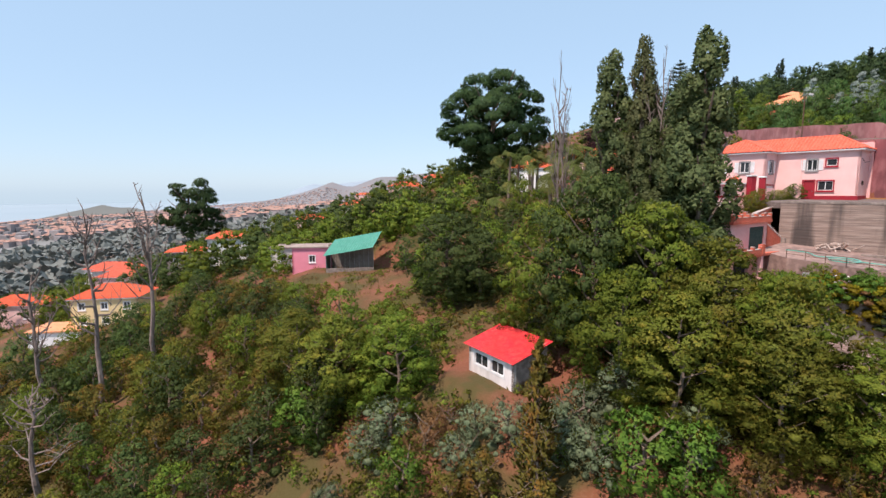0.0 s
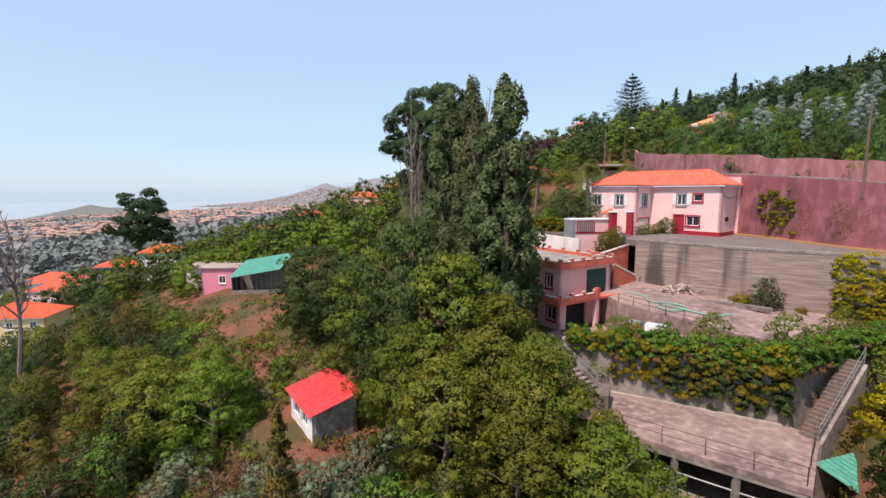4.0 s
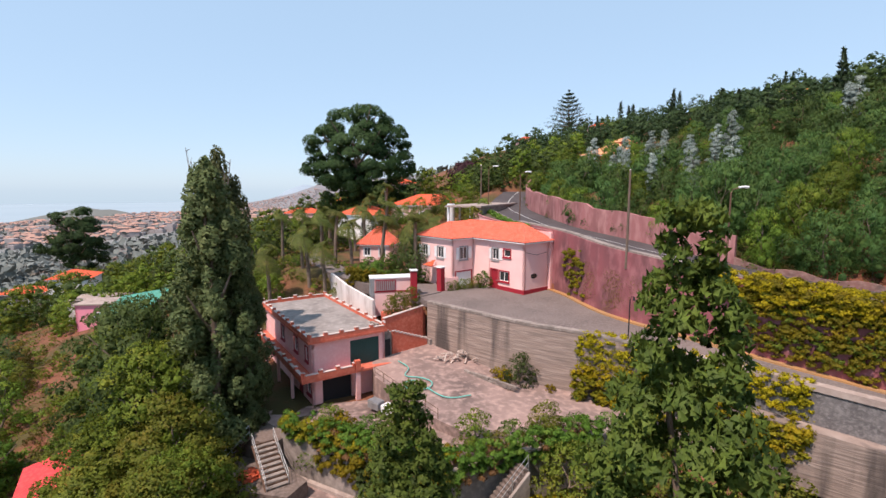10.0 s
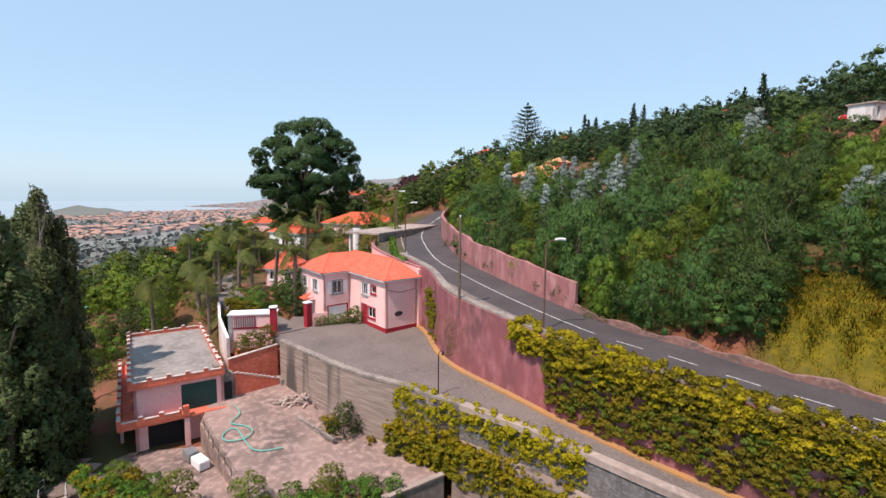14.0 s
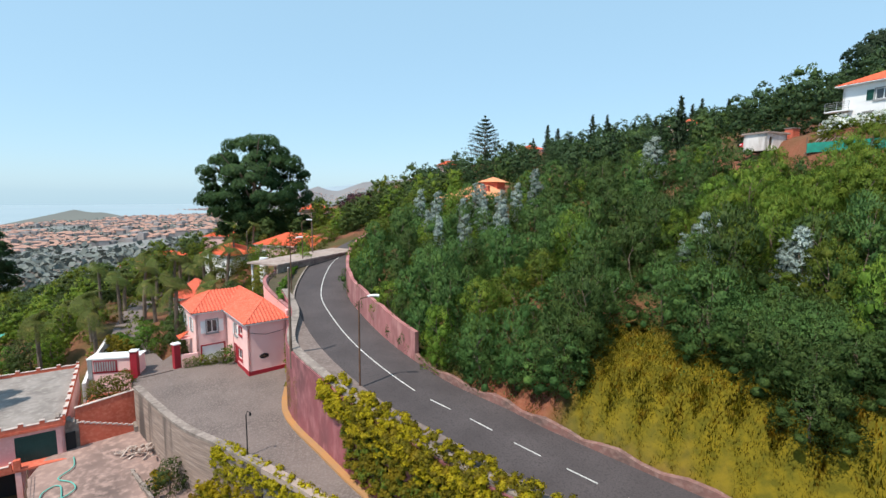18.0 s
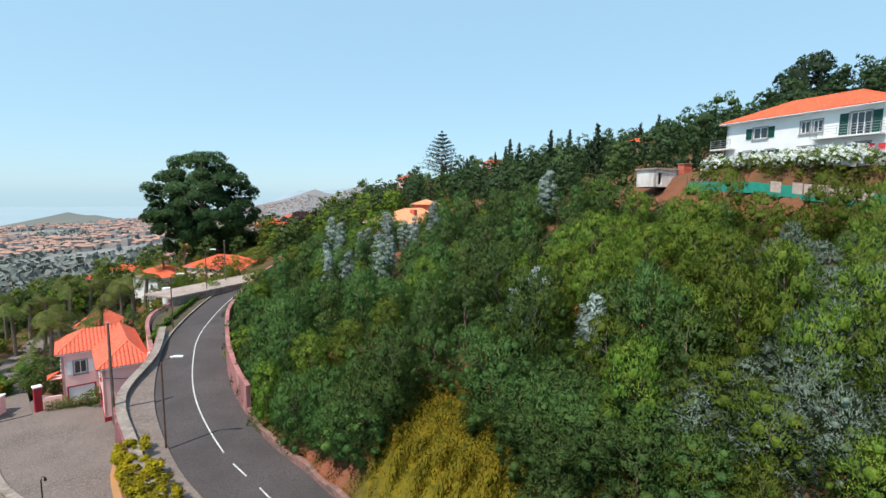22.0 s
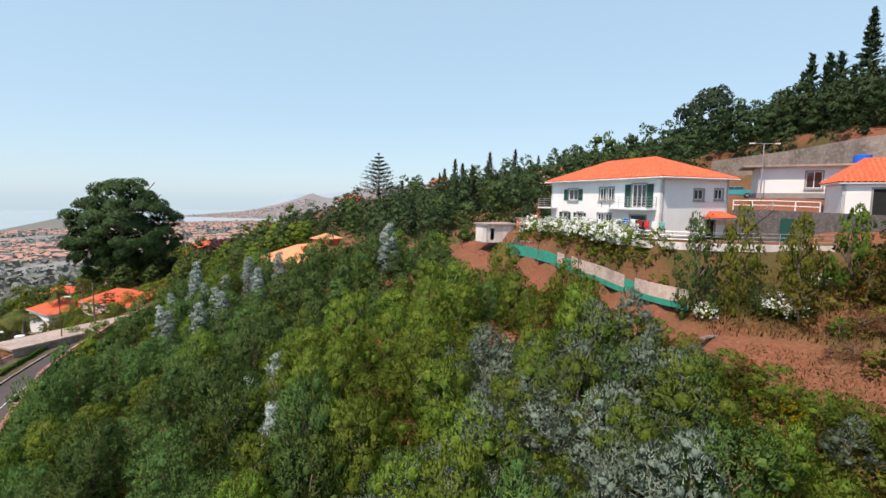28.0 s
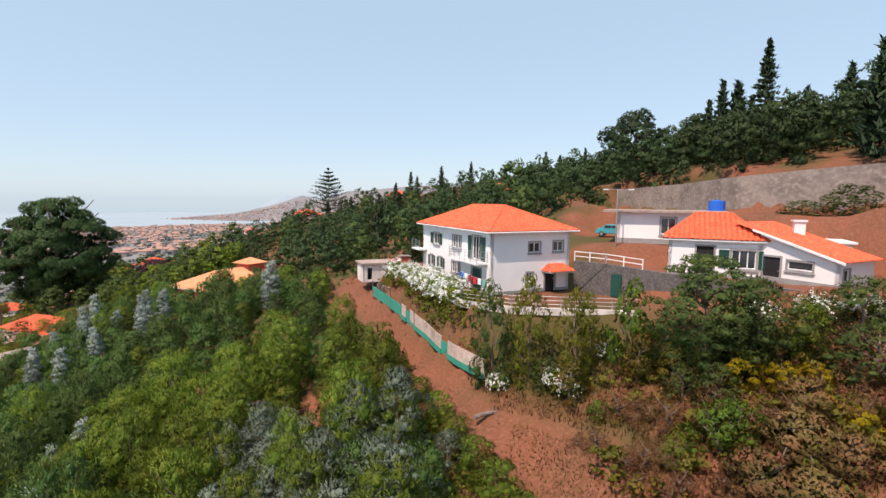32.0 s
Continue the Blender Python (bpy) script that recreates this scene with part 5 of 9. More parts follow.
def crown_blobs(rng, h0, h1, rad, n, taper=0.6, flat=0.8, small=0.42, cone=False):
    """Clumps spread through a crown between heights h0 and h1."""
    out = []
    for i in range(n):
        t = (i + 0.5) / n
        z = h0 + (h1 - h0) * t
        rr = rad * math.sqrt(max(0.05, 1 - abs(2 * t - 0.75) ** 2 * taper)) * rng.uniform(0.25, 1.0) ** 0.7
        a = i * 2.4 + rng.uniform(-0.5, 0.5)
        r = rad * small * rng.uniform(0.6, 1.4) * (1.1 - 0.35 * t)
        if cone:
            rr = rad * (1 - 0.95 * t) ** 0.75 * rng.uniform(0.1, 1.0) ** 0.6
            r = rad * small * rng.uniform(0.5, 1.3) * (1.05 - 0.8 * t)
        out.append((rr * math.cos(a), rr * math.sin(a), z - r * 0.4, r, r * flat))
    return out


GOLD = 1.618
ICO = np.array([(-1, GOLD, 0), (1, GOLD, 0), (-1, -GOLD, 0), (1, -GOLD, 0), (0, -1, GOLD), (0, 1, GOLD), (0, -1, -GOLD), (0, 1, -GOLD), (GOLD, 0, -1), (GOLD, 0, 1), (-GOLD, 0, -1), (-GOLD, 0, 1)]) / 1.902
ICO_F = np.array([(0, 11, 5), (0, 5, 1), (0, 1, 7), (0, 7, 10), (0, 10, 11), (1, 5, 9), (5, 11, 4), (11, 10, 2), (10, 7, 6), (7, 1, 8), (3, 9, 4), (3, 4, 2), (3, 2, 6), (3, 6, 8), (3, 8, 9), (4, 9, 5), (2, 4, 11), (6, 2, 10), (8, 6, 7), (9, 8, 1)])


def sprays(pts, out, size, rng, aspect=0.45, up=0.35, loose=0.7, flat=0.0):
    """A pointed three-cornered spray at each point, growing outwards and up, a share of them lying flat to the clump; its shading follows the clump."""
    n = len(pts)
    on = out / (np.linalg.norm(out, axis=1)[:, None] + 1e-9)
    a = out + rng.normal(0, loose, (n, 3)) + np.array([0, 0, up])
    side = out + rng.normal(0, 0.6, (n, 3))
    if flat:
        lying = rng.uniform(0, 1, (n, 1)) < flat
        t = rng.normal(0, 1, (n, 3))
        t -= (t * on).sum(1)[:, None] * on
        t /= np.linalg.norm(t, axis=1)[:, None] + 1e-9
        a = np.where(lying, t + on * 0.35 + np.array([0, 0, up * 0.4]), a)
        side = np.where(lying, on + rng.normal(0, 0.35, (n, 3)), side)
    a /= np.linalg.norm(a, axis=1)[:, None] + 1e-9
    b = np.cross(a, side)
    b /= np.linalg.norm(b, axis=1)[:, None] + 1e-9
    s = size * rng.uniform(0.6, 1.4, (n, 1))
    V = np.stack([pts - a * s * 0.4 - b * s * aspect * 0.5, pts - a * s * 0.4 + b * s * aspect * 0.5, pts + a * s * 0.6], 1)
    nn = out + rng.normal(0, 0.18, (n, 3)) + np.array([0, 0, 0.15])
    nn /= np.linalg.norm(nn, axis=1)[:, None] + 1e-9
    return V.reshape(-1, 3), np.arange(n * 3).reshape(-1, 3), np.repeat(nn, 3, 0)


def cores(blobs, rng, r=0.6):
    """The closed inner mass of leaf clumps: a lumpy round for each."""
    V, F, N = [], [], []
    for i, (x, y, z, a, b) in enumerate(blobs):
        k = 1 + 0.2 * np.sin(ICO @ rng.normal(0, 2.2, 3) + rng.uniform(0, 6))
        V.append(ICO * k[:, None] * np.array([a * r, a * r, b * r]) + np.array([x, y, z]))
        F.append(ICO_F + 12 * i)
        N.append(ICO)
    return np.concatenate(V), np.concatenate(F), np.concatenate(N)


def joined(*soups):
    k, V, F, N = 0, [], [], []
    for v, f, n in soups:
        V.append(v)
        F.append(f + k)
        N.append(n)
        k += len(v)
    return np.concatenate(V), np.concatenate(F), np.concatenate(N)


def soup_mesh(name, soup, mat):
    """A leaf mesh whose leaves are shaded as the round clump that they make."""
    V, F, N = soup
    me = bpy.data.meshes.new(name)
    me.vertices.add(len(V))
    me.vertices.foreach_set("co", np.ascontiguousarray(V, dtype=np.float32).ravel())
    me.loops.add(len(F) * 3)
    me.loops.foreach_set("vertex_index", np.ascontiguousarray(F, dtype=np.int32).ravel())
    me.polygons.add(len(F))
    me.polygons.foreach_set("loop_start", np.arange(0, len(F) * 3, 3, dtype=np.int32))
    me.materials.append(mat)
    me.update(calc_edges=True)
    me.shade_smooth()
    me.normals_split_custom_set_from_vertices(np.ascontiguousarray(N, dtype=np.float32))
    return me


def trunk_bm(h, r, rng, limbs=5, spread=1.5, top=0.9, lean=0.3):
    bm = bmesh.new()
    pts = [Vector((0, 0, -0.8))]
    for i in range(1, 6):
        pts.append(Vector((rng.uniform(-lean, lean), rng.uniform(-lean, lean), h * i / 5)))
    tube(pts, r, r * 0.25, 7, bm)
    for i in range(limbs):
        t = 0.35 + 0.55 * i / max(1, limbs)
        base = pts[min(4, int(t * 5))].lerp(pts[min(5, int(t * 5) + 1)], (t * 5) % 1)
        a = i * 2.4 + rng.uniform(-0.4, 0.4)
        e = base + Vector((math.cos(a) * spread, math.sin(a) * spread, spread * top))
        mid = base.lerp(e, 0.5) + Vector((0, 0, -0.1 * spread))
        tube([base, mid, e], r * 0.45, r * 0.12, 5, bm)
    return bm


ARR = {}


def make_tree(name, label, seed, h, rad, leaf_mat, n, leaf, h0=0.3, clumps=14, taper=0.6, flat=0.8, small=0.42, trunk=0.16, limbs=5, bark=None, cat="tree", aspect=0.7, shell=0.7, core=True, cr=0.5, up=0.3, loose=0.7, cone=False, lobes=None, lie=0.6, cl=1.0):
    rng = np.random.RandomState(seed)
    t = thing(name, pose(0, 0, -500), label, cat)
    part("trunk", trunk_bm(h * 0.8, trunk, rng, limbs, rad * (0.2 if cone else 0.6)), bark or M_BARK, t)
    blobs = crown_blobs(rng, h * h0, h * 0.97, rad, int(clumps * 1.9), taper, flat, small * 0.66, cone)
    if lobes:
        blobs = []
        for x, y, z, r in lobes:
            for i in range(clumps):
                d = rng.normal(0, 1, 3)
                d /= np.linalg.norm(d)
                k = r * rng.uniform(0.2, 0.44) * cl
                blobs.append((x + d[0] * r * 0.72, y + d[1] * r * 0.72, z + d[2] * r * 0.66, k, k * 0.85))
    p, d = outer_points(blobs, n, rng, shell)
    mid = np.array([0, 0, h * (h0 + 1) / 2])
    o = (p - mid) / np.array([rad, rad, h * 0.5])
    soup = sprays(p, d * 0.45 + o * 1.1, leaf, rng, aspect, up, loose, lie)
    if cr:
        soup = joined(soup, cores(blobs if core else blobs[::2], rng, cr))
    part("crown", soup_mesh("crown", soup, leaf_mat), None, t)
    ARR[t.name] = soup
    return t


def make_poplar(seed, h, leaf_mat, n, name="poplar", label="tall narrow poplar with dense dark leaves"):
    rng = np.random.RandomState(seed)
    t = thing(name, pose(0, 0, -500), label, "tree")
    part("trunk", trunk_bm(h * 0.9, 0.28, rng, 8, 1.2, 2.2, 0.25), M_BARK, t)
    blobs = []
    for i in range(210):
        k = (i / 209) ** 0.9
        z = h * (0.1 + 0.9 * k)
        rr = (0.25 + 1.8 * (1 - k ** 4) * min(1, 0.5 + 2.2 * k)) * rng.uniform(0.1, 1.0) ** 0.8
        a = rng.uniform(0, 6.3)
        r = (0.66 - 0.22 * k) * rng.uniform(0.4, 1.3)
        blobs.append((rr * math.cos(a), rr * math.sin(a), z - 0.5, r * 0.75, r * 1.7))
    p, d = outer_points(blobs, n, rng, 0.7)
    o = p / np.array([1.6, 1.6, 1e9])
    part("crown", soup_mesh("crown", joined(sprays(p, d * 0.6 + o * 0.5, 0.21, rng, 0.7, 0.5, 0.9, 0.6), cores(blobs, rng, 0.45)), leaf_mat), None, t)
    return t


def make_conifer(seed, h, rad, mat, tiers, per, name="pine", label="dark conifer on the skyline", droop=0.15, leaf=0.5, n_leaf=26, bare=0.12, level=False):
    rng = np.random.RandomState(seed)
    t = thing(name, pose(0, 0, -500), label, "tree")
    bm = tube([(0, 0, -1), (0, 0, h * 0.5), (0, 0, h)], 0.03 * h ** 0.8, 0.03, 7)
    P, D = [], []
    for i in range(tiers):
        k = i / (tiers - 1)
        z0_ = h * (bare + (1 - bare) * k)
        for j in range(per):
            a = 2 * math.pi * (j + rng.uniform(-0.3, 0.3)) / per + i * 0.7
            z = z0_ + (0 if level else rng.uniform(-0.6, 0.6) * h / tiers)
            L = rad * (1 - k) ** 0.8 * (rng.uniform(0.85, 1.1) if level else rng.uniform(0.55, 1.15)) + 0.15
            e = np.array([math.cos(a) * L, math.sin(a) * L, z + L * 0.25 - L * droop])
            b = np.array([0, 0, z])
            tube([b, (b + e) / 2 + np.array([0, 0, L * 0.04]), e], 0.02 + 0.012 * L, 0.012, 4, bm)
            s = rng.uniform(0.2, 1.0, (n_leaf, 1))
            q = b + (e - b) * s + rng.normal(0, 0.09 * L + 0.04, (n_leaf, 3)) * np.array([1, 1, 0.4])
            P.append(q)
            D.append(np.tile(np.array([[0, 0, 1.0]]), (n_leaf, 1)))
    part("trunk", bm, M_BARK, t)
    P = np.concatenate(P)
    o = P * np.array([1, 1, 0])
    o = o / (np.linalg.norm(o, axis=1)[:, None] + 0.3) + np.array([0, 0, 0.5])
    q = sprays(P, o, leaf, rng, 0.35, 0.1, 0.4)
    part("crown", soup_mesh("crown", q, mat), None, t)
    ARR[t.name] = q
    return t


def make_palm(seed, h, n_frond=30, L=1.8):
    rng = np.random.RandomState(seed)
    t = thing("palm_tree", pose(0, 0, -500), "palm tree with arching fronds and a slim ringed trunk", "palm")
    lean = rng.uniform(-0.5, 0.5, 2)
    part("trunk", tube([(0, 0, -0.8), (lean[0] * 0.3, lean[1] * 0.3, h * 0.5), (lean[0], lean[1], h)], 0.22, 0.15, 8), M_BARK, t)
    Q = []
    for i in range(n_frond):
        a = 2.4 * i
        up = 0.15 + 1.35 * ((i * 0.618) % 1.0)
        pts = []
        for j in range(7):
            s = j / 6
            r = L * s * (0.9 - 0.2 * up * s)
            pts.append(np.array([lean[0] + math.cos(a) * r, lean[1] + math.sin(a) * r, h + up * L * s * 0.85 - L * 0.95 * s * s]))
        side = np.array([-math.sin(a), math.cos(a), 0])
        for p0, p1 in zip(pts, pts[1:]):
            for m in range(4):
                c = p0 + (p1 - p0) * m / 4
                d = p1 - p0
                for sg in (-1, 1):
                    tip = c + side * sg * L * 0.2 * (1.15 - 0.5 * abs(m / 4 - 0.5)) + d * 0.45 - np.array([0, 0, L * 0.07])
                    Q.append([c, c + d * 0.12, tip + d * 0.05, tip])
    part("fronds", quads_of("fronds", np.array(Q), M_PALM), None, t)
    return t


def make_dead(seed, h, name="dead_tree", label="leafless dead tree with bleached branches"):
    rng = np.random.RandomState(seed)
    t = thing(name, pose(0, 0, -500), label, "tree")
    bm = bmesh.new()
    pts = [Vector((rng.uniform(-.3, .3), rng.uniform(-.3, .3), h * i / 6 - (0.8 if i == 0 else 0))) for i in range(7)]
    tube(pts, 0.36, 0.07, 7, bm)
    for i in range(16):
        k = rng.uniform(0.4, 0.98)
        b = pts[int(k * 6)].lerp(pts[min(6, int(k * 6) + 1)], (k * 6) % 1)
        a, L = rng.uniform(0, 6.3), h * 0.3 * (1.2 - k) + 0.8
        e = b + Vector((math.cos(a) * L * 0.7, math.sin(a) * L * 0.7, L * rng.uniform(0.3, 1.0)))
        tube([b, b.lerp(e, 0.5) - Vector((0, 0, 0.15 * L)), e], 0.12, 0.035, 5, bm)
        for m in range(4):
            q = b.lerp(e, rng.uniform(0.35, 1.0))
            f = q + Vector((rng.uniform(-1, 1), rng.uniform(-1, 1), rng.uniform(0.2, 1.1))) * L * 0.35
            tube([q, f], 0.045, 0.018, 4, bm)
    part("trunk", bm, M_DEAD, t)
    return t


def plant(proto, x, y, s=1.0, z=None, rz=None, sz=None):
    zz = gz1(x, y) - 0.1 if z is None else z
    rz = RNG.uniform(0, 360) if rz is None else rz
    return copy_thing(proto, pose(x, y, zz, 0, 0, rz) @ Matrix.Diagonal((s, s, s if sz is None else sz, 1)))


# prototypes (kept deep under the ground sheet's far corner and removed at the end)
PROTO = dict(
    bigd=[make_tree("broadleaf_tree", "tall dark-green broadleaf tree beside the shed", 15 + i, 12.0, 4.6, L_DARK, 15000, 0.21, 0.08, 46, small=0.3, trunk=0.25, limbs=8) for i in range(1)],
    bigm=[make_tree("broadleaf_tree", "tall leafy green tree on the slope", 17 + i, 12.0, 4.2, L_MID, 14000, 0.2, 0.06, 46, small=0.3, trunk=0.25, limbs=8) for i in range(2)],
    bigo=[make_tree("olive_green_tree", "tall loose tree with bronze new leaves", 19 + i, 12.0, 3.6, L_OLIVE, 14000, 0.19, 0.05, 48, small=0.3, trunk=0.2, limbs=8, taper=0.8) for i in range(2)],
    dark=[make_tree("broadleaf_tree", "round dark-green broadleaf tree on the slope", 11 + i, 6.0, 2.9, L_DARK, 3000, 0.215, 0.04, 24, small=0.38, core=False) for i in range(2)],
    mid=[make_tree("broadleaf_tree", "leafy green tree on the terraced slope", 21 + i, 6.0, 2.7, L_MID, 3100, 0.21, 0.04, 24, small=0.38, core=False) for i in range(3)],
    olive=[make_tree("olive_green_tree", "olive-green tree with bronze new leaves", 31 + i, 6.0, 2.5, L_OLIVE, 3100, 0.205, 0.04, 26, small=0.36, core=False) for i in range(3)],
    aut=[make_tree("bronze_tree", "shrubby tree turning bronze and yellow", 41 + i, 5.0, 2.0, L_AUT, 2300, 0.2, 0.04, 18, small=0.36, core=False) for i in range(2)],
    light=[make_tree("bright_shrub", "bright green bushy shrub on the bank", 51 + i, 3.2, 1.8, L_LIGHT, 2000, 0.18, 0.02, 12, cat="shrub", core=False) for i in range(2)],
    yel=[make_tree("yellow_shrub", "yellow-leaved bushy shrub on the bank", 55 + i, 3.0, 1.9, L_YEL, 2600, 0.19, 0.02, 12, cat="shrub") for i in range(1)],
    grey=[make_tree("grey_shrub", "grey-green spreading shrub below the shed", 61 + i, 3.0, 2.2, L_GREY, 2200, 0.2, 0.02, 14, cat="shrub", aspect=0.35) for i in range(2)],
    russet=[make_tree("russet_shrub", "leafy green shrub with many russet new leaves", 67, 2.0, 1.5, L_RUSS, 1900, 0.2, 0.02, 14, cat="shrub")],
    dry=[make_tree("dry_shrub", "dry russet bush with thin twigs", 65 + i, 2.2, 1.7, L_RUSTY, 2200, 0.2, 0.0, 12, cat="shrub", aspect=0.18, cr=0, shell=0.2) for i in range(2)],
    aca=[make_tree("young_acacia", "young feathery acacia in a dense thicket", 71 + i, 4.4, 2.2, L_ACA, 6000, 0.185, 0.0, 20, taper=0.55, small=0.46, limbs=3, trunk=0.09, aspect=0.36, core=False, up=0.8, loose=0.5, cr=0.56, lie=0.5) for i in range(3)],
    acad=[make_tree("dark_acacia", "dark bushy acacia in the thicket above the road", 171 + i, 4.6, 2.3, L_ACAD, 5200, 0.205, 0.0, 20, taper=0.5, small=0.46, limbs=3, trunk=0.09, aspect=0.36, core=False, up=0.8, loose=0.5, cr=0.56, lie=0.5) for i in range(3)],
    acaf=[make_tree("dark_acacia", "dark bushy acacia in the thicket above the road", 75 + i, 4.4, 2.2, L_ACAD, 2600, 0.29, 0.0, 15, taper=0.55, small=0.5, limbs=2, trunk=0.09, aspect=0.36, core=False, up=0.8, loose=0.5, cr=0.56, lie=0.5) for i in range(3)],
    blue=[make_tree("young_blue_gum", "young silver-blue eucalyptus in the thicket", 81 + i, 5.4, 0.95, L_BLUE, 2600, 0.2, 0.1, 16, taper=1.0, small=0.55, limbs=3, trunk=0.07, aspect=0.35, up=0.5) for i in range(2)],
    blued=[make_tree("grey_blue_wattle", "grey-blue feathery wattle in the thicket", 85 + i, 4.4, 1.9, L_BLUED, 3800, 0.205, 0.02, 18, taper=0.9, small=0.42, limbs=3, trunk=0.08, aspect=0.27, core=False, up=0.6, loose=0.45, lie=0.35) for i in range(2)],
    fdark=[make_tree("distant_tree", "dark broadleaf tree on the far slope", 14 + i, 7.0, 3.3, L_DARK, 600, 0.46, 0.03, 12, small=0.4, core=False, limbs=2, cr=0.75) for i in range(2)],
    fridge=[make_tree("distant_tree", "dark tree of the ridge wood", 34 + i, 7.0, 2.9, L_RIDGE, 700, 0.42, 0.03, 13, small=0.38, core=False, limbs=2, cr=0.7, taper=0.8) for i in range(3)],
    fmid=[make_tree("distant_tree", "green broadleaf tree on the far slope", 24 + i, 7.0, 3.2, L_MID, 600, 0.46, 0.03, 12, small=0.4, core=False, limbs=2, cr=0.75) for i in range(2)],
    neara=[make_tree("tall_leafy_tree", "tall tree rising beside the cable with glossy leaves", 141, 16.0, 3.4, L_NEAR, 100000, 0.115, 0.02, 190, small=0.29, trunk=0.18, limbs=12, cone=True, cr=0.62, loose=0.6)],
    nearb=[make_tree("tall_olive_tree", "tall loose olive-green tree with fine leaves", 143, 14.0, 3.6, L_OLIVE, 30000, 0.13, 0.02, 120, small=0.27, trunk=0.16, limbs=10, cone=True, cr=0.6)],
    bush_o=[make_tree("low_bush", "low olive bush on the slope", 131 + i, 1.6, 1.2, L_OLIVE, 230, 0.22, 0.0, 5, cat="shrub", core=False) for i in range(2)],
    bush_m=[make_tree("low_bush", "low green bush on the slope", 133 + i, 1.6, 1.2, L_MID, 230, 0.22, 0.0, 5, cat="shrub", core=False) for i in range(2)],
    bush_a=[make_tree("low_bush", "low bronze bush on the slope", 135 + i, 1.4, 1.2, L_AUT, 230, 0.21, 0.0, 5, cat="shrub", core=False) for i in range(2)],
    bush_r=[make_tree("low_bush", "dry brown bush on the slope", 137 + i, 1.2, 1.1, L_RUSTY, 260, 0.24, 0.0, 6, cat="shrub", aspect=0.18, cr=0) for i in range(2)],
    pop=[make_poplar(91, 21.0, L_POP, 13000, label="tall pale poplar with thin silvery leaves"), make_poplar(92, 21.0, L_POPD, 24000)],
    pine=[make_conifer(101 + i, 9.0, 2.0, L_CONI, 16, 5, leaf=0.8, n_leaf=8) for i in range(3)],
    weep=[make_conifer(105, 9.0, 2.2, L_AUT, 16, 8, "drooping_conifer", "drooping olive conifer before the shed", 0.75, 0.4, 30, 0.05)],
    dead=[make_dead(111 + i, 16.0) for i in range(2)],
    palm=[make_palm(121 + i, 5.0) for i in range(2)],
)


def pick(kind):
    c = PROTO[kind]
    return c[RNG.randint(len(c))]


# the great tree beyond the houses, the araucaria and other landmarks
def landmark_trees():
    big = make_tree("great_tree", "huge old spreading evergreen tree with a dark crown", 5, 30.0, 16.0, L_GREAT, 80000, 0.42, 0.08, 24, trunk=0.9, limbs=12, cr=0.55, cl=0.82,
                    lobes=[(-8.5, 0, 19, 6.0), (-4, 2, 23.5, 6.0), (3.5, -1, 24.5, 6.2), (8.5, 1, 19.5, 6.6), (11.5, -1, 13.5, 4.8), (-11.5, 0, 12.5, 4.4), (-7, -3, 11, 6.0), (0, -2, 17, 8.0), (6, -3, 11, 7.0), (-2, 0, 8, 6.5), (9, 2, 6, 5.5), (-6, 0, 5, 5.0)])
    big.matrix_basis = pose(14, 136, 33.0)
    ar = make_conifer(6, 15.5, 7.2, L_CONI, 11, 9, "araucaria", "Norfolk pine with level tiers above the villa", -0.05, 0.6, 34, 0.14, True)
    ar.matrix_basis = pose(79.5, 165, 57.0)
    tall = make_conifer(8, 21.0, 2.9, L_CONI, 34, 6, "tall_conifer", "tall slim conifer above the wall", 0.1, 0.6, 30, 0.1)
    tall.matrix_basis = pose(161, 78, 64.5)
    far = make_tree("umbrella_tree", "dark spreading tree at the edge of the town", 9, 26.0, 10.5, L_GREAT, 26000, 0.42, 0.22, 20, trunk=0.6, limbs=8, cr=0.6, cl=0.85,
                    lobes=[(-7, 0, 12, 4.4), (-3, 1, 17.5, 3.6), (3, 0, 21, 5.2), (6.5, -1, 16, 5.2), (0, 0, 12, 6.0), (7.5, 1, 10, 4.4), (-3.5, 0, 21.5, 3.0), (2, 0, 6, 5.0)])
    far.matrix_basis = pose(-85, 160, 9.0)
    pu = make_tree("purple_tree", "dark purple-leaved tree beside the great tree", 10, 9.0, 5.2, L_PURP, 6000, 0.45, 0.2, 24, trunk=0.3)
    pu.matrix_basis = pose(43, 130, 38.5)
    nb = make_tree("broad_pine", "broad dark stone pine on the ridge", 12, 14.0, 6.0, L_CONI, 6000, 0.5, 0.35, 24, trunk=0.3)
    nb.matrix_basis = pose(153.4, 104, 66.5)


landmark_trees()

for x, y, top, k in ((15.6, 45.2, 42.3, 1), (17.6, 43.3, 43.4, 0), (19.6, 36.8, 41.6, 1), (19.9, 40.4, 38.5, 1), (17.4, 40.2, 35.5, 1), (18.6, 44.2, 41.0, 0), (21.0, 38.6, 34.0, 1)):
    z = gz1(x, y) - 0.1
    plant(PROTO["pop"][k], x, y, (top - z) / 21.0 * (1.2 if k else 0.85), z, sz=(top - z) / 21.0)
for x, y, top in ((12.06, 50, 42.5), (12.8, 51.2, 39.5), (18.7, 41.8, 41.0)):
    z = gz1(x, y)
    plant(PROTO["dead"][1], x, y, 0.42, z, sz=(top - z) / 16)
for x, y, top, k in ((-38.5, 51, 27, 0), (-36.5, 58, 30, 1), (-46, 52, 21, 1), (-33, 36, 14, 0)):
    z = gz1(x, y)
    plant(PROTO["dead"][k], x, y, 0.9, z, sz=(top - z) / 16)

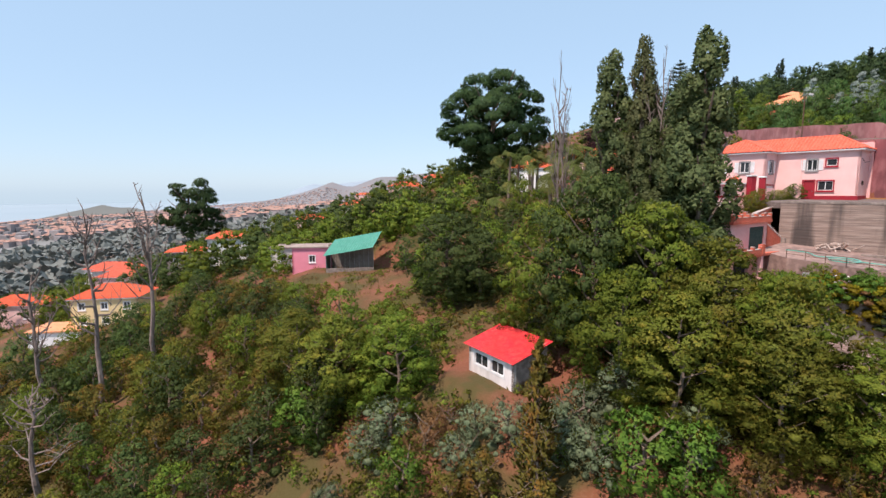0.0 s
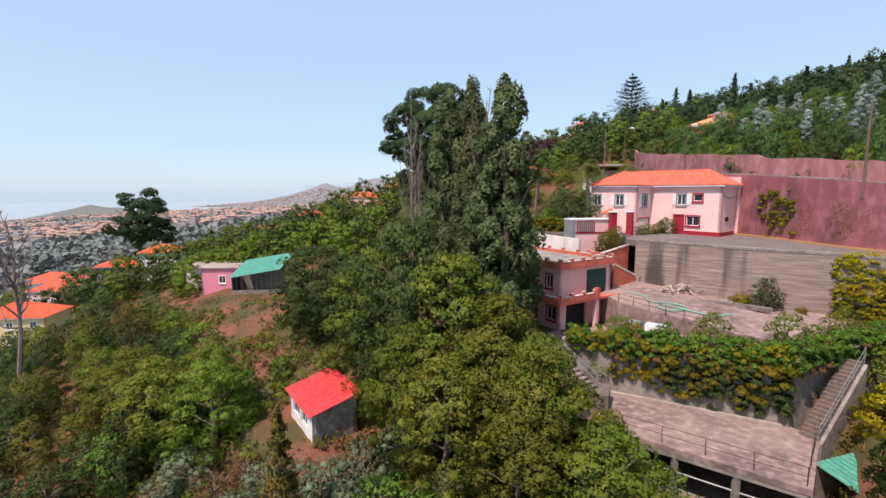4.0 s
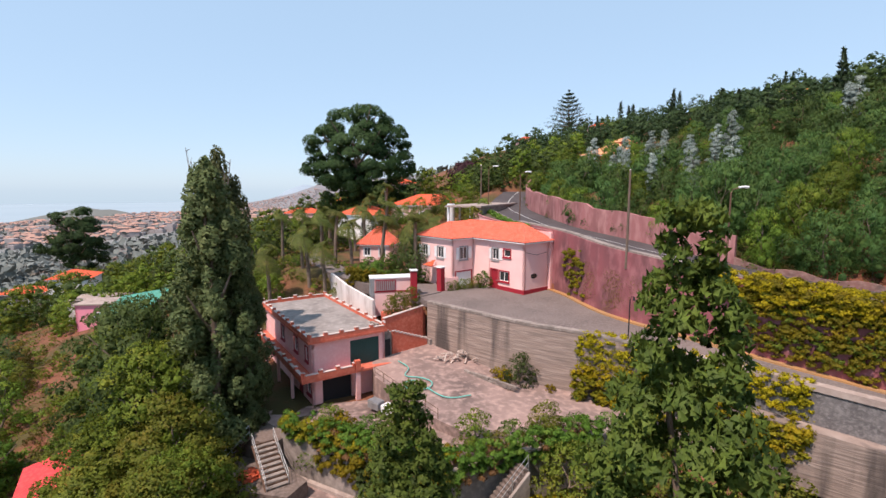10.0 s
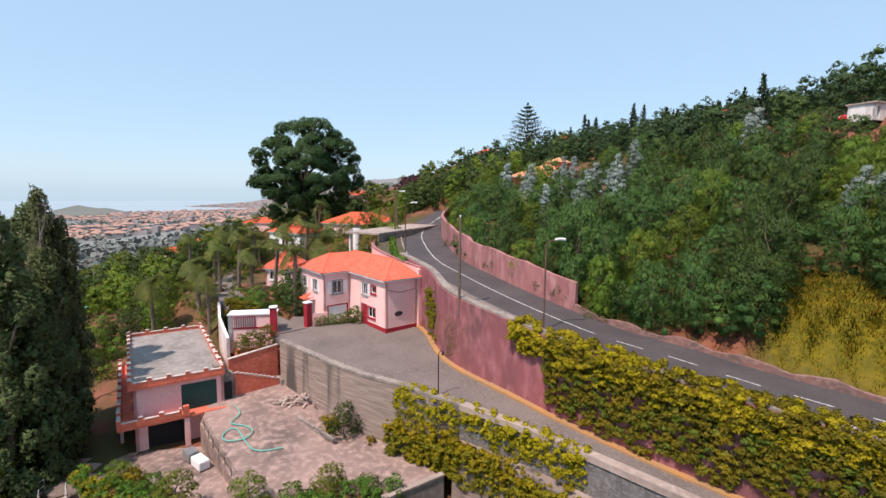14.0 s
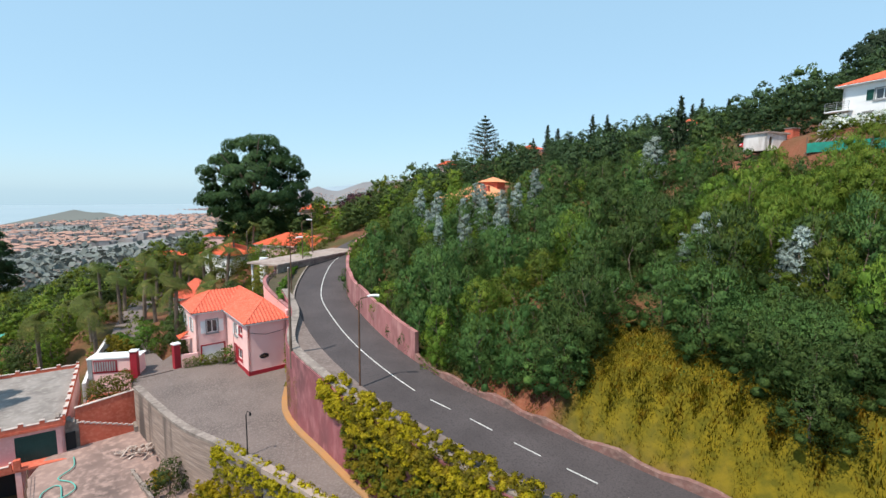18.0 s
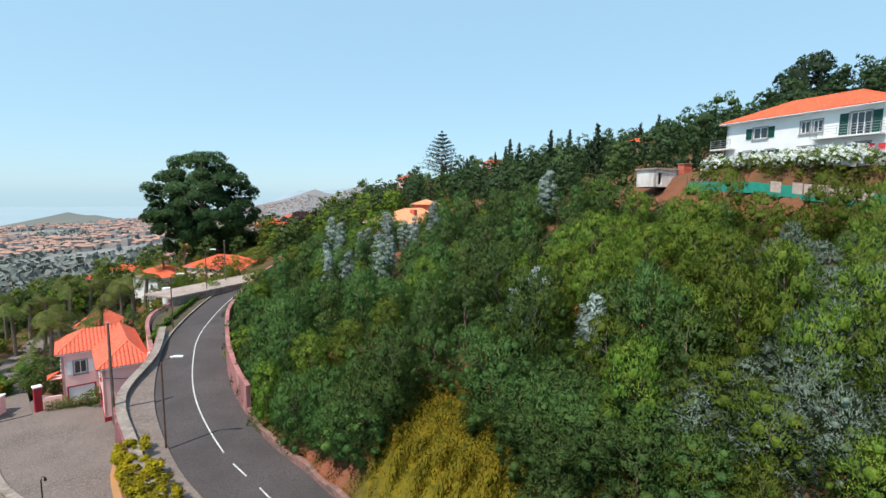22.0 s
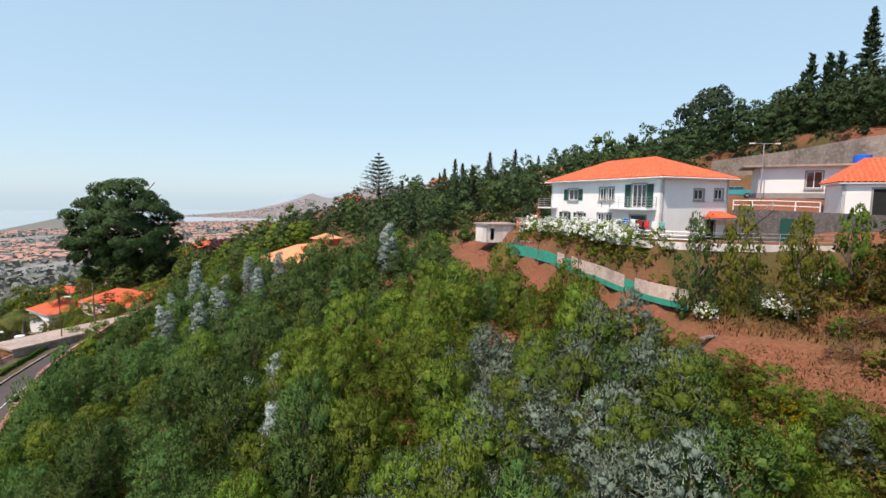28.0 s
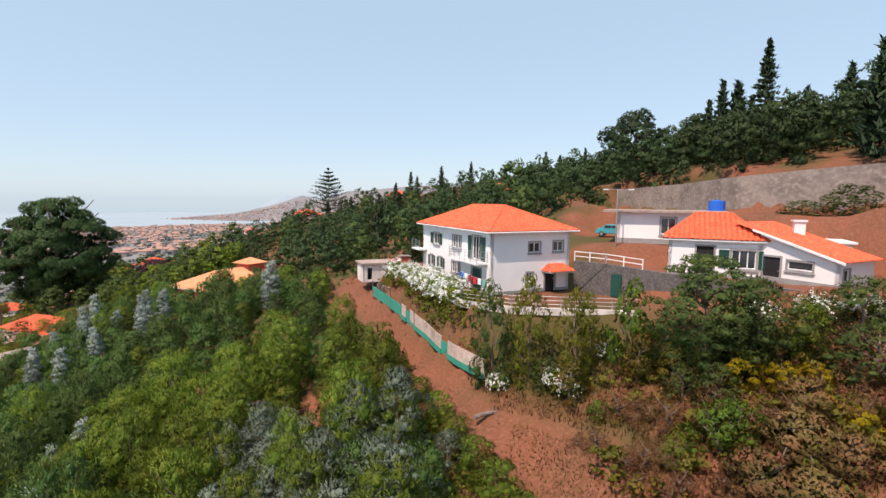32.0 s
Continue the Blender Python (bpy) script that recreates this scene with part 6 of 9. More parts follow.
def wood(name, label, zone, n, kinds, seed, s0, s1, sep, gap=1.0):
    """A far wood as one mesh a kind: the plain far trees, each turned and scaled."""
    rng = np.random.RandomState(seed)
    out = {}
    for x, y, z in zip(*places(zone, n, gap, sep, rng)):
        kind = kinds[rng.randint(len(kinds))]
        t = PROTO[kind][rng.randint(len(PROTO[kind]))]
        s, a = rng.uniform(s0, s1), rng.uniform(0, 6.3)
        R = np.array([[math.cos(a), math.sin(a), 0], [-math.sin(a), math.cos(a), 0], [0, 0, 1.0]])
        V, F, N = ARR[t.name]
        out.setdefault(kind, []).append((V @ R * s * np.array([1, 1, rng.uniform(0.85, 1.2)]) + np.array([x, y, z - 0.2]), F, N @ R))
    for kind, q in out.items():
        m = {"fdark": L_DARK, "fridge": L_RIDGE, "fmid": L_MID, "pine": L_CONI, "bush_o": L_OLIVE, "bush_m": L_MID, "bush_a": L_AUT, "bush_r": L_RUSTY}[kind]
        tagged(new(name, soup_mesh(name, joined(*q), m)), label, "wood", kind="stuff")


# single trees in their places: kind, x, y, height, width
SINGLE = [("bigd", 12.3, 38.8, 15.5, 5.2), ("bigm", 15.8, 35.5, 13, 4.4), ("bigo", 18.8, 32.0, 11, 3.8), ("bigo", 20.6, 27.2, 10, 3.4), ("bigm", 9.6, 41.8, 13, 4.4),
          ("bigd", 0.6, 55, 10.5, 5.0), ("bigd", 4.0, 53, 8, 4.0), ("bigo", 21.2, 31.0, 8.5, 2.8), ("bigo", 15.2, 29.5, 9.5, 3.6), ("bigm", 13.0, 33.5, 9.5, 3.6),
          ("mid", 27.4, 36.6, 3.2, 2.0), ("bigm", 21.0, 28.6, 9.5, 3.2), ("bigo", 24.0, 26.0, 6.0, 2.2), ("mid", 26.4, 24.2, 3.6, 2.2), ("bigm", 23.4, 23.4, 7.5, 3.0), ("bigo", 19.4, 25.6, 8, 3.2), ("mid", 29.4, 21.4, 3.4, 2.2),
          ("bigm", -4.0, 38.5, 8.5, 3.6), ("bigo", -9.5, 40.5, 9.0, 3.6), ("bigm", -5.5, 42.5, 8.0, 3.0), ("bigo", -14, 44, 9, 3.8)]
SIZE = {"bigd": (12.0, 4.6), "bigm": (12.0, 4.2), "bigo": (12.0, 3.6), "mid": (6.0, 2.7)}
for kind, x, y, h, w in SINGLE:
    plant(pick(kind), x, y, w / SIZE[kind][1], sz=h / SIZE[kind][0])
for kind, x, y, top, w in (("neara", 35.0, 17.1, 33.8, 4.0), ("neara", 40.9, 11.8, 39.6, 4.1), ("nearb", 43.9, 14.0, 31.5, 3.0), ("nearb", 47.0, 15.5, 30.0, 3.2), ("neara", 46.0, 11.0, 31.5, 4.0), ("nearb", 38.6, 12.6, 29.0, 2.6), ("nearb", 50.5, 14.0, 28.5, 3.0)):
    z = gz1(x, y) - 0.1
    plant(PROTO[kind][0], x, y, w / (3.4 if kind == "neara" else 3.2), z, sz=(top - z) / (15.6 if kind == "neara" else 13.6))
plant(PROTO["weep"][0], 5.6, 27.0, 0.95, sz=1.15)
for kind, x, y, s in (("grey", -4.3, 35.4, 1.15), ("grey", -5.8, 34.0, 0.9), ("grey", 2.3, 33.0, 0.8), ("grey", 4.6, 31.6, 1.0), ("grey", 7.4, 30.6, 1.1), ("grey", 9.6, 31.2, 1.2), ("grey", 12.8, 32.6, 1.1), ("grey", 15.3, 27.6, 1.0), ("grey", 9.4, 28.4, 1.0), ("grey", 1.2, 31.0, 0.9), ("light", -3.0, 30.6, 1.0), ("light", -11.7, 38.0, 1.5), ("light", -3.4, 42.5, 1.5), ("light", 11.7, 26.9, 1.5), ("light", 14.2, 25.8, 1.3), ("mid", -9.6, 42.0, 0.8), ("aut", 2.3, 28.2, 0.75), ("aut", 0.2, 28.0, 0.6), ("dry", -1.2, 33.6, 1.2), ("dry", 0.4, 34.4, 1.0), ("light", -1.0, 47.5, 0.7), ("yel", 40.4, 21.4, 1.5), ("yel", 43.0, 23.0, 1.1), ("dry", 47.0, 26.0, 1.8), ("dry", 45.0, 25.0, 1.5), ("olive", 50.0, 22.0, 1.0), ("mid", 54.0, 21.0, 1.1), ("olive", 58.0, 19.5, 1.2), ("mid", 62.0, 16.5, 1.1)):
    plant(pick(kind), x, y, s)


for kind, x, y, z, s in (("mid", 28.2, 35.4, 22.0, 0.42), ("light", 30.5, 33.9, 22.0, 0.6), ("olive", 32.5, 32.9, 21.6, 0.4), ("light", 34.5, 31.8, 21.6, 0.7), ("aut", 39.9, 31.7, 21.8, 0.5), ("olive", 43.5, 32.4, 22.4, 0.42), ("aut", 42.0, 32.0, 22.2, 0.4), ("dry", 45.2, 33.2, 22.6, 0.7), ("light", 47.5, 34.0, 22.8, 0.5)):
    plant(pick(kind), x, y, s, z)
for kind, x, y, top, w in (("yel", 41.6, 27.2, 22.4, 2.2), ("yel", 43.4, 28.2, 22.0, 1.7), ("olive", 45.6, 28.4, 25.0, 2.6), ("olive", 48.2, 29.2, 25.2, 2.8), ("olive", 43.8, 29.6, 24.6, 2.0), ("mid", 51.5, 28.2, 24.8, 2.6), ("olive", 54.5, 26.6, 24.4, 2.4), ("mid", 57.5, 24.6, 24.0, 2.6), ("olive", 61, 21.5, 22.6, 2.6), ("mid", 50.0, 24.0, 22.8, 2.6), ("olive", 46.5, 23.5, 22.6, 2.6)):
    z = gz1(x, y) - 0.1
    hh, rr = {"yel": (3.0, 1.9), "olive": (6.0, 2.5), "mid": (6.0, 2.7)}[kind]
    plant(pick(kind), x, y, w / rr, z, sz=(top - z) / hh)


BUILT = [(21, 50, 9.5), (40, 57, 8), (3, 39, 4.2), (-15, 81, 7.5), (118, 55, 10), (137, 43, 8.5), (135, 56, 8), (31, 52, 4), (81, 103, 8), (74, 93, 5), (3.5, 31, 3.6), (24, 80, 6), (122, 45, 8), (-62, 86, 8), (-24, 86, 5), (-54, 120, 6), (145, 66, 3), (33, 108, 7)]


def clear_of(x, y, gap):
    """True where a plant may stand: off the paved and built places."""
    a, b = np.atleast_1d(np.asarray(x, float)), np.atleast_1d(np.asarray(y, float))
    ok = line_near(a, b, ROAD)[0] > ROAD_R + gap
    for poly in (COURT, YARD, FORE, TERR, GRASS, PATHWAY):
        ok &= edge_dist(a, b, poly) > gap
    for cx, cy, r in BUILT:
        ok &= np.hypot(a - cx, b - cy) > r + gap * 0.5
    return ok


def places(zone, n, gap, sep, rng):
    """Up to n spots in a zone, off the built places and apart from one another, with the ground's height."""
    xs, ys = [p[0] for p in zone], [p[1] for p in zone]
    x, y = rng.uniform(min(xs), max(xs), n * 24), rng.uniform(min(ys), max(ys), n * 24)
    ok = inside(x, y, zone)
    x, y = x[ok], y[ok]
    ok = clear_of(x, y, gap)
    x, y = x[ok], y[ok]
    px_, py_ = np.full(n, 1e9), np.full(n, 1e9)
    k = 0
    for a, b in zip(x, y):
        if k == n:
            break
        if k and np.min((px_[:k] - a) ** 2 + (py_[:k] - b) ** 2) < sep * sep:
            continue
        px_[k], py_[k] = a, b
        k += 1
    return px_[:k], py_[:k], gsurf(px_[:k], py_[:k])


def scatter(zone, n, kinds, gap, s0, s1, seed, sep=1.5, slim=1.0):
    rng = np.random.RandomState(seed)
    for x, y, z in zip(*places(zone, n, gap, sep, rng)):
        s = rng.uniform(s0, s1)
        plant(pick(kinds[rng.randint(len(kinds))]), x, y, s * slim, z - 0.1, sz=s * rng.uniform(0.8, 1.3))


# thicket of young acacias above the road
ACA = [(50, 66), (55, 55.5), (60, 47.5), (64.5, 42.5), (70, 38), (74.5, 38), (76.2, 41.2), (78.9, 37), (80, 33), (83, 30), (87.5, 26.3), (92, 18), (119, 13), (115.5, 24), (110, 42), (107, 50), (102, 61), (98, 72), (84, 84), (64, 92), (50, 96)]
WATTLE = [(89.5, 32), (92, 26.5), (104, 22.5), (109, 25), (112, 31), (111, 36.5), (104, 39.5), (99, 38.5), (100.5, 32), (96, 29.5)]
NEAR_ACA = [(60, 47.5), (64.5, 43.4), (69.5, 39.4), (73.4, 36.8), (75.2, 37.8), (76.6, 41.2), (79.8, 39.8), (81.8, 36.4), (83.2, 34.0), (85.4, 35.8), (88.6, 34.6), (88.9, 31), (88.2, 26.5), (92, 18), (119, 13), (115.5, 24), (111.5, 36), (110, 42), (108, 48), (86, 52), (62, 56)]
FAR_ACA = [(50, 66), (55, 55.5), (60, 47.5), (62, 56), (86, 52), (108, 48), (102, 61), (98, 72), (84, 84), (64, 92), (50, 96)]
WEST_ACA, EAST_ACA = [(x, y) for x, y in NEAR_ACA if x < 86.5], [(x, y) for x, y in NEAR_ACA if x > 85] + [(85.4, 47)]
scatter(WEST_ACA, 80, ["acad", "acad", "acad", "aca"], 0.5, 0.75, 1.45, 1, 2.45, 0.74)
scatter(EAST_ACA, 95, ["aca", "aca", "aca", "acad"], 0.7, 0.7, 1.4, 21, 2.4, 0.74)
scatter(FAR_ACA, 120, ["acaf", "acaf", "acaf", "aca"], 1.0, 0.65, 1.2, 13, 2.45, 0.82)
scatter(WATTLE, 60, ["blued"], 0.2, 0.75, 1.15, 2, 1.3)
scatter([(58, 80), (66, 62), (72, 62), (80, 67), (78, 74), (66, 84)], 15, ["blue"], 0.8, 0.9, 1.3, 3, 1.3)
for x, y, s in ((92.9, 68.5, 1.35), (92.3, 69.4, 1.2), (88.8, 36.6, 1.1), (88.4, 37.4, 0.9), (86.4, 44.1, 1.0), (85.1, 40.3, 0.9), (71.9, 61, 1.2), (84.5, 43.5, 0.8), (86.9, 43.0, 0.9)):
    plant(pick("blue"), x, y, s)
# lower slope in front of and around the shed
scatter([(-62, 66), (-45, 40), (-28, 24), (-15, 27), (-12, 36), (-8, 37), (-10, 50), (-22, 70), (-40, 84)], 135, ["mid", "olive", "aut", "dark", "aut", "dark"], 0.6, 0.55, 1.0, 4, 2.6)
scatter([(-16, 28), (-8, 24), (8, 20), (26, 18), (20, 24), (0, 26), (-8, 31)], 26, ["light", "grey", "aut", "dry"], 0.5, 0.45, 0.75, 5, 1.8)
scatter([(-8, 60), (8, 58), (14, 62), (16, 76), (-6, 74)], 22, ["dark", "mid", "light"], 0.8, 0.5, 0.9, 6, 2.4)
wood("distant_wood", "green trees between the houses on the slope", [(-12, 88), (6, 76), (14, 100), (-10, 116), (-40, 100), (-30, 84)], 70, ["fdark", "fmid"], 16, 0.6, 1.0, 2.6, 0.8)
scatter([(36, 64), (44, 70), (42, 110), (10, 125), (12, 100), (30, 90)], 46, ["light", "mid", "dark", "olive"], 0.8, 0.5, 0.8, 7, 2.4)
wood("distant_wood", "dark trees on the far slope above the town", [(-70, 90), (-30, 100), (10, 126), (40, 118), (60, 150), (-20, 200), (-150, 180), (-130, 100)], 210, ["fdark", "fmid", "fdark"], 8, 0.7, 1.2, 3.4)
for i in range(22):
    x, y = RNG.uniform(8, 30), RNG.uniform(60, 112)
    if clear_of(x, y, 0.5)[0]:
        plant(pick("palm"), x, y, RNG.uniform(1.1, 1.5), sz=RNG.uniform(0.9, 1.5))
for x, y, crown, s in ((20.2, 75.1, 35.9, 1.35), (26.1, 89.6, 37.1, 1.7), (33.3, 60.1, 36.0, 1.35), (22.0, 93.0, 36.4, 1.6), (18.6, 66.5, 33.6, 1.3), (21.5, 63.0, 32.6, 1.2), (16.6, 70.5, 33.2, 1.2), (35.0, 66.0, 36.8, 1.3), (36.2, 63.6, 35.6, 1.2), (14.4, 63.0, 31.5, 1.3)):
    z = gz1(x, y) - 0.1
    plant(pick("palm"), x, y, s, z, sz=(crown - z) / 5.0)
# wood on the ridge behind the houses
wood("ridge_wood", "dense dark wood on the ridge behind the houses", [(100, 74), (114, 70), (126, 70), (142, 86), (150, 70), (190, 52), (250, 90), (190, 190), (90, 190), (60, 170), (56, 112), (70, 112), (84, 88)], 480, ["fridge", "fridge", "fridge", "fridge", "fdark", "fridge", "fridge", "fridge", "pine", "fridge", "fridge", "fridge"], 9, 0.65, 1.1, 3.0, 1.5)
wood("hillside_trees", "dark trees above the concrete wall", [(147, 86), (150, 66), (156, 56), (164, 48), (200, 50), (190, 90), (160, 100)], 90, ["fridge", "fridge", "fridge", "pine"], 17, 0.8, 1.2, 3.0, 0.5)
wood("villa_trees", "dark trees and bushes below the villa", [(44, 104), (56, 100), (66, 106), (70, 122), (50, 130), (40, 118)], 60, ["fdark", "fdark", "fmid"], 18, 0.5, 0.9, 2.4, 0.3)
# garden below the white houses
for kind, x, y, top, w in (("bigd", 129.0, 35.6, 59.9, 3.3), ("dark", 131.2, 34.4, 58.6, 2.4), ("light", 125.2, 37.2, 57.9, 1.5), ("olive", 121.7, 37.0, 57.6, 1.15), ("olive", 119.4, 39.2, 58.2, 1.3), ("dark", 117.0, 40.2, 57.4, 1.5), ("olive", 123.0, 38.6, 57.2, 0.9), ("mid", 133.4, 33.8, 57.4, 1.3), ("dark", 137.0, 34.0, 58.8, 2.2), ("dark", 134.8, 30.8, 57.0, 2.2), ("dark", 141.5, 33.0, 58.8, 2.4), ("mid", 146.0, 33.5, 59.5, 2.0), ("dark", 152, 52, 64.5, 2.8), ("dark", 149, 54.5, 63.0, 2.2)):
    z = gz1(x, y) - 0.1
    hh, rr = {"bigd": (12.0, 4.6), "dark": (6.0, 2.9), "light": (3.2, 1.8), "olive": (6.0, 2.5), "mid": (6.0, 2.7)}[kind]
    plant(pick(kind), x, y, w / rr, z, sz=(top - z) / hh)
for kind, x, y, s in (("yel", 129.8, 33.4, 0.62), ("yel", 131.2, 32.2, 0.5), ("aut", 125.4, 36.0, 0.6), ("aut", 126.8, 35.0, 0.5), ("yel", 132.4, 31.6, 0.45), ("dark", 120.3, 37.8, 0.36), ("light", 126.4, 29.9, 0.8), ("mid", 124.6, 29.9, 0.3), ("light", 127.8, 30.4, 0.6), ("aut", 121.3, 36.2, 0.55), ("light", 122.4, 34.4, 0.35), ("dark", 128.0, 32.4, 0.42), ("dark", 126.6, 33.6, 0.35), ("dry", 123.3, 34.0, 0.6), ("dry", 125.2, 32.2, 0.7), ("dry", 121.6, 32.6, 0.5), ("dry", 123.4, 30.4, 0.6), ("yel", 132.2, 28.6, 0.4)):
    plant(pick(kind), x, y, s)
for x, y, s in ((129.5, 28.9, 1.0), (131.2, 30.6, 0.8), (127.0, 27.4, 1.0), (128.4, 26.4, 0.9), (130.6, 27.4, 0.8)):
    plant(pick("russet"), x, y, s)
wood("flower_bed_bushes", "low garden bushes between fence and terrace", [(107.5, 60.5), (110, 54), (113, 47.5), (116, 42.5), (117.2, 44), (112.5, 54), (109.5, 62)], 110, ["bush_m", "bush_o", "bush_m"], 52, 0.5, 0.9, 0.75, -9)
for x, y, s in ((83.9, 34.4, 0.8), (84.6, 32.6, 0.75), (85.6, 30.9, 0.8), (86.6, 32.2, 0.8), (86.8, 29.4, 0.75), (88.2, 27.8, 0.8), (86.0, 34.2, 0.85), (73.2, 37.4, 0.8), (74.6, 38.6, 0.9), (71.4, 38.6, 0.8), (67.2, 42.2, 0.55), (68.8, 40.8, 0.5), (70.2, 39.4, 0.6), (66.0, 43.6, 0.6)):
    plant(pick("acad"), x, y, s)
for x, y, s in ((87.6, 33.6, 0.7), (88.6, 31.6, 0.8), (85.0, 35.6, 0.7), (87.4, 30.6, 0.65), (89.6, 29.4, 0.8), (90.4, 26.6, 0.8), (84.8, 28.6, 0.45), (81.8, 35.6, 0.8), (83.3, 33.2, 0.8), (83.9, 31.3, 0.8), (84.7, 29.7, 0.8), (84.1, 28.6, 0.8), (85.3, 33.1, 0.8), (86.4, 31.3, 0.8)):
    plant(pick("acad"), x, y, s)
for i in range(46):
    plant(pick("dry"), RNG.uniform(120.5, 136), RNG.uniform(26.5, 34), RNG.uniform(0.3, 0.6))
wood("path_edge_bushes", "low ferny bushes along the edge of the red path", [(108, 49), (110, 42), (111.5, 36), (115.5, 24), (119, 14), (122, 14), (119.5, 27.5), (116.5, 32.5), (114, 37), (111.8, 42.5), (109.2, 49.8)], 150, ["bush_m", "bush_o", "bush_m", "bush_a"], 54, 0.45, 0.95, 0.7, -0.1)
wood("path_bushes", "brown and green bushes beside the red path", [(116.5, 40.5), (118.5, 37.5), (122, 34.2), (125.5, 29), (136, 27), (136, 35), (124, 39.8)], 130, ["bush_r", "bush_r", "bush_r", "bush_a", "bush_o"], 53, 0.35, 0.8, 0.75, -2)


# young growth along the outer edge of the red path
for kind, x, y, s in (("aca", 112.2, 41.0, 0.42), ("aca", 113.4, 38.2, 0.5), ("aca", 114.4, 36.0, 0.46), ("blued", 114.0, 34.2, 0.55), ("aca", 115.3, 33.4, 0.5), ("aut", 115.8, 32.4, 0.4), ("aca", 116.2, 31.0, 0.55), ("yel", 116.6, 30.0, 0.4), ("aca", 117.2, 29.0, 0.5), ("aca", 117.8, 27.6, 0.6), ("blued", 117.0, 27.0, 0.6), ("aca", 118.8, 26.0, 0.6), ("aut", 119.4, 24.8, 0.5), ("aca", 119.4, 23.4, 0.6), ("light", 118.3, 28.3, 0.4)):
    plant(pick(kind), x, y, s)


# low growth that covers the earth
def undergrowth(name, label, zone, n, mat, size, hmax, seed, gap=0.2, patch=0.12, keep=0.45, aspect=0.4):
    rng = np.random.RandomState(seed)
    xs, ys = [p[0] for p in zone], [p[1] for p in zone]
    x, y = rng.uniform(min(xs), max(xs), n * 3), rng.uniform(min(ys), max(ys), n * 3)
    ok = inside(x, y, zone) & (line_near(x, y, ROAD)[0] > ROAD_R + gap)
    for poly in (COURT, YARD, FORE, TERR):
        ok &= edge_dist(x, y, poly) > gap
    for cx, cy, r in ((3, 39, 3.4), (118, 55, 8), (137, 43, 6)):
        ok &= np.hypot(x - cx, y - cy) > r
    x, y = x[ok][:n * 2], y[ok][:n * 2]
    v = np.array([noise.noise((a * patch, b * patch, seed)) for a, b in zip(x, y)])
    sel = v > np.quantile(v, keep)
    x, y, v = x[sel][:n], y[sel][:n], v[sel][:n]
    h = rng.uniform(0, 1, len(x)) ** 1.5 * hmax * np.clip(0.4 + v * 2, 0.3, 1.3)
    p = np.stack([x, y, gsurf(x, y) + h], -1)
    d = rng.normal(0, 0.5, p.shape) + np.array([0, 0, 0.8])
    return tagged(new(name, soup_mesh(name, sprays(p, d, size * 1.15, rng, aspect, 0.3, 0.6), mat)), label, "undergrowth", kind="stuff")


SLOPE = [(-75, 70), (-50, 30), (-25, 12), (0, 4), (40, 2), (60, 6), (76, 6), (62, 26), (52, 34), (40, 31), (26, 24), (20, 36), (14, 60), (16, 110), (-30, 115), (-75, 100)]
wood("scrub_cover", "mixed low scrub over the red earth", SLOPE, 850, ["bush_o", "bush_m", "bush_o", "bush_a", "bush_r"], 41, 0.45, 1.15, 1.15, 0.3)
undergrowth("bramble_cover", "green brambles and weeds on the slope", SLOPE, 22000, L_OLIVE, 0.3, 0.4, 2, keep=0.4)
undergrowth("dry_twigs", "dry brown brush among the trees", SLOPE, 9000, L_RUSTY, 0.3, 0.5, 3, keep=0.55, aspect=0.15)
GARDEN = [(116, 41), (117, 37.5), (122.5, 33), (128, 24), (165, 20), (165, 36), (143, 37), (132, 40), (124, 41)]
wood("shed_scrub", "low bushes and weeds round the shed", [(-14, 52), (-12, 34), (-4, 29), (8, 29), (12, 34), (8, 36), (4.5, 33.5), (-1.5, 36.5), (0, 45), (9, 46), (12, 58), (-8, 62)], 150, ["bush_o", "bush_m", "bush_a", "bush_m"], 44, 0.5, 1.1, 1.1, -3.0)
wood("garden_scrub", "bushes and weeds on the bank below the garden", GARDEN, 300, ["bush_o", "bush_r", "bush_a", "bush_r", "bush_r"], 42, 0.3, 0.75, 0.85, -0.2)
wood("roadside_scrub", "low bushes along the road and behind the houses", [(36, 62), (44, 68), (42, 100), (52, 108), (60, 106), (52, 96), (50, 68), (60, 92), (66, 100), (30, 125), (8, 112), (14, 62)], 160, ["bush_o", "bush_m", "bush_m", "bush_a"], 43, 0.6, 1.3, 1.2, 0.4)


def grass_blades(name, label, zone, n, mat, h, w, seed):
    """Upright tufts of grass."""
    rng = np.random.RandomState(seed)
    xs, ys = [p[0] for p in zone], [p[1] for p in zone]
    x, y = rng.uniform(min(xs), max(xs), n * 3), rng.uniform(min(ys), max(ys), n * 3)
    ok = inside(x, y, zone) & (line_near(x, y, ROAD)[0] > ROAD_R + 0.4)
    x, y = x[ok][:n], y[ok][:n]
    m = len(x)
    p = np.stack([x, y, gsurf(x, y) - 0.15], -1)
    up = np.array([0, 0, 1.0]) + np.zeros((m, 3))
    soup = sprays(p + np.array([0, 0, h * 0.3]), up, h, rng, w / h, 0.6, 0.35)
    tagged(new(name, soup_mesh(name, soup, mat)), label, "grass", kind="stuff")


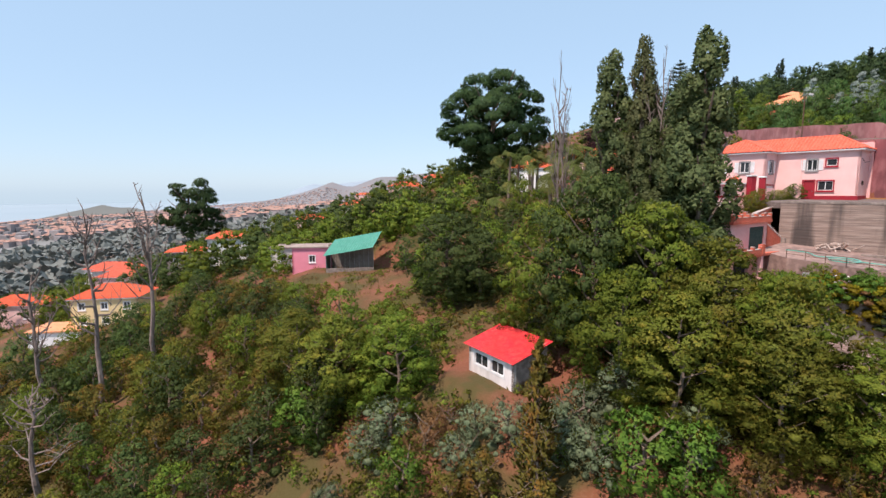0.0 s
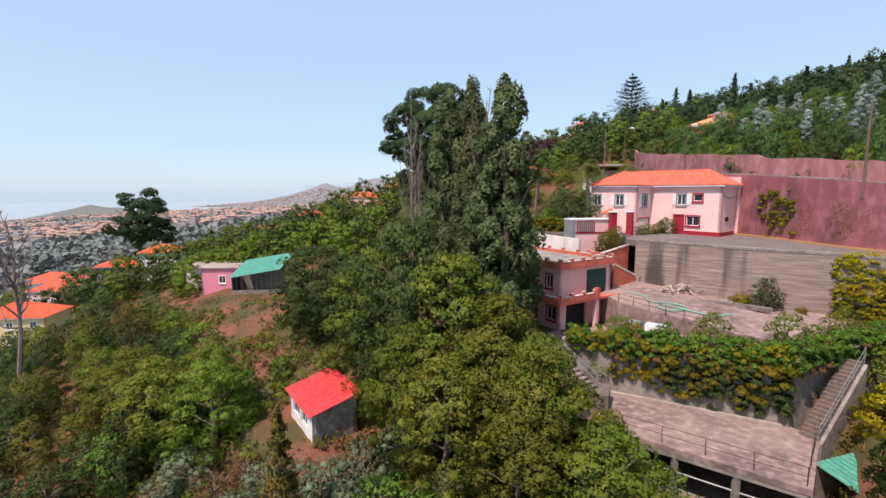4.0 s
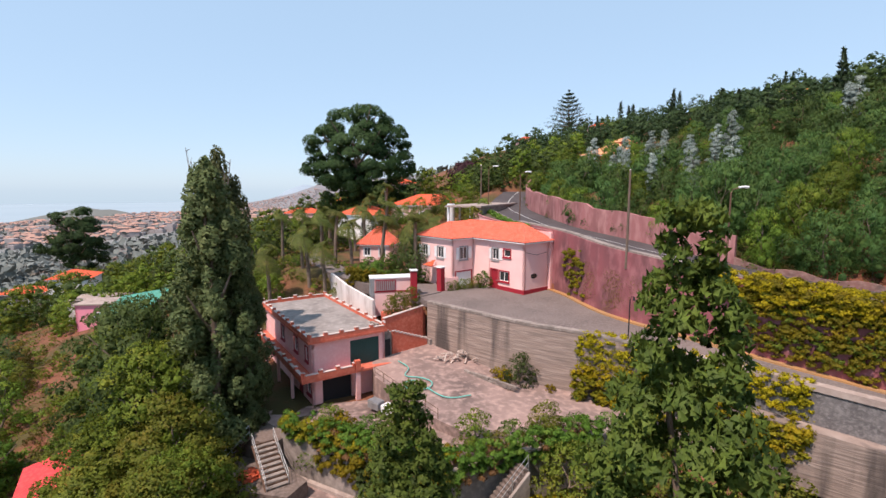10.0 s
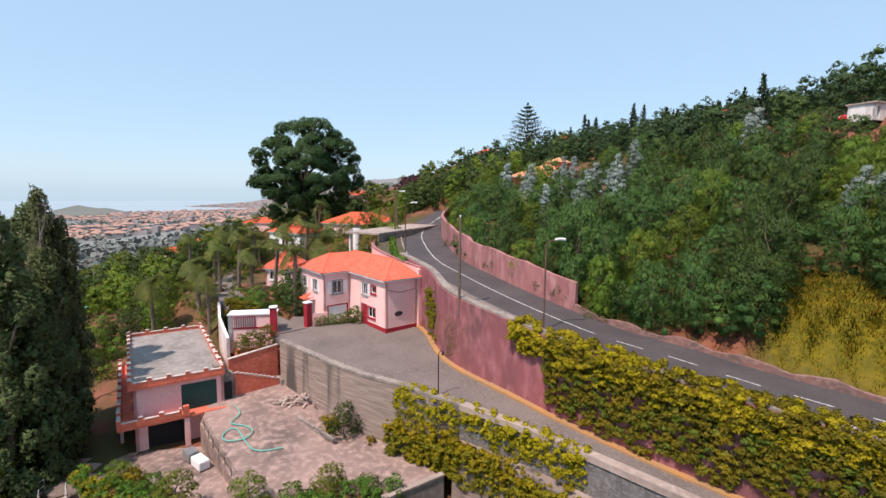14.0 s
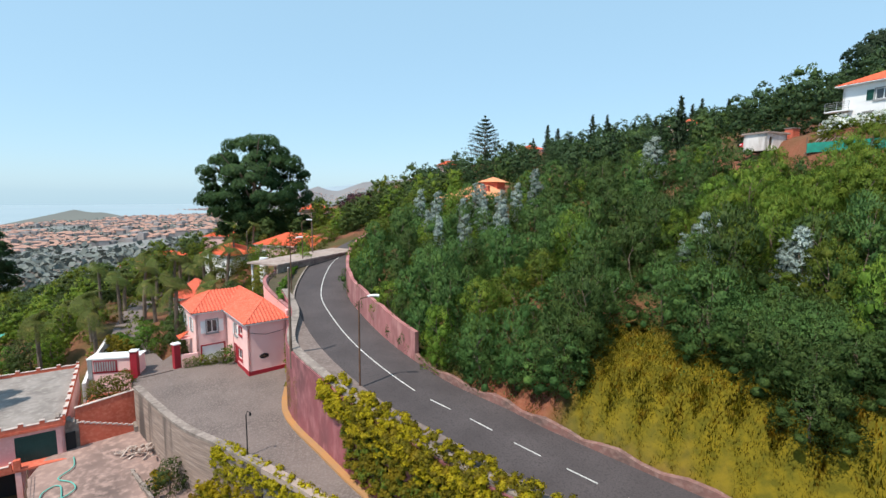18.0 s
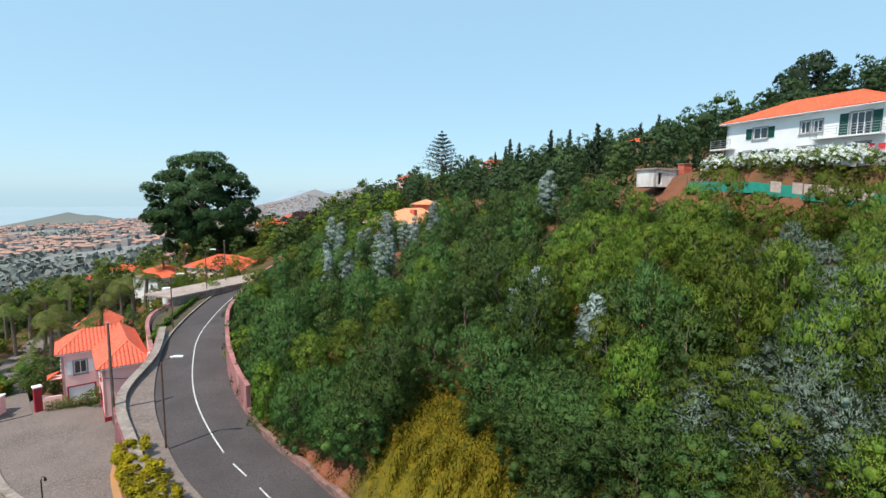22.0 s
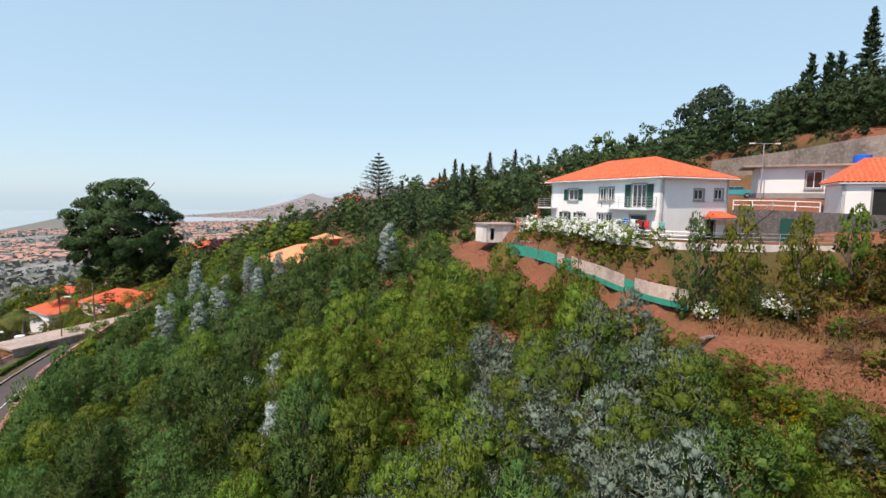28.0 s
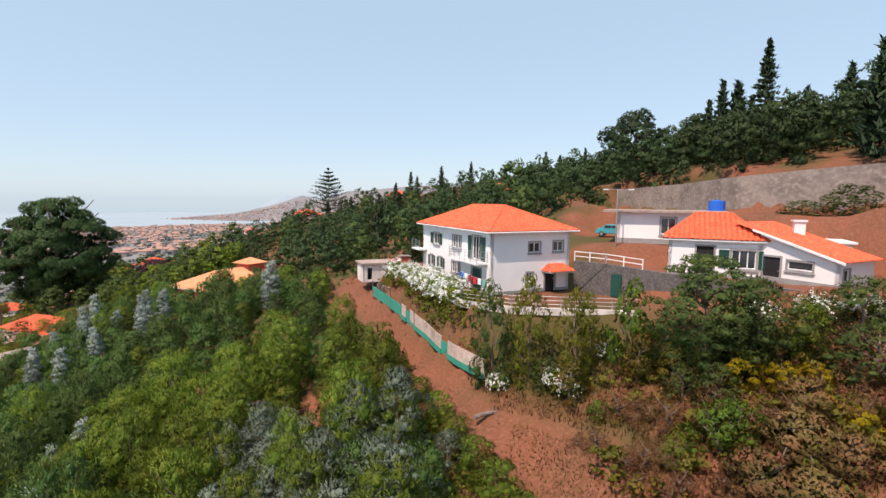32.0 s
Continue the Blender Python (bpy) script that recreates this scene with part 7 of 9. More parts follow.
BANK = [(64.6, 42.2), (66.0, 43.6), (69.5, 40.2), (73.0, 37.6), (76.6, 42.0), (79.9, 40.2), (82.2, 36.4), (83.4, 34.4), (85.6, 36.2), (88.8, 34.8), (89.2, 31), (88.5, 27.0), (93, 18), (86, 20.5), (78, 29.6), (72.5, 34.2)]
grass_blades("dry_grass", "golden dry grass on the bank above the road", BANK, 60000, L_GRASS, 0.34, 0.09, 6)
grass_blades("green_grass", "greener grass tufts on the bank above the road", BANK, 7000, L_OLIVE, 0.3, 0.07, 7)
grass_blades("garden_grass", "dry golden weeds below the garden", GARDEN, 26000, L_AUT, 0.5, 0.1, 8)
grass_blades("path_weeds", "weeds along the red path", [(112, 40), (115, 30), (117, 26), (113, 24), (109, 36)], 5000, L_GRASS, 0.7, 0.08, 9)
undergrowth("thicket_floor", "fern and brush under the acacia thicket", ACA, 24000, L_ACAD, 0.22, 0.4, 4, keep=0.1)
undergrowth("fern_bank", "bright ferns along the red path", [(104, 60), (108, 51), (112, 40), (115, 28), (110, 28), (106, 42), (101, 56)], 9000, L_LIGHT, 0.24, 0.9, 5, keep=0.2)
undergrowth("ridge_floor", "scrub under the wood on the ridge", [(100, 72), (126, 68), (142, 84), (200, 50), (260, 90), (190, 200), (60, 180), (50, 112), (84, 86)], 14000, L_DARK, 0.9, 1.2, 8, keep=0.1)
undergrowth("far_scrub", "scrub and gardens on the far slope", [(-130, 90), (-30, 98), (44, 112), (60, 160), (-40, 220), (-180, 200)], 14000, L_OLIVE, 0.8, 1.0, 9, keep=0.2)

undergrowth("path_litter", "dry leaves and twigs littering the red path", PATHWAY, 5000, L_RUSTY, 0.13, 0.04, 15, gap=0.1, patch=0.4, keep=0.3, aspect=0.5)
undergrowth("path_tufts", "small green weeds at the edges of the red path", PATHWAY, 1500, L_LIGHT, 0.18, 0.15, 16, gap=0.1, patch=0.5, keep=0.75, aspect=0.4)
LOWER = [(116.5, 33), (121, 25), (124, 14), (150, 14), (150, 27), (128, 27), (121.5, 32.5), (118, 36)]
undergrowth("bank_litter", "dead leaves and straw on the bare bank", LOWER, 9000, L_RUSTY, 0.18, 0.1, 17, gap=0.1, patch=0.3, keep=0.3, aspect=0.35)
grass_blades("bank_grass", "straw-coloured grass on the bare bank", LOWER, 14000, L_AUT, 0.4, 0.06, 18)
wood("bank_bushes", "brown and olive bushes on the bank below the garden", [(121, 31), (124, 25), (128, 17), (150, 16), (150, 30), (128, 31)], 170, ["bush_r", "bush_r", "bush_a", "bush_o"], 58, 0.6, 1.3, 1.0, -2)
lg = thing("fallen_log", pose(116.6, 37.2, gz1(116.6, 37.2) + 0.05, 0, 0, 25), "pale bare log lying beside the red path", "log")
part("log", tube([(-1.1, 0, 0.12), (-0.3, 0.1, 0.16), (0.6, 0.0, 0.14), (1.2, -0.15, 0.1)], 0.15, 0.09, 8), M_DEAD, lg)
part("branch_stub", tube([(0.2, 0.05, 0.15), (0.55, 0.4, 0.35)], 0.05, 0.03, 6), M_DEAD, lg)


# ---- ivy and hedges on the walls ----
def hedge(name, label, line, z0, z1, thick, n, mat, size, seed, side=-1, ragged=0.5, kind="stuff", up=0.7):
    """Leaves over a wall face: along a line, between heights, bulging out by thick on one side."""
    rng = np.random.RandomState(seed)
    ln = np.array(line, float)
    s = np.concatenate([[0], np.cumsum(np.linalg.norm(np.diff(ln[:, :2], axis=0), axis=1))])
    u = rng.uniform(0, s[-1], n)
    x, y = np.interp(u, s, ln[:, 0]), np.interp(u, s, ln[:, 1])
    lo, hi = np.interp(u, s, z0), np.interp(u, s, z1)
    dx, dy = np.gradient(np.interp(u, s, ln[:, 0])), None
    seg = np.clip(np.searchsorted(s, u) - 1, 0, len(ln) - 2)
    d = ln[seg + 1, :2] - ln[seg, :2]
    d /= np.linalg.norm(d, axis=1)[:, None]
    nx_, ny_ = d[:, 1] * -side, -d[:, 0] * -side
    lump = np.array([noise.noise((a * 0.9, b * 0.4, seed * 3.1)) for a, b in zip(u, lo)])
    k = rng.uniform(0, 1, n)
    edge = np.array([noise.noise((a * 0.6, 5.0, seed)) for a in u]) * ragged
    z = lo - edge + (hi + edge * 0.4 - lo + edge) * k
    out = thick * (0.35 + 0.65 * rng.uniform(0, 1, n) ** 0.6) * (0.75 + 0.6 * lump) * np.where(k > 0.9, 0.7, 1.0)
    p = np.stack([x + nx_ * out, y + ny_ * out, z], -1)
    nr = np.stack([nx_, ny_, np.full(n, up)], -1)
    me = quads_of(name, leaf_quads(p, nr, size, rng, 0.8), mat)
    ob = new(name, me)
    return tagged(ob, label, "ivy" if "ivy" in name else "hedge", kind=kind)


# golden hedge that hangs over the road wall
def bulge(name, label, line, z0, z1, thick, n, mat, size, seed, lumps=1.1, ragged=0.4, top=0.0, category="hedge", keep=None):
    """A hanging hedge: many overlapping leafy clumps along a line, from heights z0 to z1, standing out to the line's right, and over its top to the left by top."""
    rng = np.random.RandomState(seed)
    ln = np.array(line, float)
    s = np.concatenate([[0], np.cumsum(np.linalg.norm(np.diff(ln[:, :2], axis=0), axis=1))])
    m = int(s[-1] * lumps * 22)
    u = rng.uniform(0, s[-1], m)
    seg = np.clip(np.searchsorted(s, u) - 1, 0, len(ln) - 2)
    d = ln[seg + 1, :2] - ln[seg, :2]
    d /= np.linalg.norm(d, axis=1)[:, None]
    lo, hi = np.interp(u, s, z0), np.interp(u, s, z1)
    edge = np.array([noise.noise((a * 0.5, 3.0, seed)) for a in u]) * ragged
    k = rng.uniform(0, 1, m) ** 0.8
    z = (lo - edge) + (hi + 0.25 * edge - lo + edge) * k
    out = thick * (0.25 + 0.55 * rng.uniform(0, 1, m)) * (0.6 + 0.5 * k) - np.where(k > 0.8, rng.uniform(0, 1, m) * top, 0)
    r = rng.uniform(0.14, 0.34, m)
    bl = np.stack([np.interp(u, s, ln[:, 0]) + d[:, 1] * out, np.interp(u, s, ln[:, 1]) - d[:, 0] * out, z - r * 0.4, r, r * 0.85], -1)
    if keep is not None:
        bl = bl[np.array([keep(a, b, rng) for a, b in zip(u / s[-1], k)])]
    p, q = blob_points(bl, int(n * 1.7), rng, 0.7)
    soup = joined(sprays(p, q + np.array([0, 0, 0.2]), size * 0.84, rng, 0.8, 0.0, 0.7, 0.85), cores(bl, rng, 0.68))
    return tagged(new(name, soup_mesh(name, soup, mat)), label, category, kind="stuff")


hsel = (RW_BASE[:, 0] > 55.4) & (RW_BASE[:, 0] < 82)
hl, hz1, hz0 = RW_BASE[hsel], (zr_ + 1.25)[hsel], RW_BASE[hsel][:, 2]
bulge("golden_hedge", "golden-leaved hedge spilling over the road wall", hl, hz1 - 2.2, hz1, 0.9, 26000, L_YEL, 0.16, 1, 1.7, 1.2, 2.0, keep=lambda a, b, g: g.uniform() < (0.97 if a < 0.3 else 0.7 if a < 0.6 else 0.5) * (1 if b > 0.35 else 0.6))
bulge("green_hedge_top", "green and olive top of the hedge along the road", hl, hz1 - 1.6, hz1 - 0.05, 0.85, 22000, L_HEDGE, 0.16, 4, 1.5, 0.6, 2.0, keep=lambda a, b, g: a > 0.1 and g.uniform() < 0.85)
sel2 = hl[:, 0] > 57.2
bulge("ivy_curtain", "olive green ivy curtain on the road wall", hl[sel2], hz0[sel2] + 0.35, hz1[sel2] - 0.8, 0.5, 40000, L_HEDGE, 0.15, 2, 1.8, 0.7, category="ivy")
bulge("ivy_dark", "dark green ivy mixed into the curtain", hl[sel2], hz0[sel2] + 0.8, hz1[sel2] - 1.0, 0.42, 12000, L_MID, 0.16, 3, 0.9, 0.9, category="ivy")
wl = RW_BASE[(RW_BASE[:, 1] > 41) & (RW_BASE[:, 1] < 50.5)]
hedge("ivy_dry", "thin dry ivy on the pink wall", wl, wl[:, 2] + 0.5, wl[:, 2] + 4.2, 0.08, 2600, L_RUSTY, 0.11, 5, -1, 1.2)
corner = RW_BASE[(RW_BASE[:, 1] > 47.2) & (RW_BASE[:, 1] < 53.5)]
bulge("ivy_corner", "green and yellow ivy beside the pink house", corner, corner[:, 2] + 0.4, corner[:, 2] + 5.2, 0.3, 4600, L_HEDGE, 0.13, 6, 1.8, 1.4, category="ivy", keep=lambda a, b, g: g.uniform() < 0.75 * (1 - abs(2 * a - 0.9) ** 2) and noise.noise((a * 4, b * 5, 2.0)) > -0.22)
bulge("garden_hedge", "yellow-green clipped hedge behind the garden wall", [(29.9, 58.0), (27.4, 59.6), (24.9, 61.2)], [28.2] * 3, [30.5] * 3, 0.9, 5000, L_LIGHT, 0.16, 61, 1.2, 0.4, 0.8)
bulge("garden_hedge_back", "yellow-green leaves behind the hedge", [(24.9, 61.2), (27.4, 59.6), (29.9, 58.0)], [28.2] * 3, [30.4] * 3, 0.9, 4000, L_HEDGE, 0.16, 62, 1.0, 0.4, 0.5)
# golden creeper over the outer lane wall
for a, b, up_, dn_, n, seed in ((0.0, 0.2, 0.35, 3.4, 6200, 11), (0.34, 0.5, 0.35, 2.6, 5200, 12), (0.8, 1.0, 0.3, 2.6, 3200, 13)):
    q = resample(sw, np.linspace(a, b, 12))
    if seed == 11:
        q = np.concatenate([[[47.3, 39.7, 28.45], [49.8, 38.2, 28.35]], q[1:]])
    bulge("golden_creeper", "golden creeper hanging over the lane wall", q, q[:, 2] - dn_ * 0.55, q[:, 2] + up_, 0.8, n, L_YEL, 0.17, seed, 1.2, 1.0, 0.7, "creeper")
    bulge("ivy_lane", "olive ivy below the golden creeper", q, q[:, 2] - dn_, q[:, 2] - 0.6, 0.55, n, L_HEDGE, 0.17, seed + 5, 1.2, 0.9, category="ivy")
    qo = shifted(q, -1.15)
    bulge("golden_creeper_low", "golden creeper spilling over the lower ledge", qo, q[:, 2] - 4.2, q[:, 2] - 1.9, 0.9, n, L_YEL, 0.17, seed + 3, 0.9, 2.0, 0.6, "creeper")
    bulge("ivy_lane_low", "olive leaves under the golden creeper", qo, q[:, 2] - 5.0, q[:, 2] - 2.4, 0.8, n, L_HEDGE, 0.18, seed + 4, 1.1, 1.4, category="ivy")


# ---- lower terrace, its wall, open garage and stairs ----
M_STAIR = surface("dirty_steps", (0.17, 0.125, 0.105), (0.10, 0.078, 0.068), (0.22, 0.17, 0.15), 0.92, scale=1.0, fine=5.0)


def lower_terrace():
    t = thing("lower_terrace", pose(0, 0, 0), "pale concrete terrace over an open parking level", "terrace", kind="structure")
    part("deck", prism(TERR, TERR_Z - 0.35, TERR_Z), M_YARD, t)
    w = thing("retaining_wall_yard", pose(0, 0, 0), "grey concrete wall below the yard, half hidden by ivy", "retaining wall", kind="structure")
    line = [(24.4, 36.7), (30.2, 33.5), (36.9, 29.7), (40.8, 31.2), (46.8, 33.1), (50.8, 35.6)]
    part("wall_face", wall_strip(line, [15.2] * 6, [22.3, 22.45, 22.9, 23.2, 23.3, 23.5], 0.3), M_CONC, w)
    part("coping", wall_strip([(x, y + 0.05) for x, y in line], [22.3, 22.45, 22.9, 23.2, 23.3, 23.5], [22.45, 22.6, 23.05, 23.35, 23.45, 23.65], 0.42), M_CONCL, w)
    part("wall_foot", wall_strip([(24.3, 36.3), (30.0, 33.1), (36.4, 29.4)], [18.7] * 3, [19.05] * 3, 0.35), M_CONCL, w)
    a, b = Vector((18.9, 34.7, 0)), Vector((33.4, 23.3, 0))
    for i in range(7):
        p = a.lerp(b, i / 6)
        part("column", box(p.x - 0.16, p.x + 0.16, p.y - 0.16, p.y + 0.16, 14.6, TERR_Z - 0.35, bevel=0.02), M_CONC, t)
    part("beam", wall_strip([(a.x, a.y), (b.x, b.y)], [18.2] * 2, [18.45] * 2, 0.2), M_CONC, t)
    part("breast_wall", wall_strip([(a.x + 0.1, a.y + 0.2), (b.x + 0.1, b.y + 0.2)], [14.4] * 2, [16.2] * 2, 0.15), M_CONCL, t)
    part("pipe", tube([(a.x, a.y, 17.3), (b.x, b.y, 17.3)], 0.05), M_METAL, t)
    part("parking_floor", prism([(19.0, 34.9), (33.5, 23.4), (37.6, 28.4), (23.0, 37.0)], 14.8, 15.4), M_CONC, t)
    rl_ = thing("terrace_railing", pose(0, 0, 0), "thin rusty iron railing along the terrace edge", "railing")
    rail(rl_, [(19.0, 34.8, TERR_Z), (33.4, 23.4, TERR_Z), (36.6, 27.0, TERR_Z)], 1.0, M_RUST, 2, 2.4, "rail")
    # long flight along the wall
    s = thing("stone_stair", pose(0, 0, 0), "weathered concrete stair with a metal handrail", "stair")
    p0, p1 = Vector((36.9, 28.6, TERR_Z)), Vector((41.0, 30.6, 22.95))
    n = 20
    d = (p1 - p0)
    side_ = Vector((d.y, -d.x, 0)).normalized() * 1.05
    for i in range(n):
        q, e = p0 + d * (i / n), p0 + d * ((i + 1) / n)
        part("step", prism([(q.x + side_.x, q.y + side_.y), (e.x + side_.x, e.y + side_.y), (e.x, e.y), (q.x, q.y)], q.z - 0.12, q.z + d.z / n), M_STAIR, s)
    part("stair_flank", wall_strip([(p0.x + side_.x, p0.y + side_.y), (p1.x + side_.x, p1.y + side_.y)], [15, 17], [p0.z - 0.1, p1.z - 0.1], 0.2), M_CONC, s)
    rail(s, [(p0.x + side_.x, p0.y + side_.y, p0.z), (p1.x + side_.x, p1.y + side_.y, p1.z)], 0.95, M_METAL, 2, 1.6, "handrail")
    # green sheet roof beside it
    g = thing("green_sheet_roof", pose(39.3, 25.5, 18.1, 0, 0, 18.0), "green corrugated sheet roof of a lean-to", "roof")
    verts, faces = [], []
    m = 72
    for i in range(m + 1):
        x = -3.2 + 7.4 * i / m
        for y, z in ((-3.4, -0.5), (1.6, 0.35)):
            verts.append((x, y, z + 0.03 * math.cos(i * math.pi / 2)))
    faces = [(2 * i, 2 * i + 2, 2 * i + 3, 2 * i + 1) for i in range(m)]
    part("sheet", mesh_of("sheet", verts, faces, M_SHEETG), None, g)
    for x in (-3.0, 0.5, 4.0):
        part("post", box(x - 0.08, x + 0.08, -3.2, -3.04, -3.5, -0.5), M_CONC, g)
    part("back_wall", box(-3.2, 4.2, 1.4, 1.6, -3.5, 0.3), M_CONC, g)
    # steel steps at the other end, and a heap of spare tiles
    st = thing("steel_stair", pose(0, 0, 0), "dark steel stair from the forecourt to the terrace", "stair")
    part("landing", prism([(19.8, 35.4), (21.4, 32.6), (26.2, 31.6), (27.0, 33.4), (23.6, 36.6), (20.6, 36.9)], TERR_Z, 19.9), M_STAIR, st, "stained concrete landing")
    part("upper_landing", prism([(20.6, 36.9), (23.9, 35.4), (24.8, 36.9), (20.9, 40.0)], 19.9, 21.42), M_STAIR, st, "stained concrete landing")
    for p0, p1, wide in ((Vector((25.9, 33.0, 19.9)), Vector((23.9, 36.0, 21.45)), 1.5), (Vector((20.3, 34.0, 19.9)), Vector((22.0, 36.4, 21.45)), 1.0)):
        dd = p1 - p0
        sd_ = Vector((-dd.y, dd.x, 0)).normalized() * wide
        for k in range(9):
            q, e = p0 + dd * (k / 9), p0 + dd * ((k + 0.8) / 9)
            part("tread", prism([(q.x, q.y), (e.x, e.y), (e.x + sd_.x, e.y + sd_.y), (q.x + sd_.x, q.y + sd_.y)], q.z + 0.1, q.z + 0.16), M_CONC, st)
            part("riser", prism([(e.x, e.y), (e.x + dd.x * 0.01, e.y + dd.y * 0.01), (e.x + dd.x * 0.01 + sd_.x, e.y + dd.y * 0.01 + sd_.y), (e.x + sd_.x, e.y + sd_.y)], q.z - 0.02, q.z + 0.27), M_RUST, st)
        for off in (Vector((0, 0, 0)), sd_):
            part("stringer", tube([p0 + off, p1 + off], 0.08), M_RUST, st)
            rail(st, [p0 + off, p1 + off], 0.95, M_METAL, 2, 1.5, "handrail")
    hp = thing("tile_heap", pose(23.0, 33.9, 19.9), "heap of spare terracotta roof tiles beside the steel stair", "tiles")
    rng = np.random.RandomState(4)
    for i in range(60):
        r = rng.uniform(0, 0.9) ** 0.7
        a_ = rng.uniform(0, 6.3)
        t_ = part("tile", box(-0.22, 0.22, -0.12, 0.12, -0.02, 0.03), M_TILE, hp)
        t_.matrix_basis = pose(r * math.cos(a_), r * 0.8 * math.sin(a_), max(0.03, 0.55 * (1 - r)) * rng.uniform(0.2, 1), rng.uniform(-25, 25), rng.uniform(-25, 25), rng.uniform(0, 360))


lower_terrace()
yw = np.array([(24.8, 36.3, 22.3), (27.4, 34.9, 22.4), (30.6, 33.1, 22.5), (34.0, 31.2, 22.7), (36.9, 29.5, 22.9), (40.8, 31.0, 23.2), (46.6, 32.9, 23.3)])
bulge("ivy_yard", "dark ivy and brambles hanging over the yard wall", yw[2:5], [20.2, 19.3, 19.4], [23.0, 23.2, 23.3], 0.75, 9000, L_DARK, 0.18, 31, 1.0, 1.8, 0.8, "ivy")
bulge("ivy_yard_olive", "olive climbers spilling down the yard wall", yw[1:5], [21.0, 19.6, 19.3, 20.6], [23.2, 23.2, 23.3, 23.3], 0.9, 9000, L_HEDGE, 0.18, 35, 0.8, 2.2, 0.9, "ivy")
bulge("yard_hedge", "yellow-green bushy hedge along the yard edge", yw[:], yw[:, 2] - 0.5, yw[:, 2] + 1.3, 1.0, 17000, L_LIGHT, 0.15, 33, 0.9, 0.7, 1.1)
bulge("yard_hedge_yellow", "yellow leaves along the yard hedge", yw[:5], yw[:5, 2] - 0.3, yw[:5, 2] + 1.1, 0.9, 7000, L_HEDGE, 0.15, 34, 0.5, 0.5, 0.9)
bulge("yard_hedge_brown", "dry brown growth within the yard hedge", yw[1:], yw[1:, 2] - 1.2, yw[1:, 2] + 0.9, 1.0, 1800, L_RUSTY, 0.14, 36, 0.15, 0.9, 0.9)


# ---- lamps and poles ----
def street_lamp(x, y, z, h, ang, label="grey street lamp with a short arm over the road", reach=1.3):
    s = thing("street_lamp", pose(x, y, z, 0, 0, ang), label, "street lamp", "street lamps")
    part("pole", tube([(0, 0, -0.3), (0, 0, h - 0.4), (0.15, 0, h - 0.15), (reach * 0.6, 0, h)], 0.075, 0.04, 8), M_RUST, s)
    part("lamp_head", tube([(reach * 0.5, 0, h), (reach * 0.75, 0, h + 0.05), (reach * 1.15, 0, h + 0.02)], 0.08, 0.11, 8), M_PLW, s)
    return s


street_lamp(58.5, 39.3, 33.4, 6.5, 10.0)
street_lamp(46.3, 62.6, 35.6, 6.4, 20.0)
street_lamp(43.8, 76.5, 37.0, 6.4, 10.0)
for x, y, z, top in ((52.2, 43.1, 34.0, 41.4), (25.0, 102.5, 31.0, 39.5), (43.3, 84.0, 37.0, 44.0)):
    p = thing("utility_pole", pose(x, y, z), "plain weathered wooden utility pole", "pole", "utility poles")
    part("shaft", tube([(0, 0, -1), (0, 0, top - z)], 0.13, 0.09, 8), M_POST, p)
    part("cap", tube([(0, 0, top - z), (0, 0, top - z + 0.06)], 0.1, 0.06, 8), M_METAL, p)
g = thing("garden_lamp", pose(50.5, 37.8, 28.4), "slim black lamp post with a hook at the lane", "lamp post")
part("pole", tube([(0, 0, -0.3), (0, 0, 3.1), (0.12, 0, 3.35), (0.3, 0, 3.3)], 0.05, 0.03, 6), M_DARK, g)
part("lantern", tube([(0.3, 0, 3.05), (0.3, 0, 3.3)], 0.1, 0.06, 6), M_DARK, g)
dl = thing("double_street_lamp", pose(131.0, 54.9, 58.2), "double-armed street lamp beside the parked car", "street lamp")
part("pole", tube([(0, 0, -0.6), (0, 0, 5.7)], 0.07, 0.05, 8), M_METAL, dl)
part("arm", tube([(-1.2, 0, 5.7), (1.2, 0, 5.7)], 0.03), M_METAL, dl)
for x in (-1.4, 1.1):
    part("lamp_head", box(x, x + 0.45, -0.12, 0.12, 5.65, 5.76), M_PLW, dl)


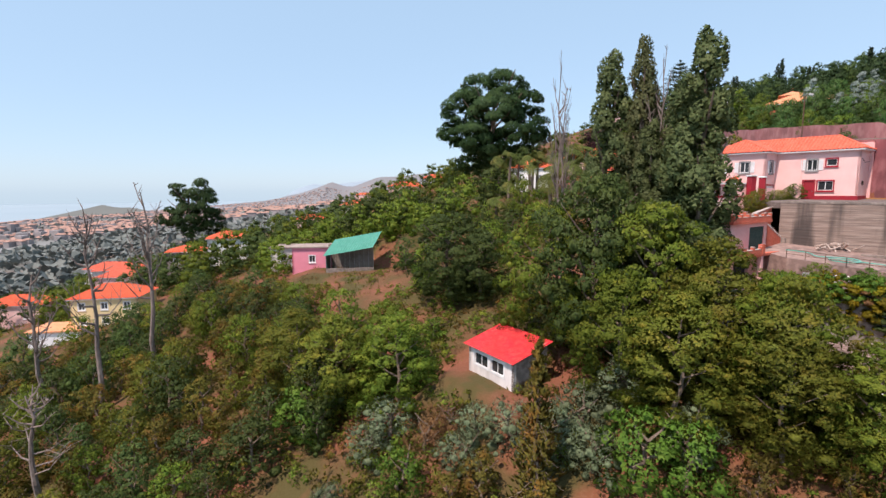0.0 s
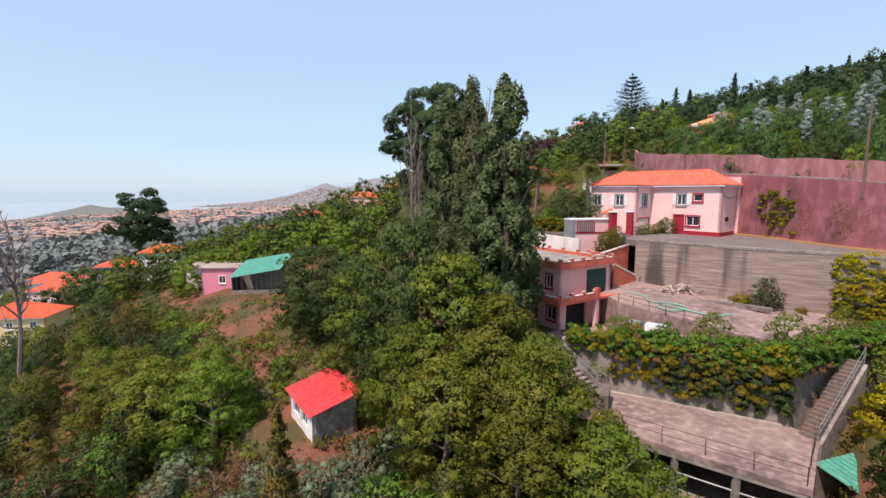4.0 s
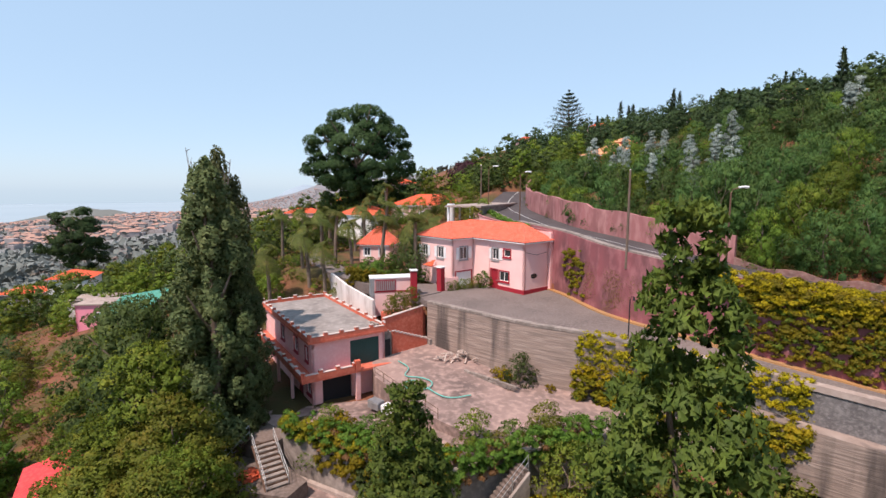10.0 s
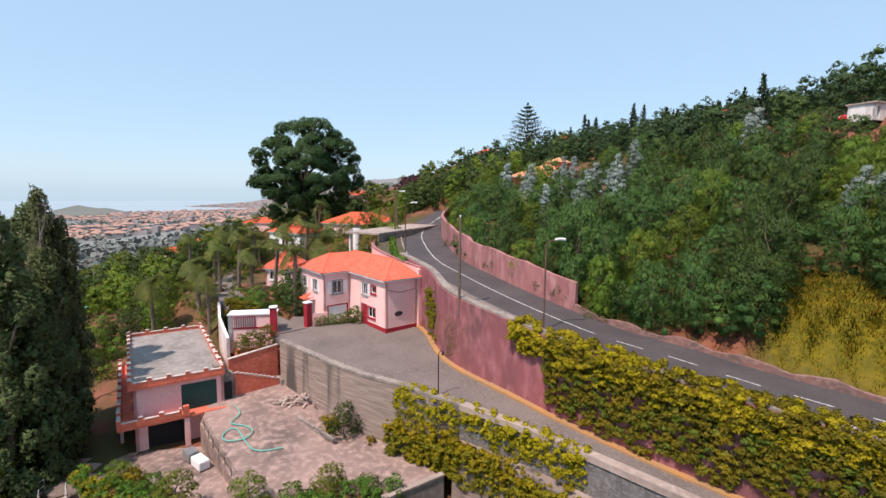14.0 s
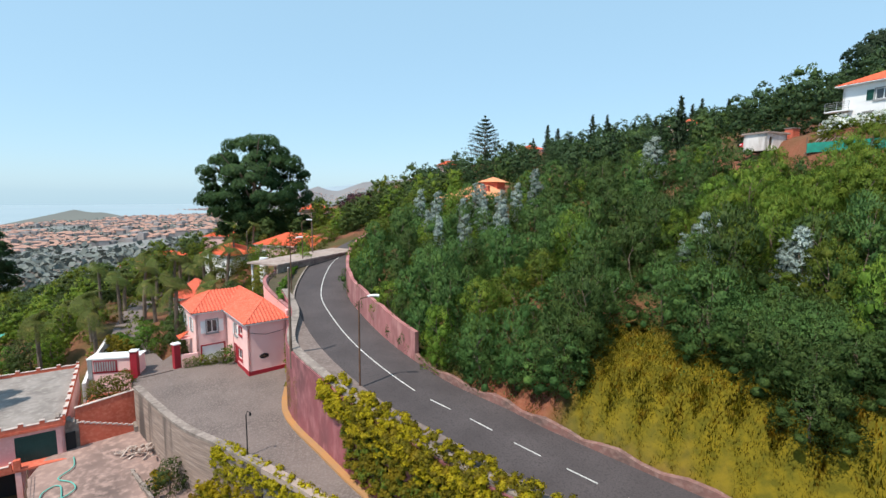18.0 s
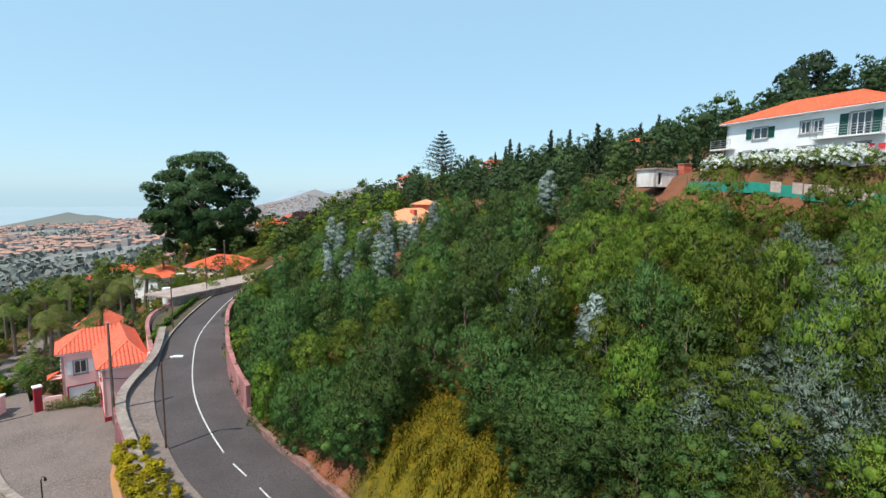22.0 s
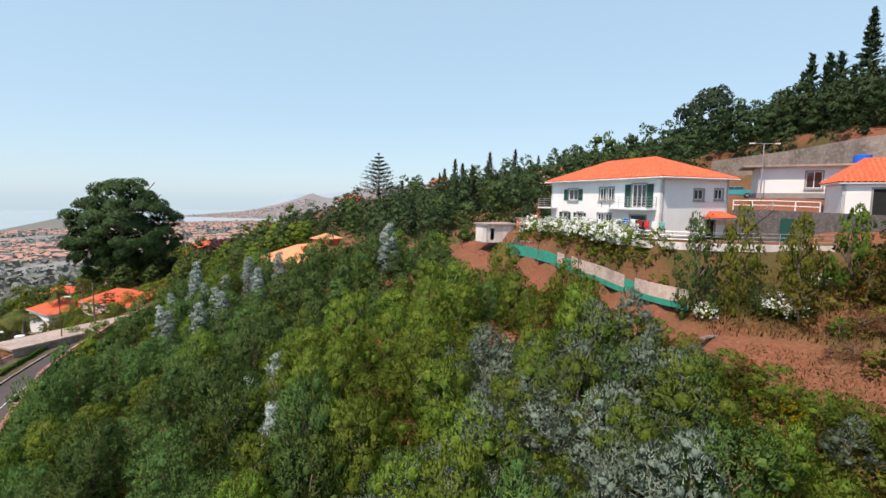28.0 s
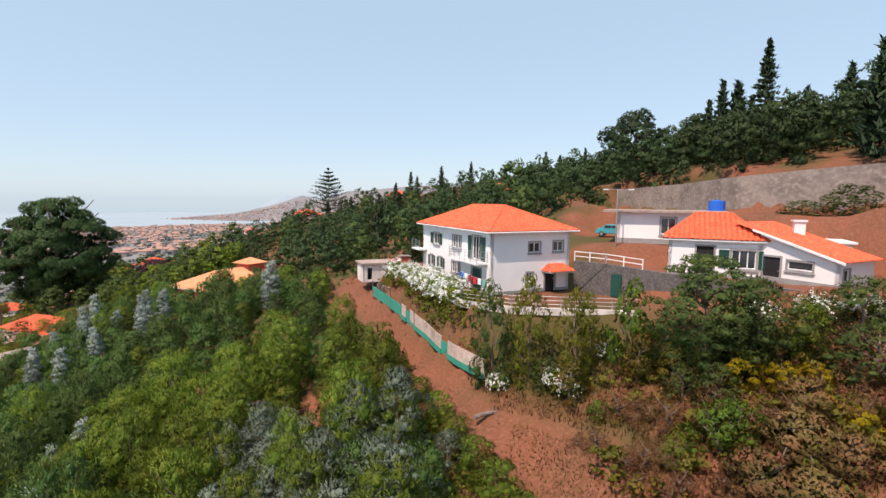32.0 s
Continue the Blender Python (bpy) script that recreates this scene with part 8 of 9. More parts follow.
# ---- things in the yard ----
def yard_things():
    rng = np.random.RandomState(8)
    cu = bpy.data.curves.new("garden_hose", "CURVE")
    cu.dimensions, cu.bevel_depth, cu.bevel_resolution = "3D", 0.05, 1
    sp = cu.splines.new("POLY")
    pts = smooth_line([(32.4, 44.6, 24.2), (33.4, 43.2, 24.1), (33.2, 41.8, 23.95), (34.6, 41.4, 23.9), (35.5, 40.6, 23.85), (35.2, 39.6, 23.75), (33.9, 39.3, 23.75), (33.3, 40.2, 23.8), (34.0, 41.0, 23.85), (36.5, 38.2, 23.65), (38.6, 38.6, 23.6)], 0.3)
    sp.points.add(len(pts) - 1)
    for q, p in zip(sp.points, pts):
        q.co = (p[0], p[1], p[2] + 0.09, 1)
    ho = new("garden_hose", cu)
    cu.materials.append(M_HOSE)
    tagged(ho, "coiled turquoise garden hose on the concrete yard", "hose")
    s = thing("yard_railing", pose(0, 0, 0), "thin iron railing on the edge of the yard ramp", "railing")
    rail(s, [(30.6, 42.0, 23.9), (33.2, 38.7, 23.6), (36.0, 35.4, 23.3)], 0.8, M_RUST, 2, 1.6, "rail")
    for x, y, r, w, mat, lab in ((32.3, 38.4, -40, 1.5, M_PLW, "white fridge lying on the forecourt"), (31.0, 39.5, -40, 1.2, M_METAL, "grey metal box on the forecourt")):
        f = thing("fridge" if w > 1.3 else "metal_box", pose(x, y, 22.25, 0, 0, r), lab, "fridge" if w > 1.3 else "box")
        part("body", box(-w / 2, w / 2, -0.4, 0.4, 0, 0.6, bevel=0.03), mat, f)
        part("door", box(-w / 2 + 0.02, w / 2 - 0.02, -0.38, 0.38, 0.6, 0.66), mat, f)
    rb = thing("rubble_heap", pose(37.6, 46.4, 24.2), "heap of broken planks and rubble under the wall", "rubble")
    for i in range(36):
        b = part("plank" if i % 2 else "stone", box(-0.5, 0.5, -0.06, 0.06, -0.03, 0.03) if i % 2 else box(-0.16, 0.16, -0.13, 0.13, -0.1, 0.1, bevel=0.03), M_PANELW if i % 2 else M_CONCL, rb)
        b.matrix_basis = pose(rng.uniform(-1.6, 2.6), rng.uniform(-1.8, 0.2), rng.uniform(0.0, 0.5), rng.uniform(-20, 20), rng.uniform(-30, 30), rng.uniform(0, 180))
    cb = thing("low_block_wall", pose(39.0, 44.2, 23.6, 0, 0, -43.0), "low rough wall of loose blocks in the yard", "wall")
    for i in range(14):
        for j in range(2):
            k_ = part("block", box(0, 0.38, -0.12, 0.12, 0, 0.2, bevel=0.015), M_CONC, cb)
            k_.matrix_basis = pose(i * 0.4 + j * 0.18, -1.2 + rng.uniform(-.04, .04), j * 0.21 + rng.uniform(0, .02), 0, 0, rng.uniform(-5, 5))
    for x, y, s, kind in ((42.9, 41.0, 0.5, "dark"), (41.5, 41.9, 0.5, "yel"), (47.0, 38.4, 0.3, "light"), (45.2, 39.8, 0.25, "yel"), (48.5, 37.6, 0.32, "light")):
        plant(pick(kind), x, y, s, z=23.3)
    for x, y, s in ((41.3, 56.2, 0.62), (40.3, 55.8, 0.42), (39.5, 55.5, 0.36), (38.7, 55.2, 0.36), (37.9, 54.9, 0.34), (37.2, 54.7, 0.3)):
        plant(pick("light" if s > 0.5 else "mid"), x, y, s * (1.0 if s > 0.5 else 0.6), z=28.65)
    for x, y, z, s in ((32.2, 49.6, 27.4, 0.5), (33.3, 50.4, 27.4, 0.55), (31.4, 49.0, 27.3, 0.45)):
        plant(pick("olive"), x, y, s * 0.8, z=z)
    for x, y, s, kind in ((31.2, 34.2, 0.55, "light"), (33.6, 32.8, 0.5, "olive"), (35.6, 31.6, 0.45, "light"), (38.4, 32.3, 0.5, "mid"), (41.0, 33.0, 0.6, "light"), (43.4, 33.6, 0.5, "olive"), (45.8, 34.2, 0.55, "light"), (29.2, 35.2, 0.5, "yel"), (36.8, 31.2, 0.4, "yel")):
        plant(pick(kind), x, y, s, z=22.5)
    bed = thing("planting_bed", pose(0, 0, 0), "raised soil bed above the terracotta wall", "bed")
    part("soil", prism([(31.0, 48.0), (34.7, 50.6), (33.8, 51.6), (30.2, 50.2)], 24.3, 27.5), M_ORANGE, bed)


yard_things()


# ---- more houses round about ----
def near_houses():
    simple_house("tiled_house", "pink house with steep tiled roof among palms", 23.7, 76.8, 28.7, -13.0, 5.0, 4.4, 2.6, 2.6, M_PINKL, M_TILEP)
    simple_house("tiled_house", "cream house with orange tiled roof", 14.5, 105, 31.0, -30.0, 9.0, 8.0, 3.6, 2.0, M_WHITE, M_TILE)
    simple_house("tiled_house", "wide house with orange tiled roof by the bend", 26.0, 104, 33.2, -20.0, 14.0, 9.0, 3.4, 2.2, M_PINKL, M_TILE, 3)
    fl = thing("flat_roofed_shed", pose(37.6, 72.8, 34.4, 0, 0, 66.0), "long low shed with grey flat roof by the road", "shed")
    part("roof_slab", box(-0.6, 19.5, -5.2, 0.4, 2.9, 3.15), M_CONCL, fl)
    for x in (0.0, 4.5, 9.0, 13.5, 18.5):
        part("post", box(x - 0.12, x + 0.12, -0.1, 0.12, -1.0, 2.9), M_PLW, fl)
    part("back_wall", box(-0.4, 19.3, -5.0, -4.8, -1.0, 2.9), M_CONC, fl)
    part("water_drum", tube([(3.2, 1.0, -0.5), (3.2, 1.0, 3.3)], 0.6, 0.6, 14), M_PLW, fl)
    simple_house("tiled_house", "yellow two-storey house with orange hip roof", -66.0, 82.0, 5.6, 10.0, 11.0, 8.0, 5.6, 2.0, surface("cream_render", (0.72, 0.58, 0.32), (0.66, 0.52, 0.29), None, 0.85), M_TILE, 3)
    an = thing("terrace_annex", pose(-71, 78.5, 3.6, 0, 0, 10.0), "low annex with an orange terrace roof", "annex")
    part("body", box(0, 8, 0, 6, -2.5, 2.6), M_WHITE, an)
    part("roof", box(-0.3, 8.3, -0.3, 6.3, 2.6, 2.85), M_TILEPALE, an)
    sh = thing("green_roofed_shed", pose(-20.0, 80.0, 16.2, 0, 0, 8.0), "open shed with green sheet roof and wire front", "shed")
    verts = []
    for i in range(73):
        x = -0.4 + 8.4 * i / 72
        for y, z in ((-0.6, 3.0), (5.4, 5.2)):
            verts.append((x + (0.0 if y < 0 else 1.6), y, z + x * 0.16 + 0.04 * math.cos(i * math.pi / 2)))
    part("roof", mesh_of("roof", verts, [(2 * i, 2 * i + 2, 2 * i + 3, 2 * i + 1) for i in range(72)], M_SHEETG), None, sh)
    part("back_wall", box(0, 8.0, 4.6, 4.8, -1, 4.4), M_CONC, sh)
    part("side_wall", box(0, 0.2, 0, 4.6, -1, 3.1), M_GREEN, sh)
    part("low_wall", box(0, 8.0, -0.1, 0.1, -1.5, 0.7), M_CONC, sh)
    for i in range(11):
        part("wire_post", tube([(i * 0.8, 0, 0.6), (i * 0.8, 0, 3.0 + i * 0.8 * 0.16)], 0.03, 0.03, 5), M_METAL, sh)
    pb = simple_house("pink_outbuilding", "bright pink flat-roofed outbuilding", -27.0, 84.0, 16.4, 5.0, 7.0, 5.0, 3.6, 0, surface("bright_pink_render", (0.82, 0.28, 0.36), (0.74, 0.25, 0.32), None, 0.85), M_CONCL, 1)
    simple_house("flat_outbuilding", "low grey outbuilding with a slab roof", -33.0, 90.0, 15.8, 12.0, 9.0, 6.0, 3.4, 0, M_WHITED, M_CONCL, 2)
    simple_house("tiled_house", "white house with orange roof at the slope's edge", -58.0, 116.0, 14.2, 20.0, 9.0, 8.0, 4.2, 1.7, M_WHITE, M_TILE, 2)
    simple_house("tiled_house", "grey house with orange roof lower down", -66.0, 112.0, 12.0, 20.0, 8.0, 7.0, 3.6, 1.2, M_CONC, M_TILE, 2)
    for x, y, z, w in ((-96, 128, 4.5, 11), (-88, 118, 4.5, 8), (-115, 150, 1.5, 12), (-104, 104, 0.5, 12), (-20, 176, 27.5, 13), (-36, 168, 21, 10), (-58, 186, 15, 11), (-8, 196, 31, 11), (20, 158, 38, 9)):
        simple_house("tiled_house", "house with orange tiled roof on the far slope", x, y, z, RNG.uniform(-10, 30), w, 8.0, 4.0, 1.8, (M_WHITE, M_PINKL, M_WHITED)[RNG.randint(3)], (M_TILE, M_TILEP)[RNG.randint(2)], 2, 3.5)
    for x, y, z in ((112, 150, 56.0), (96, 190, 60), (64, 176, 53), (128, 128, 61)):
        simple_house("tiled_house", "house half hidden in the wooded ridge", x, y, z, RNG.uniform(0, 40), 9, 7.0, 4.4, 1.7, M_PINKL, M_TILE, 2, 3.0)


near_houses()
drive = smooth_line([(35.2, 52.6, 28.75), (30.5, 57.5, 28.75), (25.5, 63, 28.75), (20.5, 71, 28.75), (13.5, 86, 28.75), (12, 98, 29.2), (18, 108, 30.5)], 1.0)
tagged(ribbon("driveway", shifted(drive, 1.6), shifted(drive, -1.6), 1.2, M_COB), "worn grey driveway beyond the gate", "driveway", kind="structure")
for x, y, s in ((28.5, 62.0, 0.75), (27.0, 64.5, 0.8), (31.2, 59.4, 0.55), (29.5, 66.0, 0.9)):
    plant(pick("light"), x, y, s, z=28.6)
for x, y, s in ((33.5, 60.5, 0.75), (32.0, 64.0, 0.9), (35.0, 64.5, 0.8)):
    plant(pick("dark"), x, y, s, z=28.6)


vg = np.array([p for p in shifted(ROAD, ROAD_L + 1.6) if 57 < p[1] < 82])
hedge("verge_plants", "leafy flowering plants on the verge", shifted(vg, -0.7), vg[:, 2], vg[:, 2] + 0.7, 1.4, 5200, L_LIGHT, 0.26, 71, 1, 0.3)


# ---- round the white houses ----
def garden_things():
    rng = np.random.RandomState(12)
    # fence with boards and green net along the red path
    f = thing("board_fence", pose(0, 0, 0), "patched fence of pale boards and green netting", "fence")
    line = smooth_line([(106.6, 60.2, 52.0), (109.0, 54.4, 52.0), (111.9, 48.4, 51.4), (114.2, 43.6, 50.5), (116.6, 40.2, 50.2)], 0.9)
    hh = np.array([gz1(p[0], p[1]) for p in line])
    hh = np.convolve(np.pad(hh, 4, mode="edge"), np.ones(9) / 9, "valid") + 0.4
    for i, (a, b) in enumerate(zip(line, line[1:])):
        za, zb = hh[i], hh[i + 1]
        h = 1.35
        green = i < 9 or i % 7 == 3
        part("net_panel" if green else "board", wall_strip([a[:2], b[:2]], [za, zb], [za + h * (0.8 if green else 1.0), zb + h * (0.8 if green else 1.0)], 0.04), M_NET if green else M_PANELW, f)
        if i % 3 == 0:
            part("post", tube([(a[0], a[1], za - 0.3), (a[0] + rng.uniform(-.08, .08), a[1], za + 1.8)], 0.06, 0.05, 6), M_POST, f)
        if not green:
            part("net_strip", wall_strip([(a[0] - 0.06, a[1] - 0.03), (b[0] - 0.06, b[1] - 0.03)], [za - 0.1, zb - 0.1], [za + 0.35, zb + 0.35], 0.02), M_NET, f)
    # terrace edge wall and railing
    w = thing("garden_terrace_wall", pose(0, 0, 0), "low white terrace wall with metal rails", "wall", kind="structure")
    tl = [(108.8, 61.5), (112.0, 53.5), (115.4, 45.2), (118.8, 43.0), (127.6, 41.6)]
    part("wall_face", wall_strip(tl, [54.5] * 5, [55.05] * 5, 0.2), M_WHITED, w)
    rw_ = thing("terrace_rail", pose(0, 0, 0), "grey metal rails round the house terrace", "railing")
    rail(rw_, [(x, y, 55.0) for x, y in tl], 0.85, M_METAL, 3, 1.8, "rail")
    # stone wall and steps between the houses
    st = thing("stone_terrace_wall", pose(0, 0, 0), "dark stone wall with a green door beside the steps", "wall", kind="structure")
    part("wall_face", wall_strip([(125.6, 50.4), (127.6, 48.2), (129.6, 45.4), (133.4, 41.6), (139.6, 37.0)], [54] * 5, [57.5, 57.5, 57.4, 57.2, 56.9], -0.4), M_STONE, st)
    part("green_door", box(0, 0.9, -0.04, 0.04, 0, 1.9), M_GREEN, st).matrix_basis = pose(127.9, 47.55, 54.9, 0, 0, -53)
    rail(st, [(125.7, 50.6, 57.5), (127.7, 48.4, 57.5), (129.6, 45.6, 57.4)], 0.8, M_PLW, 2, 1.4, "balustrade", 0.04)
    part("stair_rail", tube([(125.6, 49.6, 55.8), (127.4, 47.8, 58.2)], 0.03), M_METAL, st)
    # small concrete shed under construction, brick box, red car
    s = thing("concrete_hut", pose(104.9, 64.6, 53.0, 0, 0, 22.0), "unfinished pale concrete hut with a flat slab", "hut")
    ps = block(s, 0, 3.8, 0, 3.0, 2.1, M_WHITED, {"s": [(0.5, 1.1, 0.3, 1.7)]})
    part("roof_slab", box(-0.2, 4.1, -0.2, 3.2, 2.1, 2.3), M_CONCL, s)
    b = thing("brick_oven", pose(109.0, 66.6, 54.6, 0, 0, 20), "red-brown brick barbecue beside the hut", "barbecue")
    for j in range(8):
        for i in range(4):
            part("brick", box(i * 0.33, i * 0.33 + 0.31, -0.5, 0.5, j * 0.16, j * 0.16 + 0.14), M_ORANGE, b)
    part("slab", box(-0.1, 1.4, -0.6, 0.6, 1.3, 1.4), M_CONC, b)
    for i in range(12):
        pl = thing("plank", pose(106.6 + i * 0.14, 60.6 - i * 0.28, 52.2, 40, rng.uniform(-6, 6), 25 + rng.uniform(-8, 8)), "old plank leaning at the end of the fence", "plank", "leaning planks")
        part("board", box(0, 0.16, 0, 0.03, 0, 2.2), M_PANELW, pl)
    # laundry on a line
    ln = thing("washing_line", pose(0, 0, 0), "washing line with clothes along the wall", "washing line")
    a, c = Vector((115.4, 49.6, 56.7)), Vector((117.3, 45.6, 56.5))
    part("cord", tube([a, a.lerp(c, 0.5) - Vector((0, 0, 0.1)), c], 0.012), M_PLW, ln)
    for i, m in enumerate((M_BLUE, M_PLW, M_RED, M_SHEETR, M_PLW, M_HOSE)):
        q = a.lerp(c, (i + 0.5) / 6)
        part("garment", wall_strip([(q.x - 0.12, q.y + 0.25), (q.x + 0.1, q.y - 0.2)], [q.z - 0.55 - 0.1 * (i % 2)] * 2, [q.z - 0.06] * 2, 0.02), m, ln)


garden_things()


def blossom_bush(x, y, s, z=None, n_head=70, group="white hydrangeas", mat=None, label="hydrangea bush covered in white flower heads", rad=1.0):
    rng = np.random.RandomState(int(x * 10 + y * 7) % 9999)
    z = gz1(x, y) if z is None else z
    t = thing("hydrangea_bush", pose(x, y, z, 0, 0, 0) @ Matrix.Diagonal((s, s, s, 1)), label, "shrub", group)
    p, d = blob_points([(0, 0, 0.5, rad, 0.75)], 420, rng, 0.5)
    part("leaves", quads_of("leaves", leaf_quads(p, d, 0.2, rng, 0.7), L_MID), None, t)
    h, dh = blob_points([(0, 0, 0.55, rad * 1.02, 0.8)], n_head, rng, 0.95)
    P = np.repeat(h, 14, 0) + rng.normal(0, 0.07, (n_head * 14, 3))
    part("blossom", quads_of("blossom", leaf_quads(P, np.repeat(dh, 14, 0), 0.11, rng, 0.9), mat or L_WHITE), None, t)


for i in range(15):
    k_ = i / 14
    x, y = 109.4 + 5.2 * k_ + RNG.uniform(-0.5, 0.9), 59.0 - 12.2 * k_ + RNG.uniform(-0.4, 0.6)
    blossom_bush(x, y, RNG.uniform(1.0, 1.35), None if k_ < 1 else None)
for x, y, s in ((117.4, 39.4, 0.7), (121.0, 37.6, 0.9), (121.4, 36.8, 0.8), (133.5, 37.4, 0.9), (136.0, 36.2, 1.0), (138.0, 35.2, 0.9), (124.5, 39.0, 0.6)):
    blossom_bush(x, y, s)


# ---- parked cars ----
def car(x, y, z, ang, paint, label):
    c = thing("parked_car", pose(x, y, z, 0, 0, ang), label, "car")
    prof = [(-1.9, 0.35), (-1.9, 0.75), (-1.75, 0.9), (-1.0, 0.98), (-0.55, 1.38), (0.75, 1.42), (1.35, 0.98), (1.8, 0.92), (1.9, 0.6), (1.9, 0.35)]
    bm = bmesh.new()
    L_ = [bm.verts.new((px_, -0.78, pz_)) for px_, pz_ in prof]
    R_ = [bm.verts.new((px_, 0.78, pz_)) for px_, pz_ in prof]
    bm.faces.new(L_)
    bm.faces.new(R_[::-1])
    for i in range(len(prof)):
        j = (i + 1) % len(prof)
        bm.faces.new((L_[j], L_[i], R_[i], R_[j]))
    bmesh.ops.recalc_face_normals(bm, faces=bm.faces)
    bmesh.ops.bevel(bm, geom=list(bm.edges), offset=0.06, segments=2, affect="EDGES")
    part("body", bm, paint, c)
    for s in (-1, 1):
        for a, b in ((-0.55, 0.05), (0.12, 0.85)):
            part("side_window", prism([(a - 0.22 if a < 0 else a, s * 0.79 - 0.005), (b, s * 0.79 - 0.005), (b, s * 0.79 + 0.005), (a - 0.22 if a < 0 else a, s * 0.79 + 0.005)], 1.0, 1.32), M_GLASS, c)
    for px_ in (-1.2, 1.2):
        for s in (-1, 1):
            wh = part("wheel", tube([(px_, s * 0.62, 0.3), (px_, s * 0.8, 0.3)], 0.3, 0.3, 16), M_DARK, c)
            part("rim", tube([(px_, s * 0.79, 0.3), (px_, s * 0.815, 0.3)], 0.18, 0.17, 12), M_METAL, wh)
    for s in (-1, 1):
        part("headlight", box(-1.93, -1.86, s * 0.55 - 0.14, s * 0.55 + 0.14, 0.62, 0.76), M_PLW, c)
    part("windscreen", prism([(-1.0, -0.66), (-0.6, -0.66), (-0.6, 0.66), (-1.0, 0.66)], [1.0, 1.33, 1.33, 1.0], [1.02, 1.37, 1.37, 1.02]), M_GLASS, c)


car(134.4, 64.4, gz1(134.4, 64.4) + 0.1, 150, surface("turquoise_car_paint", (0.05, 0.33, 0.40), None, None, 0.3, bump=0), "small turquoise hatchback parked on the drive")
car(107.6, 71.0, gz1(107.6, 71.0) + 0.15, 20, surface("red_car_paint", (0.55, 0.03, 0.03), None, None, 0.3, bump=0), "small red car parked behind the hut")


# ---- the town far off, its trees, and the mountains behind, with haze in their colours ----
HILLS = [(-1.05, -82), (-0.62, -75), (-0.5, -62), (-0.455, -50), (-0.376, -34), (-0.303, 16), (-0.26, 58), (-0.233, 92), (-0.206, 60), (-0.187, 54), (-0.14, 112), (-0.069, 132), (0.01, 156), (0.3, 200), (0.6, 200)]


def town():
    rng = np.random.RandomState(20)
    n = 11000
    y = 460 + 1700 * rng.uniform(0, 1, n) ** 0.9
    x = rng.uniform(-1.35, 0.16, n) * y
    dens = np.array([noise.noise((a * 0.006, b * 0.006, 2.0)) for a, b in zip(x, y)])
    ok = dens > -0.22
    x, y = x[ok], y[ok]
    z = gz(x, y)
    ok = z > -57
    x, y, z = x[ok], y[ok], z[ok]
    up_ = rng.uniform(0.05, 0.8, 2600)
    az = rng.uniform(-0.62, 0.2, 2600)
    x, y = np.concatenate([x, az * 3100]), np.concatenate([y, 2600 + 500 * up_])
    z = np.concatenate([z, -80 + (np.interp(az, [p[0] for p in HILLS], [p[1] for p in HILLS]) + 80) * up_])
    V, F, RV, RF = [], [], [], []
    for a, b, c in zip(x, y, z):
        w, d, h = rng.uniform(5, 10), rng.uniform(5, 8), rng.uniform(2.5, 5.5) if rng.uniform() > 0.06 else rng.uniform(6.5, 9)
        if h > 6.5:
            w *= 1.3
        t = rng.uniform(-0.5, 0.5)
        ca, sa = math.cos(t), math.sin(t)
        cs = [(a + px_ * ca - py_ * sa, b + px_ * sa + py_ * ca) for px_, py_ in ((-w / 2, -d / 2), (w / 2, -d / 2), (w / 2, d / 2), (-w / 2, d / 2))]
        k0 = len(V)
        V += [(p[0], p[1], c - 3) for p in cs] + [(p[0], p[1], c + h) for p in cs]
        F += [(k0, k0 + 1, k0 + 5, k0 + 4), (k0 + 1, k0 + 2, k0 + 6, k0 + 5), (k0 + 2, k0 + 3, k0 + 7, k0 + 6), (k0 + 3, k0, k0 + 4, k0 + 7), (k0 + 4, k0 + 5, k0 + 6, k0 + 7)]
        if h < 8 and rng.uniform() < 0.85:
            k1 = len(RV)
            o = 0.5
            cr = [(a + px_ * ca - py_ * sa, b + px_ * sa + py_ * ca) for px_, py_ in ((-w / 2 - o, -d / 2 - o), (w / 2 + o, -d / 2 - o), (w / 2 + o, d / 2 + o), (-w / 2 - o, d / 2 + o))]
            rg = [(a + px_ * ca, b + px_ * sa) for px_ in (-w / 4, w / 4)]
            RV += [(p[0], p[1], c + h) for p in cr] + [(p[0], p[1], c + h + 1.5) for p in rg]
            RF += [(k1, k1 + 1, k1 + 5, k1 + 4), (k1 + 2, k1 + 3, k1 + 4, k1 + 5), (k1 + 1, k1 + 2, k1 + 5), (k1 + 3, k1, k1 + 4)]
    # wall and roof colours are greyed to carry the distance haze
    mw = foliage("hazed_town_walls", (0.25, 0.225, 0.225), (0.37, 0.335, 0.33), None, 0.0, 0.0)
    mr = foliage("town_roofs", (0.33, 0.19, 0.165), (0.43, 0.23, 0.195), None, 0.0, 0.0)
    tagged(new("town_houses", mesh_of("town_houses", V, F, mw)), "houses of the town below, paled by painted haze", "town", kind="stuff")
    tagged(new("town_roofs", mesh_of("town_roofs", RV, RF, mr)), "orange tiled roofs of the town, greyed by painted haze", "roofs", kind="stuff")
    m = 42000
    y = 200 + 1750 * rng.uniform(0, 1, m) ** 1.5
    x = rng.uniform(-1.4, 0.25, m) * y
    dn = np.array([noise.noise((a * 0.008, b * 0.008, 7.0)) for a, b in zip(x, y)])
    ok = dn > -0.15
    x, y = x[ok], y[ok]
    z = gz(x, y)
    ok = z > -58
    p = np.stack([x, y, z + rng.uniform(0, 5, len(x))], -1)[ok]
